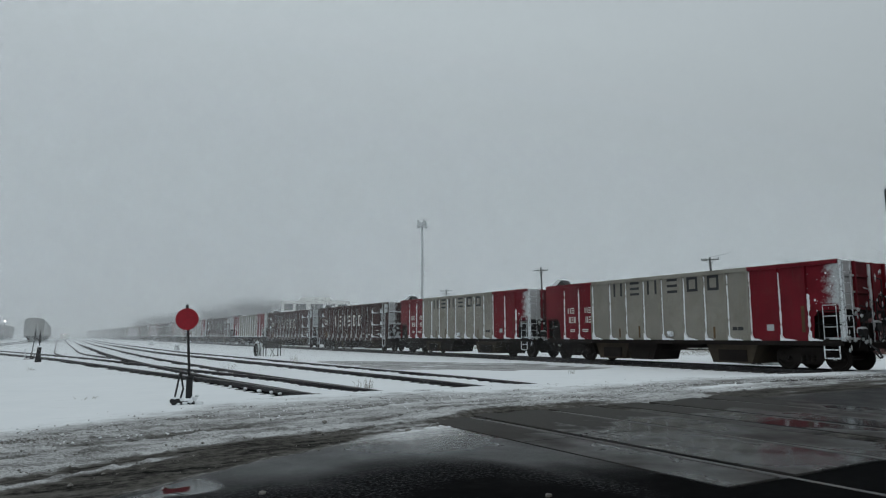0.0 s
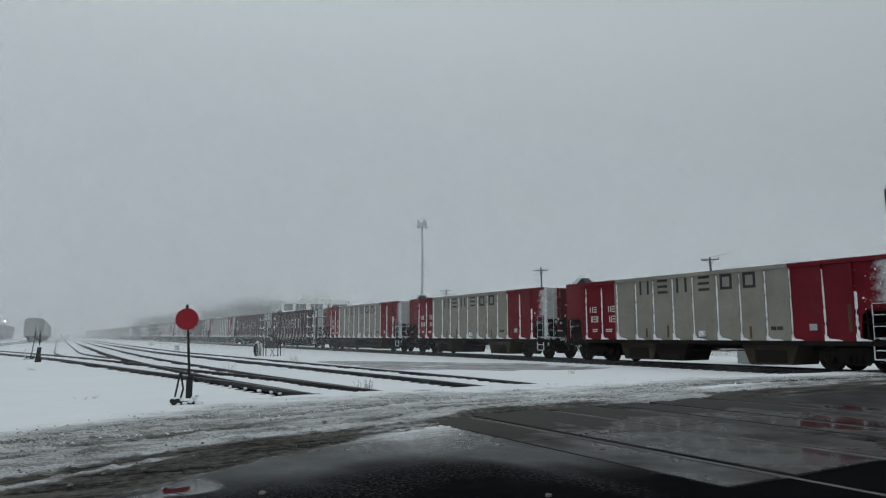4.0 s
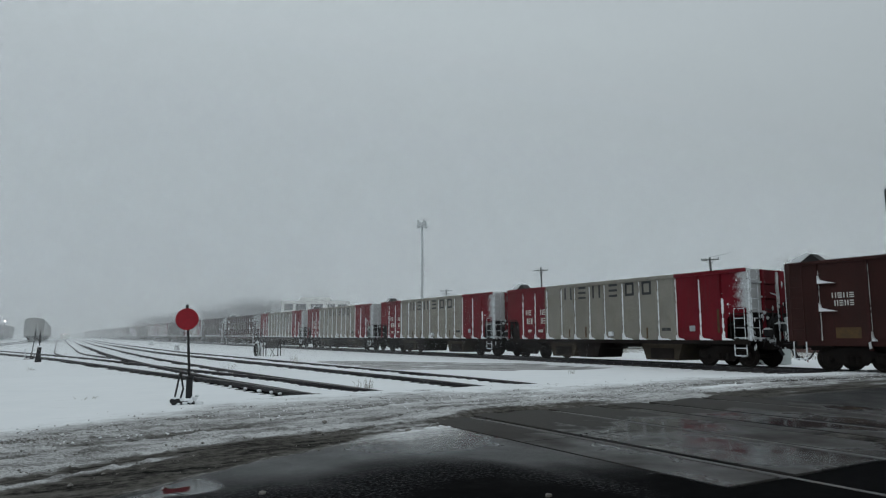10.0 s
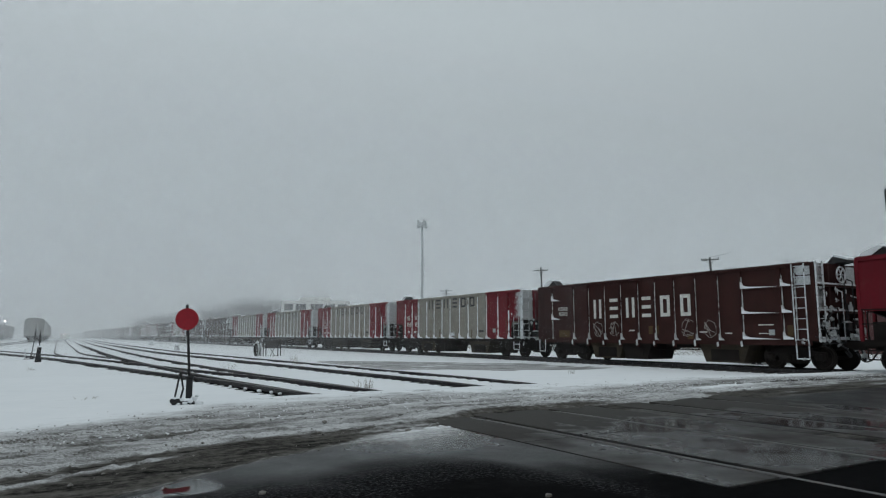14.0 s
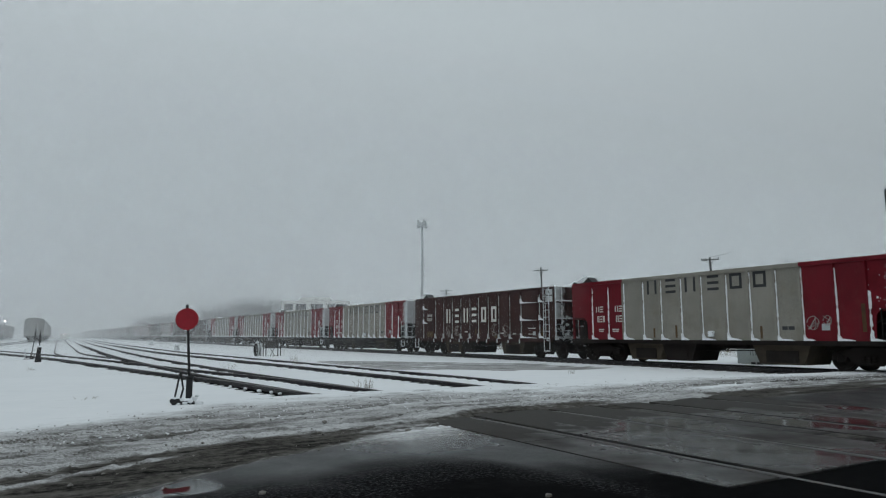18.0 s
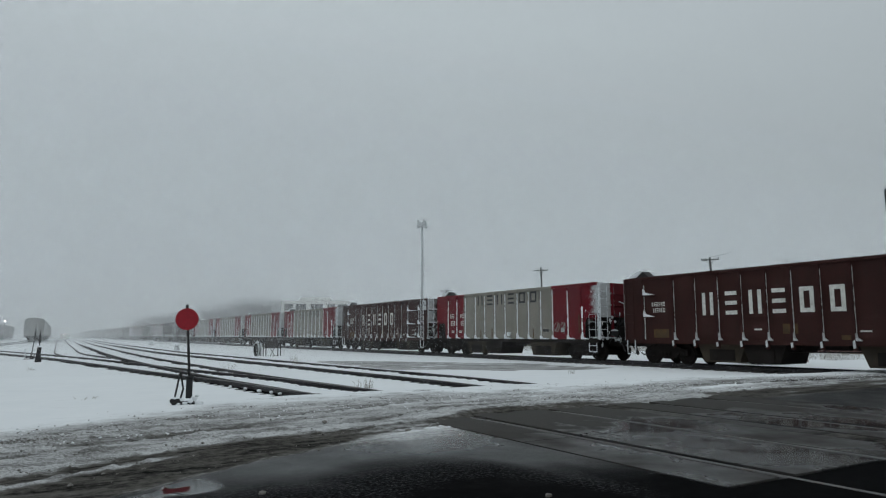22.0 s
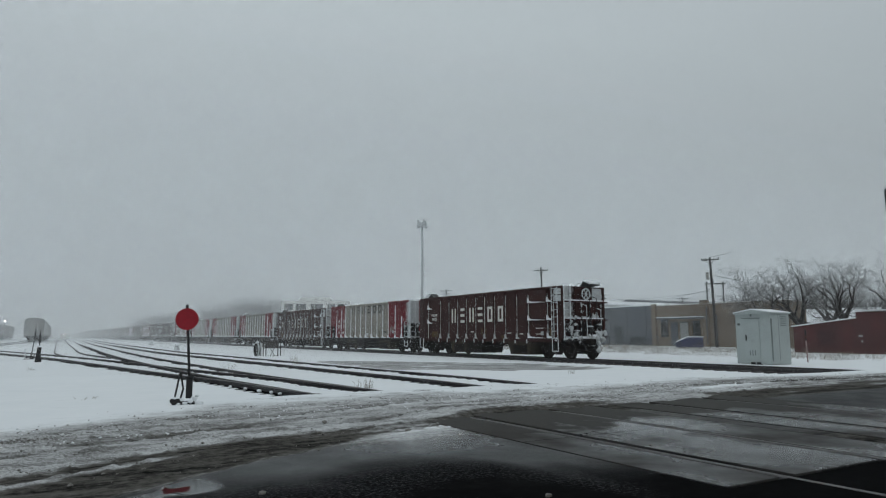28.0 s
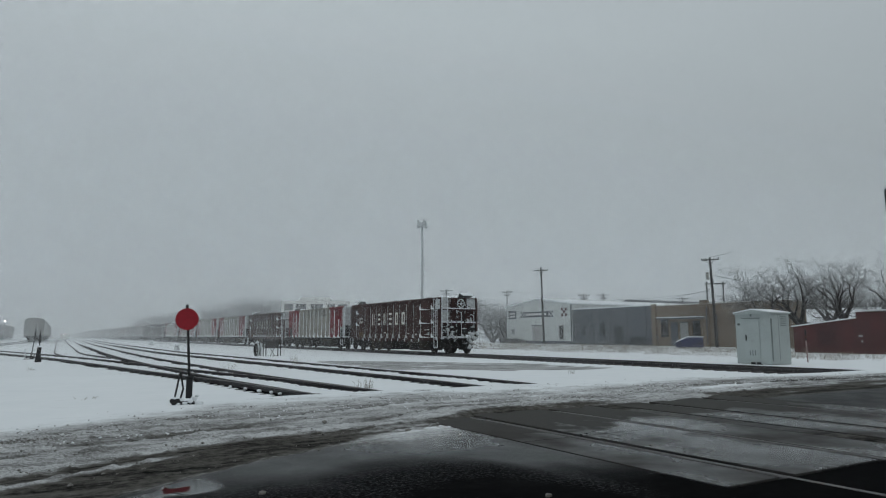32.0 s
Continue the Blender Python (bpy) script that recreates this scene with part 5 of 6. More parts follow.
def train():
    axle = wheelset_mesh()
    first = {}
    for k, kind in enumerate(KINDS):
        if kind not in first:
            car = first[kind] = red_hopper() if kind == "A" else brown_hopper()
            tagged(car, RED_LABEL if kind == "A" else BROWN_LABEL, "hopper car", group="cars of the ballast train")
            back = -5.95 if kind == "A" else -5.78
            for y in (back - 0.88, back + 0.88, 5.07, 6.83):
                w = part("wheelset", axle, None, car)
                w.matrix_local = pose(0, y, 0.42)
        else:
            car = copy_thing(first[kind], pose(0, 0, 0))
        gone = {"graffiti"} if k not in (1, 2) else set()
        if k > 8:        # deep in the mist: the larger parts alone
            gone |= SMALL_FITTINGS
        for o in [o for o in car.children_recursive if k > 1 and o.name.split(".")[0] in gone]:
            bpy.data.objects.remove(o)
        if k == 0:
            tagged(car, "last brown ribbed hopper car of the train, snowy end ladders")
        cars.append(car)
        wheels.append([o for o in car.children if o.name.startswith("wheelset")])
    for o in [o for o in cars[0].children if o.name.startswith("graffiti")]:
        bpy.data.objects.remove(o)


train()


# ---- yard furniture ----
def rough_lump(bm, x, y, z, r, seed, flat=0.6):
    rnd = random.Random(seed)
    got = bmesh.ops.create_icosphere(bm, subdivisions=1, radius=r)["verts"]
    for v in got:
        v.co = Vector((v.co.x * rnd.uniform(.7, 1.2) + x, v.co.y * rnd.uniform(.7, 1.2) + y, v.co.z * flat * rnd.uniform(.8, 1.2) + z))


def switch_stand():
    root = tagged(new("switch_stand"), "tall black switch stand with round red target, snowy base", "switch stand")
    root.matrix_world = pose(2.13, 11.60, 0.0, 0, 0, -10)
    part("mast", tubes(0.021, ((0.0, 0, 0.42), (-0.085, 0, 1.58)), sides=10), BLACK, root)
    bm = bmesh.new()
    lathe(bm, ((-0.012, 0.168), (-0.010, 0.178), (0.004, 0.178), (0.006, 0.168)), (-0.078, -0.03, 1.375), 40, "y")
    part("target_disc", bm, SIGNRED, root, "round red enamelled target")
    bm = bmesh.new()
    lathe(bm, ((1.57, 0.022), (1.60, 0.026), (1.615, 0.012)), (-0.086, 0, 0), 12, "z")
    part("mast_cap", bm, BLACK, root)
    bm = bmesh.new()
    box(bm, -0.045, 0.055, -0.05, 0.05, 0.10, 0.44, 0.012)
    box(bm, -0.06, 0.07, -0.065, 0.065, 0.42, 0.455, 0.008)
    part("housing", bm, BLACK, root)
    bm = bmesh.new()
    bent(bm, [(-0.21, 0.0, 0.10), (-0.17, 0.0, 0.34), (-0.145, 0.0, 0.50), (-0.125, 0, 0.515)], 0.015, 8)
    part("throw_lever", bm, BLACK, root)
    bm = bmesh.new()
    bent(bm, [(-0.12, 0.02, 0.10), (-0.085, 0.02, 0.25), (-0.12, 0.02, 0.44), (-0.135, 0.02, 0.51)], 0.015, 8)
    part("throw_lever", bm, BLACK, root)
    bm = bmesh.new()
    box(bm, -0.25, 0.10, -0.09, 0.09, -0.02, 0.05, 0.015)
    box(bm, -0.28, -0.12, -0.08, 0.02, 0.03, 0.10, 0.02)
    part("base_casting", bm, BLACK, root)
    part("head_block", built((-0.5, 0.9, -0.14, 0.14, -0.1, -0.01)), TIE, root)
    for i, (x, y, z, r) in enumerate(((0.10, -0.05, 0.09, 0.055), (0.03, -0.09, 0.06, 0.06), (-0.10, -0.08, 0.09, 0.04), (-0.2, -0.06, 0.11, 0.035), (-0.05, -0.10, 0.03, 0.05), (0.16, -0.06, 0.02, 0.07), (-0.15, -0.11, 0.02, 0.035), (0.06, -0.11, 0.12, 0.035), (-0.14, 0.0, 0.30, 0.018), (0.13, 0.03, 0.13, 0.04), (-0.02, 0.06, 0.46, 0.03))):
        bm = bmesh.new()
        rough_lump(bm, x, y, z, r, i)
        part("snow_clump", bm, SNOW, root, smooth=True)


def low_stand(x, y, lean, h, label, bulk):
    root = tagged(new("switch_stand"), label, "switch stand")
    root.matrix_world = pose(x, y, -0.2)
    part("mast", tubes(0.024, ((0, 0, 0.1), (lean, 0, h)), sides=8), BLACK, root)
    bm = bmesh.new()
    prism(bm, [(-0.10 * bulk, 0.0), (0.10 * bulk, 0.0), (0.06 * bulk, 0.34 * bulk), (0.08 * bulk, 0.5 * bulk), (-0.04 * bulk, 0.5 * bulk), (-0.06 * bulk, 0.3 * bulk)], "y", -0.1, 0.1)
    part("housing", bm, BLACK, root)
    bm = bmesh.new()
    box(bm, -0.04 + lean * 0.8, 0.04 + lean * 0.8, -0.02, 0.02, h - 0.5, h, 0.015)
    part("target_plate", bm, BLACK, root)
    bm = bmesh.new()
    rough_lump(bm, 0.0, 0.0, 0.5 * bulk + 0.02, 0.07 * bulk, 5)
    part("snow_clump", bm, SNOW, root)


def lever_frame():
    root = tagged(new("throw_bracket"), "small frosted throw bracket standing in snow", "bracket")
    root.matrix_world = pose(-0.62, 42.0, -0.2)
    part("upright", tubes(0.03, ((0, 0, 0), (-0.02, 0, 0.6)), sides=8), FROST, root)
    part("foot", built((-0.08, 0.4, -0.08, 0.08, 0.0, 0.09)), BLACK, root)
    part("arm", tubes(0.025, ((0.35, 0, 0.08), (0.42, 0, 0.30)), sides=6), BLACK, root)


switch_stand()
low_stand(-0.36, 42.6, 0.16, 1.66, "dark leaning switch stand in the snow", 0.6)
low_stand(-0.02, 37.6, 0.03, 1.45, "dark switch stand with snow-capped housing", 1.5)
lever_frame()


def hose_reel():
    root = tagged(new("old_wheel"), "snow-rimmed old wheel leaning by the track", "wheel")
    root.matrix_world = pose(11.45, 41.3, -0.2, 0, 0, 5)
    bm = bmesh.new()
    ring(bm, (0, 0, 0.44), 0.36, 0.085, "x")
    part("tyre", bm, UNDER, root, "dark rubber tyre")
    bm = bmesh.new()
    ring(bm, (-0.03, 0, 0.45), 0.42, 0.045, "x")
    part("tyre_snow", bm, OLDSNOW, root, "snow rimming the tyre")
    bm = bmesh.new()
    ring(bm, (0, 0, 0.44), 0.25, 0.03, "x")
    for k in range(3):
        a = k * math.pi / 3
        tube(bm, (0, -0.25 * math.cos(a), 0.44 - 0.25 * math.sin(a)), (0, 0.25 * math.cos(a), 0.44 + 0.25 * math.sin(a)), 0.02)
    part("rim", bm, BLACK, root)
    part("post", tubes(0.05, ((0.25, 0, 0), (0.25, 0, 0.86)), sides=8), FROST, root)
    bm = bmesh.new()
    rough_lump(bm, 0, 0, 0.9, 0.12, 8)
    part("snow_cap", bm, SNOW, root)


def pipe_rack():
    root = tagged(new("steel_rack"), "rusty steel rack with diagonal bars in snow", "rack")
    root.matrix_world = pose(12.35, 41.2, -0.2, 0, 0, -22)
    for x in (-0.52, -0.36, 0.36, 0.52):
        part("leg", tubes(0.032, ((x, 0, 0), (x, 0, 1.05)), sides=6), BLACK, root)
    for z in (0.55, 1.02):
        part("cross_bar", tubes(0.03, ((-0.54, 0, z), (0.54, 0, z)), sides=6), RAIL, root)
    part("panel", built((-0.38, 0.38, -0.02, 0.02, 0.60, 0.98)), TIE, root)
    part("brace", tubes(0.02, ((-0.1, 0, 0.05), (0.15, 0, 0.55)), sides=6), BLACK, root)
    part("brace", tubes(0.02, ((0.2, 0, 0.05), (-0.1, 0, 0.5)), sides=6), BLACK, root)
    for i, x in enumerate((-0.2, 0.1, 0.3)):
        bm = bmesh.new()
        rough_lump(bm, x, -0.1, 0.03, 0.10, 30 + i)
        part("rubble", bm, ROCK, root)


hose_reel()
pipe_rack()
for i, (x, y, s) in enumerate(((12.4, 94.0, 0.8), (12.0, 93.2, 0.5), (9.9, 60.0, 0.75))):
    root = tagged(new("switch_stand"), "snow-crusted low switch stand beside the track", "switch stand", group="far switch stands")
    root.matrix_world = pose(x, y, -0.2)
    bm = bmesh.new()
    prism(bm, [(-0.3 * s, 0), (0.3 * s, 0), (0.16 * s, 0.8 * s), (-0.05 * s, 1.0 * s), (-0.2 * s, 0.5 * s)], "y", -0.14, 0.14)
    part("housing", bm, FROST, root)
    bm = bmesh.new()
    rough_lump(bm, 0, -0.05, 0.75 * s, 0.3 * s, 60 + i)
    part("snow_crust", bm, SNOW, root)


def signal_hut():
    root = tagged(new("signal_hut"), "pale green-grey steel signal hut with snowy roof", "hut")
    root.matrix_world = pose(28.88, 20.62, -0.16)
    L, D, H = 1.80, 1.48, 2.28      # along y, along x, wall height
    bm = bmesh.new()
    box(bm, 0, D, -L, 0, -0.06, H, 0.01)
    part("body", bm, HUT, root)
    bm = bmesh.new()
    prism(bm, [(-L - 0.06, H), (0.06, H), (0.06, H + 0.05), (-L / 2, H + 0.19), (-L - 0.06, H + 0.05)], "x", -0.07, D + 0.07)
    part("roof", bm, HUT, root)
    bm = bmesh.new()
    prism(bm, [(-L - 0.07, H + 0.055), (-L / 2, H + 0.195), (0.07, H + 0.055), (0.06, H + 0.09), (-L / 2, H + 0.25), (-L - 0.06, H + 0.09)], "x", -0.085, D + 0.08)
    part("roof_snow", bm, SNOW, root, "snow lying on the hut roof")
    door = part("door", built((-0.03, -0.004, -1.25, -0.42, 0.22, 2.05)), HUT, root)
    part("door_handle", built((-0.06, -0.03, -0.58, -0.54, 1.02, 1.30)), BLACK, door, "black door handle")
    part("lintel", built((-0.05, -0.004, -1.32, -0.36, 2.06, 2.10)), HUTDARK, root)
    for k in range(3):
        part("vent_slot", built((-0.036, -0.03, -1.02 + k * 0.13, -0.97 + k * 0.13, 0.34, 0.58)), HUTDARK, door)
    part("sign_plate", built((-0.02, -0.004, -0.88, -0.80, 2.16, 2.28)), HUTDARK, root)
    part("lamp_box", built((-0.10, -0.004, -0.24, -0.16, 1.75, 1.85)), HUTDARK, root)
    bm = bmesh.new()
    box(bm, 0.02, 0.07, -L - 0.05, -L - 0.004, 0.1, 2.05)
    part("corner_conduit", bm, HUTDARK, root, "dark conduit on the corner")
    ven = part("side_vent", built((0.75, 1.2, -L - 0.03, -L - 0.004, 1.68, 2.22)), HUT, root)
    for k in range(5):
        part("louvre", built((0.78, 1.17, -L - 0.045, -L - 0.03, 1.72 + k * 0.1, 1.76 + k * 0.1)), HUTDARK, ven)
    part("seam", built((0.62, 0.635, -L - 0.012, -L - 0.004, 0.1, 2.30)), HUTDARK, root)
    for k in range(2):
        part("foot", built((-0.05, 0.1, -1.25 + 0.3 * k, -1.05 + 0.3 * k, -0.08, 0.03)), BLACK, root)


signal_hut()


def marker_post():
    root = tagged(new("marker_post"), "white marker post with dark banded top", "post")
    root.matrix_world = pose(33.5, 19.9, -0.2, 0, -2, 0)
    part("post", tubes(0.036, ((0, 0, -0.1), (0, 0, 1.05)), sides=8), POSTPAINT, root)
    part("cap", tubes(0.045, ((0, 0, 1.05), (0, 0, 1.62)), sides=8), BLACK, root)
    part("band", tubes(0.048, ((0, 0, 1.22), (0, 0, 1.25)), sides=8), ORANGE, root)


marker_post()


def roadside_sign():
    root = tagged(new("road_sign"), "open dark sign frame on a steel post", "sign")
    root.matrix_world = pose(11.80, 5.52, 0.0, 0, 0, -60)
    bm = bmesh.new()
    for a in ((0.0, 0.6, 3.10, 3.13), (0.0, 0.6, 3.48, 3.51)):
        box(bm, a[0], a[1], -0.01, 0.01, a[2], a[3])
    box(bm, 0.0, 0.025, -0.01, 0.01, 3.13, 3.48)
    box(bm, 0.575, 0.6, -0.01, 0.01, 3.13, 3.48)
    part("frame", bm, BLACK, root)
    part("post", tubes(0.03, ((0.3, 0.03, -0.1), (0.3, 0.03, 3.6)), sides=8), GALV, root)


roadside_sign()


# ---- poles and wires ----
def utility_pole(x, y, h, lean, arms, label, extras=False, r=0.16):
    root = tagged(new("utility_pole"), label, "utility pole", group="wooden poles along the street")
    root.matrix_world = pose(x, y, -0.25, 0, lean, 0)
    bm = bmesh.new()
    tube(bm, (0, 0, -0.3), (0, 0, h), r, r * 0.62, 10)
    part("pole", bm, POLE, root)
    turn = radians(-40)
    for z, w in arms:
        c, s = math.cos(turn) * w / 2, math.sin(turn) * w / 2
        bm = bmesh.new()
        tube(bm, (-c, -s, z), (c, s, z), 0.075, sides=6)
        arm = part("cross_arm", bm, POLE, root)
        for f in (-0.95, -0.45, 0.45, 0.95):
            part("insulator", tubes(0.06, ((c * f, s * f, z + 0.06), (c * f, s * f, z + 0.24)), sides=6), GALV, arm)
        if w > 1.2:
            part("arm_brace", tubes(0.03, ((c * 0.5, s * 0.5, z), (0, 0, z - 0.6)), sides=4), POLE, root)
            part("arm_brace", tubes(0.03, ((-c * 0.5, -s * 0.5, z), (0, 0, z - 0.6)), sides=4), POLE, root)
    if extras:
        bm = bmesh.new()
        lathe(bm, ((-0.42, 0.15), (-0.38, 0.18), (0.34, 0.18), (0.42, 0.11)), (-0.32, 0.24, h - 2.1), 14, "z")
        part("transformer", bm, OLDCAR, root, "grey can transformer")
    return root


utility_pole(64.75, 48.7, 10.15, -2.6, ((9.85, 1.9),), "dark wooden utility pole with transformer can", True, 0.19)
utility_pole(66.0, 80.2, 11.8, -1.6, ((11.35, 2.1),), "tall leaning wooden utility pole with cross arm", r=0.2)
for x, y, h, w in ((83.1, 112.7, 10.7, 2.0), (95.2, 102.7, 9.9, 2.4), (98.0, 100.0, 9.9, 2.6), (108.2, 88.8, 8.9, 2.4), (72.5, 119.7, 11.0, 2.6)):
    utility_pole(x, y, h, 0, ((h - 0.35, w), (h - 1.0, w * 0.6)), "distant wooden pole with cross arms in mist")


def h_frame():
    root = tagged(new("utility_pole"), "two-legged wooden pole frame with crossbeam", "utility pole")
    root.matrix_world = pose(75.4, 57.8, -0.25)
    for dx, dy in ((0, 0), (1.2, -1.6)):
        part("pole", tubes(0.09, ((dx, dy, 0), (dx, dy, 8.4)), sides=8), POLE, root)
    part("cross_beam", tubes(0.07, ((-0.2, 0.25, 8.15), (1.4, -1.85, 8.15)), sides=6), POLE, root)
    part("insulator", tubes(0.1, ((0.5, -0.65, 8.2), (0.5, -0.65, 8.7)), sides=6), GALV, root)


h_frame()


def wire(a, b, sag, r=0.02):
    a, b = Vector(a), Vector(b)
    bm = bmesh.new()
    pts = [a.lerp(b, i / 14) - Vector((0, 0, sag * 4 * (i / 14) * (1 - i / 14))) for i in range(15)]
    bent(bm, pts, r, 4)
    ob = new("overhead_wire", mesh_of("overhead_wire", bm, BLACK))
    tagged(ob, "thin dark overhead wire between poles", "wire", group="overhead wires")


wire((64.4, 48.9, 9.9), (65.2, 46.6, 10.3), 0.05)
wire((64.4, 48.7, 7.9), (75.5, 38.0, 5.5), 0.5)
wire((64.4, 48.7, 4.9 + 1.2), (76.0, 90.5, 8.0), 0.9)
wire((64.4, 48.7, 6.3), (98.0, 100.0, 9.2), 1.2)
wire((95.2, 102.7, 9.5), (83.1, 112.7, 10.3), 0.4)


def cell_tower():
    root = tagged(new("cell_tower"), "tall grey antenna mast fading into mist", "antenna mast")
    root.matrix_world = pose(85.2, 152.9, -0.3)
    bm = bmesh.new()
    tube(bm, (0, 0, 0), (0, 0, 30.4), 0.46, 0.28, 12)
    part("mast", bm, GALV, root)
    bm = bmesh.new()
    lathe(bm, ((29.9, 0.5), (30.0, 1.2), (30.15, 1.2), (30.2, 0.5)), (0, 0, 0), 12, "z")
    part("platform", bm, GALV, root)
    for i in range(9):
        a = i * 2 * math.pi / 9 + 0.3
        x, y = 1.15 * math.cos(a), 1.15 * math.sin(a)
        part("antenna_panel", built((x - 0.17, x + 0.17, y - 0.12, y + 0.12, 29.7, 31.8 - (i % 3) * 0.35)), GALV, root)
    part("side_arm", tubes(0.07, ((0, 0, 30.4), (-1.3, 0.6, 30.4)), ((-1.3, 0.6, 29.4), (-1.3, 0.6, 30.6)), sides=6), GALV, root)


cell_tower()


# ---- the street across the tracks ----
def wall_panel(x, y0, y1, z0, z1, out=0.05):
    return built((x - out, x - 0.004, y0, y1, z0, z1))


def white_shed():
    root = tagged(new("warehouse"), "white gabled warehouse with snowy roof and faded signs", "building")
    X, y0, y1, mid = 70.0, 78.2, 95.1, 86.5
    bm = bmesh.new()
    prism(bm, [(y0, -0.4), (y1, -0.4), (y1, 5.95), (mid, 6.95), (y0, 5.95)], "x", X, X + 36)
    part("wall", bm, WHITEWALL, root)
    for a, b in (((y0 - 0.3, 5.93), (mid, 7.0)), ((mid, 7.0), (y1 + 0.3, 5.93))):
        bm = bmesh.new()
        prism(bm, [a, b, (b[0], b[1] + 0.16), (a[0], a[1] + 0.16)], "x", X - 0.25, X + 36.3)
        part("roof", bm, SNOW, root, "roof slope under snow")
    part("plinth", wall_panel(X, y0, y1, -0.3, 0.25, 0.08), SLATE, root)
    door = part("door", wall_panel(X, 85.5, 88.0, -0.2, 2.7), DOORPAINT, root)
    part("door_frame", wall_panel(X, 85.3, 88.2, 2.7, 2.85, 0.09), SLATE, root)
    win = part("window", wall_panel(X, 80.1, 81.3, 0.4, 2.75, 0.09), DOORPAINT, root)
    part("pane", wall_panel(X - 0.09, 80.3, 80.65, 0.6, 2.55, 0.02), DARKGLASS, win)
    part("pane", wall_panel(X - 0.09, 80.75, 81.1, 0.6, 2.55, 0.02), DARKGLASS, win)
    sg = part("sign_board", wall_panel(X, 83.8, 90.0, 4.1, 5.0, 0.08), SLATE, root, "faded blue-grey sign board")
    for k in range(8):
        part("sign_bar", wall_panel(X - 0.08, 84.3 + k * 0.68, 84.8 + k * 0.68, 4.4, 4.75, 0.02), CONCRETE, sg)
    for yc, zc, s, mat in ((90.6, 4.55, 0.36, SLATE), (83.2, 4.55, 0.36, SLATE), (80.05, 4.75, 0.45, REDBRICK), (93.3, 1.75, 0.3, SLATE)):
        for i in range(3):
            for j in range(3):
                if (i + j) % 2 == 0:
                    part("checker_square", wall_panel(X, yc + (i - 1.5) * s, yc + (i - 0.5) * s, zc + (j - 1.5) * s, zc + (j - 0.5) * s, 0.03), mat, root)
    s2 = part("sign_board", wall_panel(X, 92.3, 94.4, 3.9, 5.3, 0.08), SLATE, root, "small grey sign board")
    for k in range(2):
        part("sign_bar", wall_panel(X - 0.08, 92.6, 94.1, 4.2 + 0.5 * k, 4.45 + 0.5 * k, 0.02), CONCRETE, s2)
    part("gutter_pipe", built((X - 0.12, X - 0.004, y0 + 0.1, y0 + 0.25, 0, 5.9)), SLATE, root)


def grey_block():
    root = tagged(new("shop_building"), "low grey painted block building with flat snowy roof", "building")
    X, y0, y1 = 70.0, 62.02, 78.15
    part("wall", built((X, X + 20, y0, y1, -0.4, 5.05)), SLATE, root)
    part("parapet_cap", built((X - 0.1, X + 0.4, y0, y1, 5.05, 5.16)), SNOW, root, "snow along the parapet")
    part("roof", built((X + 0.4, X + 20, y0, y1, 5.05, 5.10)), SNOW, root)
    # The last entry is a plain low dark band along the wall's foot.
    for a, b, z0, z1 in ((67.6, 69.4, -0.2, 2.5), (71.2, 72.3, 0.9, 2.9), (75.2, 76.2, 1.2, 2.6), (63.0, 66.6, -0.1, 0.9)):
        w = part("door" if z0 < 0 else "window", wall_panel(X, a, b, z0, z1, 0.03), DARKPANEL, root)
        part("frame", wall_panel(X, a - 0.12, b + 0.12, z1 + 0.004, z1 + 0.12, 0.06), SLATE, w)
    for y in (63.5, 66.9, 70.4, 73.9):
        part("pilaster", wall_panel(X, y, y + 0.3, -0.3, 5.0, 0.06), SLATE, root)


def tan_shop():
    root = tagged(new("shop_building"), "tan brick shop with canopy and pilasters", "building")
    X, y0, y1 = 69.5, 43.0, 61.9
    part("wall", built((X, X + 3.2, y0, y1, -0.4, 4.95)), TAN, root)
    part("parapet_cap", built((X - 0.08, X + 0.4, y0, y1, 4.95, 5.05)), CONCRETE, root)
    part("roof", built((X + 0.4, X + 3.2, y0, y1, 4.95, 5.0)), SNOW, root)
    for a, b, h in ((61.2, 61.85, 5.2), (53.1, 54.2, 5.4), (46.0, 46.6, 5.0)):
        part("pilaster", wall_panel(X, a, b, -0.3, h, 0.35), TAN, root)
    bm = bmesh.new()
    box(bm, X - 1.6, X - 0.36, 53.6, 59.9, 3.15, 3.32)
    cp = part("canopy", bm, SLATE, root)
    part("canopy_snow", built((X - 1.62, X - 0.36, 53.58, 59.92, 3.324, 3.42)), SNOW, cp)
    for a, b, z0, z1, mat in ((57.9, 59.0, -0.2, 2.7, SLATE), (56.3, 57.5, -0.2, 2.7, DOORPAINT), (59.4, 60.6, 0.9, 3.0, DARKGLASS), (54.4, 55.6, 0.6, 2.8, DARKGLASS),
                              (47.5, 49.5, 0.6, 2.4, DARKGLASS)):
        w = part("door" if z0 < 0 else "window", wall_panel(X, a, b, z0, z1, 0.05), mat, root)
        part("frame", wall_panel(X, a - 0.1, b + 0.1, z1 + 0.004, z1 + 0.13, 0.08), SLATE, w)
    part("drain_pipe", tubes(0.07, ((X - 0.45, 53.2, 0), (X - 0.45, 53.2, 4.4)), ((X - 0.45, 53.2, 4.4), (X - 0.1, 53.2, 4.7)), sides=6), SLATE, root)
    part("drain_pipe", tubes(0.07, ((X - 0.2, 52.0, 0), (X - 0.2, 52.0, 3.6)), sides=6), SLATE, root)


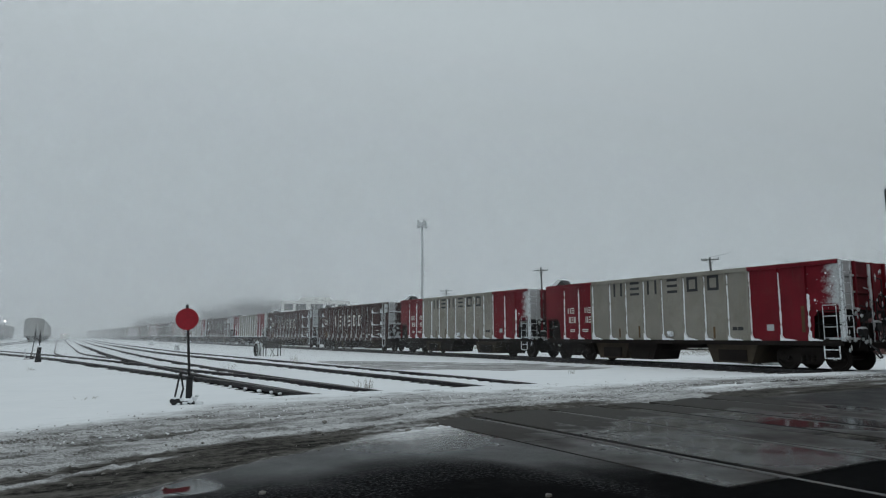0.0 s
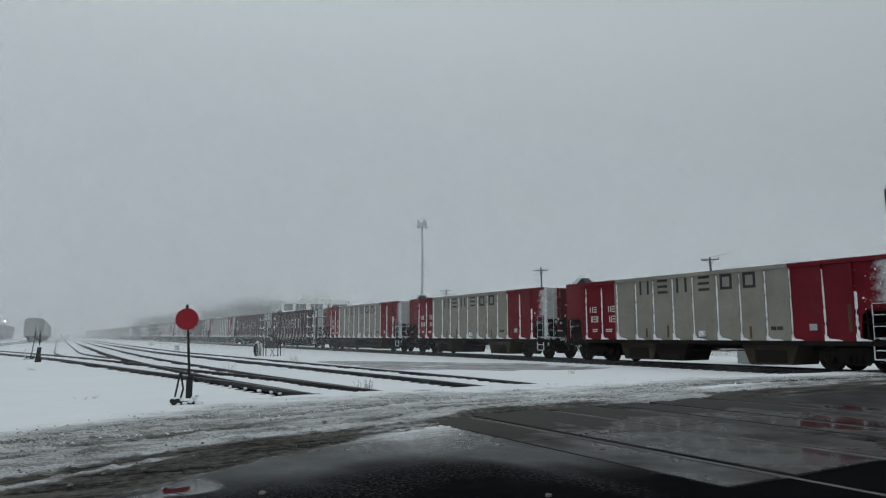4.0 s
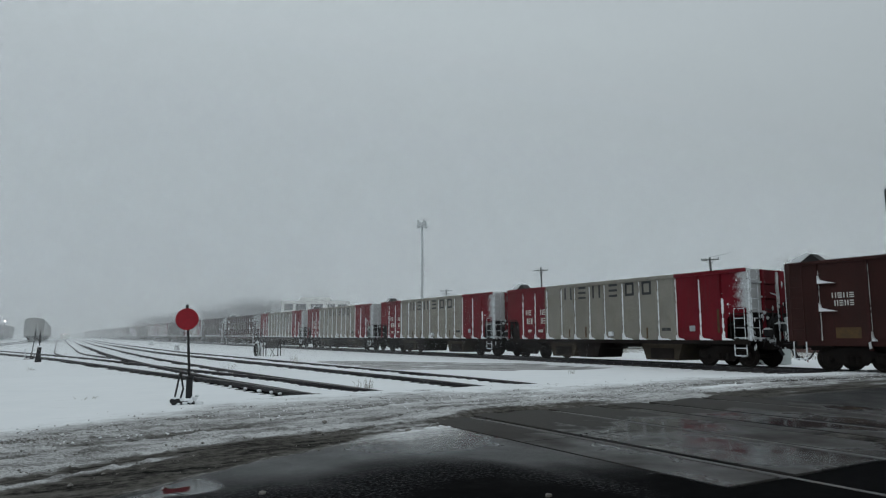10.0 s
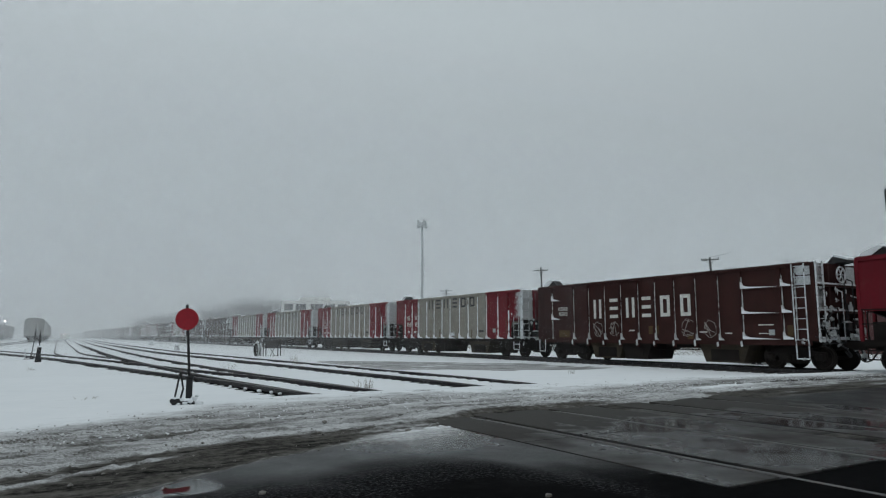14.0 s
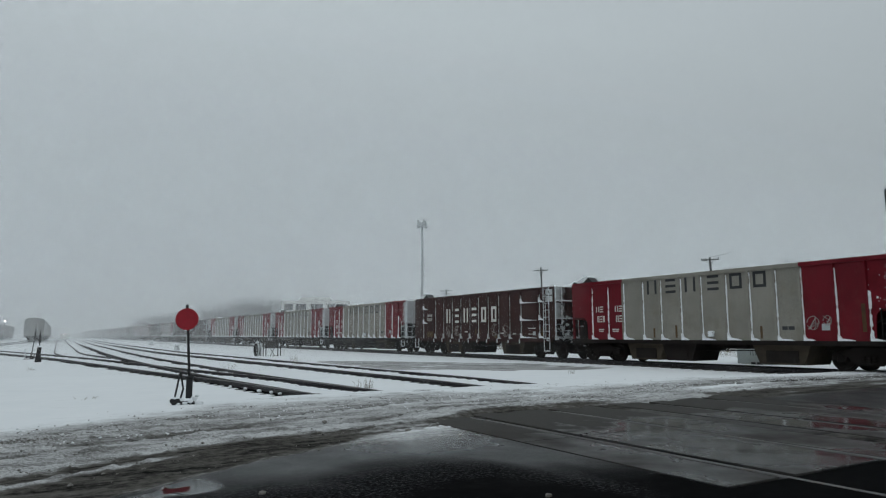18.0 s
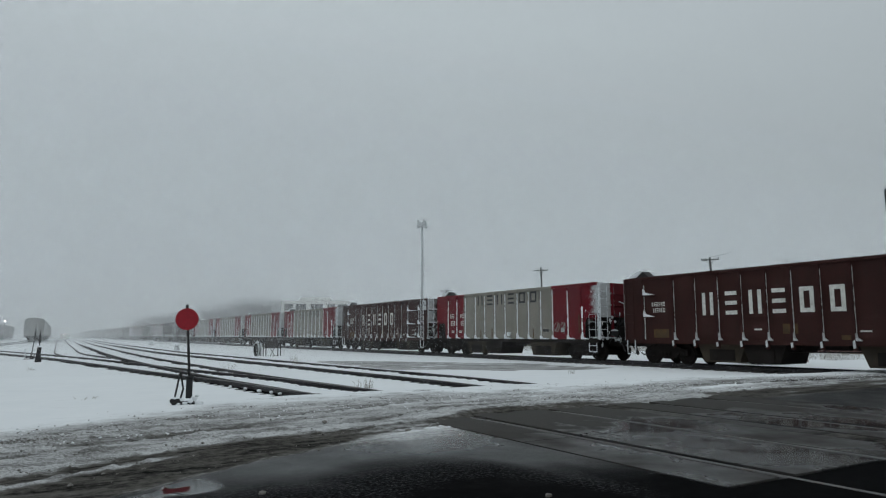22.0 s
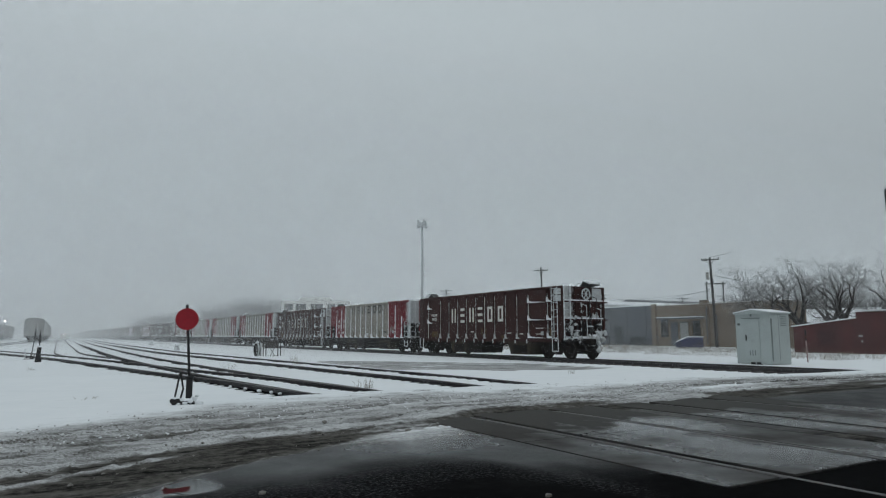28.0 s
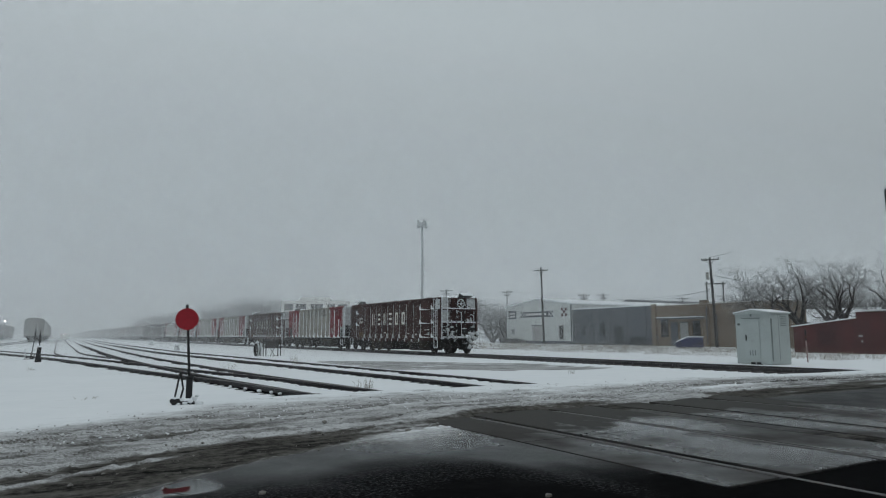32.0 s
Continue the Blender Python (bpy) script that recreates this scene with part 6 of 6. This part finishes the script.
def red_block():
    root = tagged(new("brick_building"), "low red brick building with sloping snow-edged parapet", "building")
    X = 52.0
    bm = bmesh.new()
    prism(bm, [(-60, -0.4), (31.9, -0.4), (31.9, 1.80), (27.0, 2.38), (27.0, 2.84), (-60, 2.9)], "x", X, X + 4.2)
    part("wall", bm, REDBRICK, root)
    bm = bmesh.new()
    prism(bm, [(32.0, 1.80), (27.0, 2.384), (27.0, 2.46), (32.05, 1.88)], "x", X - 0.08, X + 4.1)
    part("parapet_snow", bm, SNOW, root, "line of snow on the parapet")
    part("parapet_snow", built((X - 0.08, X + 4.1, -60, 26.98, 2.905, 2.98)), SNOW, root)
    part("wall_sign", wall_panel(X, 26.6, 26.9, 1.0, 1.15, 0.03), OLDCAR, root)
    part("wall_sign", wall_panel(X, 26.6, 26.75, 0.6, 0.75, 0.03), OLDCAR, root)
    for k in range(5):
        part("pilaster", wall_panel(X, 24.5 - k * 5, 25.0 - k * 5, -0.3, 2.8, 0.10), REDBRICK, root)
    # A flat panel in a darker red than the wall.
    part("boarded_window", wall_panel(X, 28.6, 30.0, 0.3, 1.5, 0.03), DARKRED, root, "darker red panel on the brick wall")


def snow_roofed_house():
    root = tagged(new("small_house"), "small house with broad snow-covered roof behind trees", "house")
    part("wall", built((80.6, 86.4, 41.0, 50.5, -0.3, 2.6)), CONCRETE, root)
    bm = bmesh.new()
    prism(bm, [(80.0, 2.3), (83.5, 4.2), (87.0, 2.3), (87.0, 2.5), (83.5, 4.4), (80.0, 2.5)], "y", 40.5, 51.0)
    part("roof", bm, SNOW, root, "gabled roof under snow")
    part("chimney", built((84.2, 84.8, 47.6, 48.2, 3.2, 5.8)), CONCRETE, root)
    part("chimney", built((83.2, 83.7, 46.0, 46.5, 4.0, 5.4)), CONCRETE, root)


white_shed()
grey_block()
tan_shop()
red_block()
snow_roofed_house()


def back_shed():
    root = tagged(new("warehouse"), "long low metal shed roof far behind in mist", "building")
    bm = bmesh.new()
    prism(bm, [(92.0, -0.4), (110.0, -0.4), (110.0, 6.5), (101.0, 8.7), (92.0, 7.6)], "x", 106, 165)
    part("wall", bm, SLATE, root)


back_shed()


def dumpster():
    root = tagged(new("dumpster"), "dark blue dumpster with snow on its lid", "dumpster")
    root.matrix_world = pose(59.1, 47.8, -0.22, 0, 0, -50)
    bm = bmesh.new()
    prism(bm, [(-1.35, 0.08), (1.35, 0.08), (1.35, 1.14), (-0.25, 1.14), (-1.35, 0.62)], "y", -0.7, 0.7)
    part("bin", bm, BLUEBIN, root)
    bm = bmesh.new()
    prism(bm, [(1.38, 1.144), (-0.25, 1.144), (-0.25, 1.24), (1.38, 1.22)], "y", -0.74, 0.74)
    prism(bm, [(-0.26, 1.10), (-1.38, 0.62), (-1.38, 0.70), (-0.26, 1.22)], "y", -0.74, 0.74)
    part("lid_snow", bm, SNOW, root, "snow lying on the lid")
    for x in (-1.0, 1.0):
        part("fork_pocket", built((x - 0.1, x + 0.1, -0.8, -0.7, 0.4, 0.6)), BLACK, root)
        part("skid", built((x - 0.08, x + 0.08, -0.65, 0.65, -0.02, 0.085)), BLACK, root)


dumpster()


def pallet_stack():
    root = tagged(new("pallet_stack"), "dark stack of low crates beside the warehouse", "crates")
    for k in range(6):
        part("crate", built((68.6, 69.6, 89.3 + k * 1.02, 90.25 + k * 1.02, -0.2, 0.35 + 0.12 * (k % 3))), TIE, root)


pallet_stack()


def office_block():
    root = tagged(new("office_building"), "pale three-storey concrete building faint in mist", "building")
    root.matrix_world = pose(53.8, 146.6, -0.3, 0, 0, -20) @ Matrix.Scale(0.68, 4)
    W2, D2 = 11.3, 14.0
    part("wall", built((-W2 + 0.3, W2 - 0.3, 0.6, D2, 0, 13.4)), SLATE, root)
    part("roof_block", built((-5.3, 5.0, 2.5, 9.0, 13.42, 15.0)), CONCRETE, root)
    part("roof", built((-W2, W2, 0, D2, 13.405, 13.7)), CONCRETE, root)
    for z in (0.0, 3.6, 6.6, 9.6, 12.6):
        part("floor_band", built((-W2, W2, 0.0, 0.596, z, z + 0.8)), CONCRETE, root)
        part("side_band", built((-W2, -W2 + 0.296, 0.6, D2, z, z + 0.8)), CONCRETE, root)
    for k, x in enumerate((-11.3, -7.6, -3.2, 2.4, 6.4, 10.6)):
        part("column", built((x, x + (0.9 if k not in (2, 3) else 1.5), -0.12, -0.004, 0, 13.4)), CONCRETE, root)
    for x in (-9.4, -5.4, -0.4, 4.6, 8.6):
        for z in (4.5, 7.5, 10.5):
            win = part("window", built((x - 1.5, x + 1.5, 0.30, 0.40, z, z + 2.0)), DARKGLASS, root)
            part("mullion", built((x - 0.06, x + 0.06, 0.24, 0.296, z, z + 2.0)), CONCRETE, win)


office_block()


# ---- the parked cars and the waiting engine ----
def covered_hopper(x, y, turn, label):
    root = tagged(new("covered_hopper"), label, "hopper car", group="parked cars on the siding")
    root.matrix_world = pose(x, y, -0.05, 0, 0, turn)
    bm = bmesh.new()
    out = [(-1.50, 1.1), (1.50, 1.1), (1.52, 1.6), (1.51, 3.75), (1.30, 4.05), (0.7, 4.2), (-0.7, 4.2), (-1.30, 4.05), (-1.51, 3.75), (-1.52, 1.6)]
    prism(bm, out, "y", 0.6, 15.2)
    part("body", bm, OLDCAR, root)
    part("sill", built((-1.45, 1.45, 0, 15.8, 0.8, 1.09)), UNDER, root)
    for y0 in (2.2, 13.4):
        for o in (-0.9, 0.9):
            bm = bmesh.new()
            for s in (-1, 1):
                lathe(bm, ((s * 0.68, 0.1), (s * 0.7, 0.45), (s * 0.82, 0.42), (s * 0.82, 0.05)), (0, y0 + o, 0.42), 14)
            tube(bm, (-0.7, y0 + o, 0.42), (0.7, y0 + o, 0.42), 0.08)
            part("wheelset", bm, WHEEL, root)
        part("truck_frame", built((-1.02, 1.02, y0 - 1.2, y0 + 1.2, 0.35, 0.75)), UNDER, root)
    for k in range(3):
        bm = bmesh.new()
        prism(bm, [(4.3 + k * 2.6, 1.0), (6.3 + k * 2.6, 1.0), (5.6 + k * 2.6, 0.3), (5.0 + k * 2.6, 0.3)], "x", -0.9, 0.9)
        part("discharge_chute", bm, UNDER, root)
    end_ladder(root, -1.35, 0.5, 0.9, 3.9, mat=GALV)
    part("roof_walk", built((-0.4, 0.4, 0.4, 15.4, 4.21, 4.29)), SNOW, root)
    return root


for k in range(6):
    y = 136 + 16.6 * k
    covered_hopper(-1.0 + 0.012 * (y - 136) + 0.00006 * (y - 136) ** 2, y, -1.6 - 0.3 * k, "pale covered hopper car parked on a snowy siding")
for k in range(7):
    y = 150 + 16.6 * k
    covered_hopper(-11.0 + 0.018 * (y - 150) , y, -1.2, "grey covered hopper car parked on a far siding")


def far_engine():
    root = tagged(new("locomotive"), "distant locomotive with lit headlight in mist", "locomotive")
    root.matrix_world = pose(8.4, 320, -2.4, 0, 0, -3)
    bm = bmesh.new()
    box(bm, -1.5, 1.5, 0, 18, 1.0, 2.6, 0.1)
    box(bm, -1.45, 1.45, 1.6, 4.2, 2.6, 4.2, 0.15)
    box(bm, -0.9, 0.9, 4.2, 17, 2.6, 3.9, 0.1)
    part("body", bm, OLDCAR, root)
    bm = bmesh.new()
    lathe(bm, ((-0.06, 0.10), (-0.03, 0.16), (0.05, 0.16)), (0, 1.55, 3.9), 14, "y")
    part("headlight", bm, glow_material("lit_headlight", (1.0, 0.93, 0.82), 230.0), root)
    part("underframe", built((-1.2, 1.2, 0.5, 17.5, 0.2, 1.0)), UNDER, root)


def far_lamp():
    root = tagged(new("yard_lamp"), "lit yard lamp on a tall pole in mist", "lamp")
    root.matrix_world = pose(-8.0, 205, -0.3)
    part("pole", tubes(0.1, ((0, 0, 0), (0, 0, 5.0)), sides=8), GALV, root)
    bm = bmesh.new()
    lathe(bm, ((4.9, 0.08), (5.05, 0.2), (5.15, 0.12)), (0, -0.2, 0), 12, "z")
    part("lamp_head", bm, glow_material("lit_lamp", (1.0, 0.9, 0.75), 14.0), root)


far_engine()
far_lamp()


# ---- bare trees ----
def grow(bm_limb, bm_twig, p, d, length, r, depth, rnd):
    """One branch and what forks from it: limbs rise and spread, twigs bend over."""
    q, dd, rr = p, d, r
    bias = Vector((0, 0, 0.05 if depth > 2 else -0.07))
    segs = 3 if depth else 2
    for i in range(segs):
        dd = (dd + Vector((rnd.uniform(-1, 1), rnd.uniform(-1, 1), rnd.uniform(-0.8, 0.8))) * (0.24 if depth > 2 else 0.34) + bias).normalized()
        e = q + dd * (length / segs)
        r_end = rr * 0.86
        tube(bm_limb if depth > 2 else bm_twig, q, e, rr, r_end, 7 if depth > 3 else 4 if depth > 1 else 3, cap=False)
        q, rr = e, r_end
        if depth > 0 and i < segs - 1 and rnd.random() < 0.84:
            side = dd.orthogonal().normalized()
            side.rotate(Matrix.Rotation(rnd.uniform(0, 6.28), 3, dd))
            nd = (dd * rnd.uniform(0.3, 0.8) + side * rnd.uniform(0.6, 1.0) + Vector((0, 0, 0.10))).normalized()
            grow(bm_limb, bm_twig, q, nd, length * rnd.uniform(0.55, 0.8), max(0.005, rr * 0.50), depth - 1, rnd)
    if depth > 0:
        for k in range(2):
            side = dd.orthogonal().normalized()
            side.rotate(Matrix.Rotation(rnd.uniform(0, 6.28), 3, dd))
            nd = (dd * rnd.uniform(0.7, 1.0) + side * rnd.uniform(0.3, 0.8)).normalized()
            grow(bm_limb, bm_twig, q, nd, length * rnd.uniform(0.62, 0.84), max(0.005, rr * 0.66), depth - 1, rnd)


def bare_tree(x, y, z, height, seed, depth, label, trunk_r=0.26, lean=(0, 0), group="", crown=None):
    rnd = random.Random(seed)
    limb, twig, tr = bmesh.new(), bmesh.new(), bmesh.new()
    knee = Vector((lean[0] * 0.3, lean[1] * 0.3, 1)).normalized() * height * 0.13
    top = knee + Vector((lean[0], lean[1], 1)).normalized() * height * 0.13
    tube(tr, (0, 0, -0.3), (0, 0, 0.35), trunk_r * 1.45, trunk_r * 1.1, 10, False)
    tube(tr, (0, 0, 0.35), knee, trunk_r * 1.1, trunk_r * 0.95, 10, False)
    tube(tr, knee, top, trunk_r * 0.95, trunk_r * 0.82, 10, False)
    for k in range(4):
        a = k * 1.6 + rnd.uniform(-0.4, 0.4)
        out = rnd.uniform(0.5, 1.15)
        nd = Vector((math.cos(a) * out + lean[0], math.sin(a) * out + lean[1], 1.0)).normalized()
        grow(limb, twig, top if k % 2 else knee.lerp(top, 0.75), nd, height * 0.25, trunk_r * 0.58, depth, rnd)
    shrink = height / max(v.co.z for v in twig.verts)
    for v in itertools.chain(limb.verts, twig.verts, tr.verts):
        v.co *= shrink
    root = tagged(new("bare_tree"), label, "tree", group=group)
    root.matrix_world = pose(x, y, z)
    part("trunk", tr, BARK, root)
    part("limb", limb, BARK, root)
    part("crown", twig, crown or TWIG, root, "fine bare frosted twigs" if crown is None else "")
    return root


STREET_TREES = "street trees behind the brick building"
bare_tree(55.6, 35.6, -0.2, 8.1, 11, 5, "bare wide-limbed winter tree with frosted twigs", 0.20, (-0.35, 0.22), STREET_TREES)
t2 = bare_tree(58.4, 35.0, -0.2, 9.1, 23, 5, "large bare winter tree with spreading dark limbs", 0.34, (-0.10, 0.08), STREET_TREES)
t3 = bare_tree(58.6, 30.9, -0.2, 8.7, 37, 5, "bare winter tree with dense frosted crown", 0.32, (-0.30, 0.2), STREET_TREES)
copy_thing(t2, pose(61.5, 27.6, -0.2, 0, 0, 130))
copy_thing(t3, pose(67.0, 37.5, -0.2, 0, 0, 210))
copy_thing(t2, pose(90.0, 54.0, -0.2, 0, 0, 300))


def far_trees():
    """Woods in the mist behind the yard, each tree its own."""
    a = bare_tree(82.0, 125.0, -0.3, 12.5, 51, 4, "misty bare tree behind the train", 0.3, group="trees in the mist", crown=BARK)
    b = bare_tree(76.0, 250.0, -0.3, 13.0, 57, 4, "faint bare tree in the mist", 0.34, group="trees in the mist", crown=BARK)
    rnd = random.Random(9)
    for k in range(72):
        turn = rnd.uniform(6.5, 17.5)
        az, dist = radians(turn), rnd.uniform(190, 235) + 13 * max(0.0, 15.0 - turn)
        size = 0.80 + 0.035 * (turn - 6.5) + rnd.uniform(-0.14, 0.14)
        copy_thing(rnd.choice((a, b)), pose(dist * math.sin(az), dist * math.cos(az), -0.3, 0, 0, rnd.uniform(0, 360)) @ Matrix.Scale(size, 4))
    for k in range(10):
        az = radians(rnd.uniform(35.0, 37.6))
        dist = rnd.uniform(120, 150)
        copy_thing(rnd.choice((a, b)), pose(dist * math.sin(az), dist * math.cos(az), -3.5, 0, 0, rnd.uniform(0, 360)))
    for turn, dist, size in ((32.6, 150, 0.92), (33.4, 156, 0.86)):
        copy_thing(b, pose(dist * math.sin(radians(turn)), dist * math.cos(radians(turn)), -0.3, 0, 0, 50 * turn) @ Matrix.Scale(size, 4))
    for k in range(46):
        az = radians(rnd.uniform(49, 64.5))
        dist = rnd.uniform(92, 125)
        copy_thing(rnd.choice((a, b)), pose(dist * math.sin(az), dist * math.cos(az), -0.3, 0, 0, rnd.uniform(0, 360)) @ Matrix.Scale(rnd.uniform(0.46, 0.66), 4))


far_trees()


# ---- dry grass, slush lumps and stones ----
def straw_field():
    rnd = np.random.RandomState(5)
    verts, faces = [], []
    patches = [(rnd.uniform(37, 66), rnd.uniform(14, 100), 1.0) for _ in range(5200)]
    for cx, cy, s in patches:
        if rnd.rand() > 0.35 + 0.65 * (lumps(np.array(cx), np.array(cy), 0.3) > 0.45):
            continue
        for _ in range(9):
            x, y, h = cx + rnd.normal(0, 0.3), cy + rnd.normal(0, 0.3), 0.06 + 0.34 * rnd.rand() ** 2
            a, w = rnd.uniform(0, 6.28), 0.009
            i = len(verts)
            dx, dy = math.cos(a) * w, math.sin(a) * w
            lx, ly = rnd.normal(0, 0.12), rnd.normal(0, 0.12)
            verts += [(x - dx, y - dy, -0.24), (x + dx, y + dy, -0.24), (x + lx, y + ly, -0.22 + h)]
            faces.append((i, i + 1, i + 2))
    me = bpy.data.meshes.new("dry_grass")
    me.from_pydata(verts, [], faces)
    me.materials.append(STRAW)
    tagged(new("dry_grass", me), "tufts of dry straw-coloured grass through snow", "grass", kind="stuff")


straw_field()


def weed(x, y, h, n, seed):
    rnd = random.Random(seed)
    bm = bmesh.new()
    for _ in range(n):
        a, b = rnd.uniform(-0.22, 0.22), rnd.uniform(-0.12, 0.12)
        p = Vector((a, b, -0.05))
        q = p + Vector((rnd.uniform(-.08, .08), rnd.uniform(-.05, .05), h * rnd.uniform(0.5, 1)))
        tube(bm, p, q, 0.006, 0.003, 3, False)
        tube(bm, q, q + Vector((rnd.uniform(-.05, .05), 0, rnd.uniform(-0.04, 0.06))), 0.004, 0.002, 3, False)
    ob = new("dry_weed", mesh_of("dry_weed", bm, STRAW))
    ob.matrix_world = pose(x, y, -0.17)
    tagged(ob, "clump of dry weed stalks poking through snow", "weed", group="dry weeds by the rails")


for i, (x, y, h, n) in enumerate(((6.6, 14.6, 0.30, 22), (9.2, 27.0, 0.4, 14), (11.0, 33.0, 0.35, 12), (6.2, 26.0, 0.25, 12), (-0.2, 28.5, 0.2, 10), (0.9, 15.3, 0.12, 7), (16.0, 18.0, 0.22, 6))):
    weed(x, y, h, n, i)


def snow_lump(x, y, z, r, seed):
    bm = bmesh.new()
    rough_lump(bm, 0, 0, 0, r, seed)
    ob = new("snow_lump", mesh_of("snow_lump", bm, SNOW, True))
    ob.matrix_world = pose(x, y, z)
    tagged(ob, "white snow lump on a rail tie end", "snow lump", group="snow lumps by the rails")


for i, (x, y, r) in enumerate(((3.99, 16.6, 0.06), (4.13, 15.75, 0.07), (4.24, 15.0, 0.075), (4.33, 14.4, 0.07), (4.40, 14.0, 0.065), (5.72, 13.75, 0.075), (5.98, 13.5, 0.06), (5.40, 15.9, 0.07), (4.9, 15.6, 0.05))):
    snow_lump(x, y, -0.10, r * 0.8, 90 + i)


def slush_crumbs():
    """Loose lumps thrown up beside the wheel tracks."""
    rnd = np.random.RandomState(14)
    corner = np.array(((1, 0, 0), (-1, 0, 0), (0, 1, 0), (0, -1, 0), (0, 0, 1), (0, 0, -1)), float)
    sides = np.array(((0, 2, 4), (2, 1, 4), (1, 3, 4), (3, 0, 4), (2, 0, 5), (1, 2, 5), (3, 1, 5), (0, 3, 5)))
    count = 8000
    x = rnd.uniform(-1.2, 24.0, count)
    along = np.interp(x, (-1.2, 0.8, 3.0, 5.5, 9.0, 16.0, 24.0), (7.3, 8.0, 8.6, 9.4, 9.9, 10.1, 10.1))
    y = along + rnd.normal(0, 1, count) * np.interp(x, (0, 5, 12), (1.25, 1.0, 0.8))
    keep = (y > 5.6) & (y < 12.6) & ((x < 4.3) | (y > 8.5)) & (lumps(x * 0.6, y, 1.6, 3) > 0.40)
    x, y = x[keep], y[keep]
    r = 0.004 + 0.017 * rnd.rand(len(x)) ** 4
    z = base_height(x, y) + 0.014 + 0.25 * r
    clean = (rnd.rand(len(x)) < 0.5) & (y > np.interp(x, (-1.2, 0.8, 3.0, 5.5), (7.4, 8.0, 8.7, 9.2)))
    for name, pick, mat, label in (("slush_crumbs", ~clean, ROCK, "dark dirty slush crumbs along the wheel tracks"), ("snow_crumbs", clean, SNOW, "white snow crumbs along the wheel tracks")):
        k = int(pick.sum())
        size = r[pick][:, None, None] * np.array((1.0, 1.0, 0.7)) * rnd.uniform(0.6, 1.3, (k, 6, 1))
        verts = corner[None] * size + np.stack([x[pick], y[pick], z[pick]], -1)[:, None, :]
        faces = sides[None] + 6 * np.arange(k)[:, None, None]
        me = bpy.data.meshes.new(name)
        me.from_pydata(verts.reshape(-1, 3).tolist(), [], faces.reshape(-1, 3).tolist())
        me.materials.append(mat)
        tagged(new(name, me), label, "slush" if name[1] == "l" else "snow", kind="stuff")


slush_crumbs()


def stone(x, y, r, seed):
    bm = bmesh.new()
    rough_lump(bm, 0, 0, r * 0.3, r, seed)
    ob = new("stone", mesh_of("stone", bm, ROCK))
    ob.matrix_world = pose(x, y, 0.0)
    tagged(ob, "dark stone lying on the wet road", "stone", group="stones on the road")


for i, (x, y, r) in enumerate(((3.75, 7.05, 0.045), (1.42, 4.85, 0.03), (3.1, 3.75, 0.03), (2.9, 3.6, 0.02), (3.2, 8.3, 0.04), (5.4, 4.9, 0.02), (2.4, 6.35, 0.02))):
    stone(x, y, r, 140 + i)


# ---- what moves ----
def motions():
    for k, car in enumerate(cars):
        rows = []
        for i in range(65):
            t = i / 2
            y = FRONTS[k] + rolled(t) - HALF
            rows.append((t, pose(TRAIN_X, y, RAIL_TOP)))
        walk(car, rows)
        if k < 7:
            for w in wheels[k]:
                y, z = w.location.y, 0.42
                walk(w, [(t, pose(0, y, z, -math.degrees(rolled(t) / 0.42))) for t in [i * 0.1333333 for i in range(241)]])


motions()
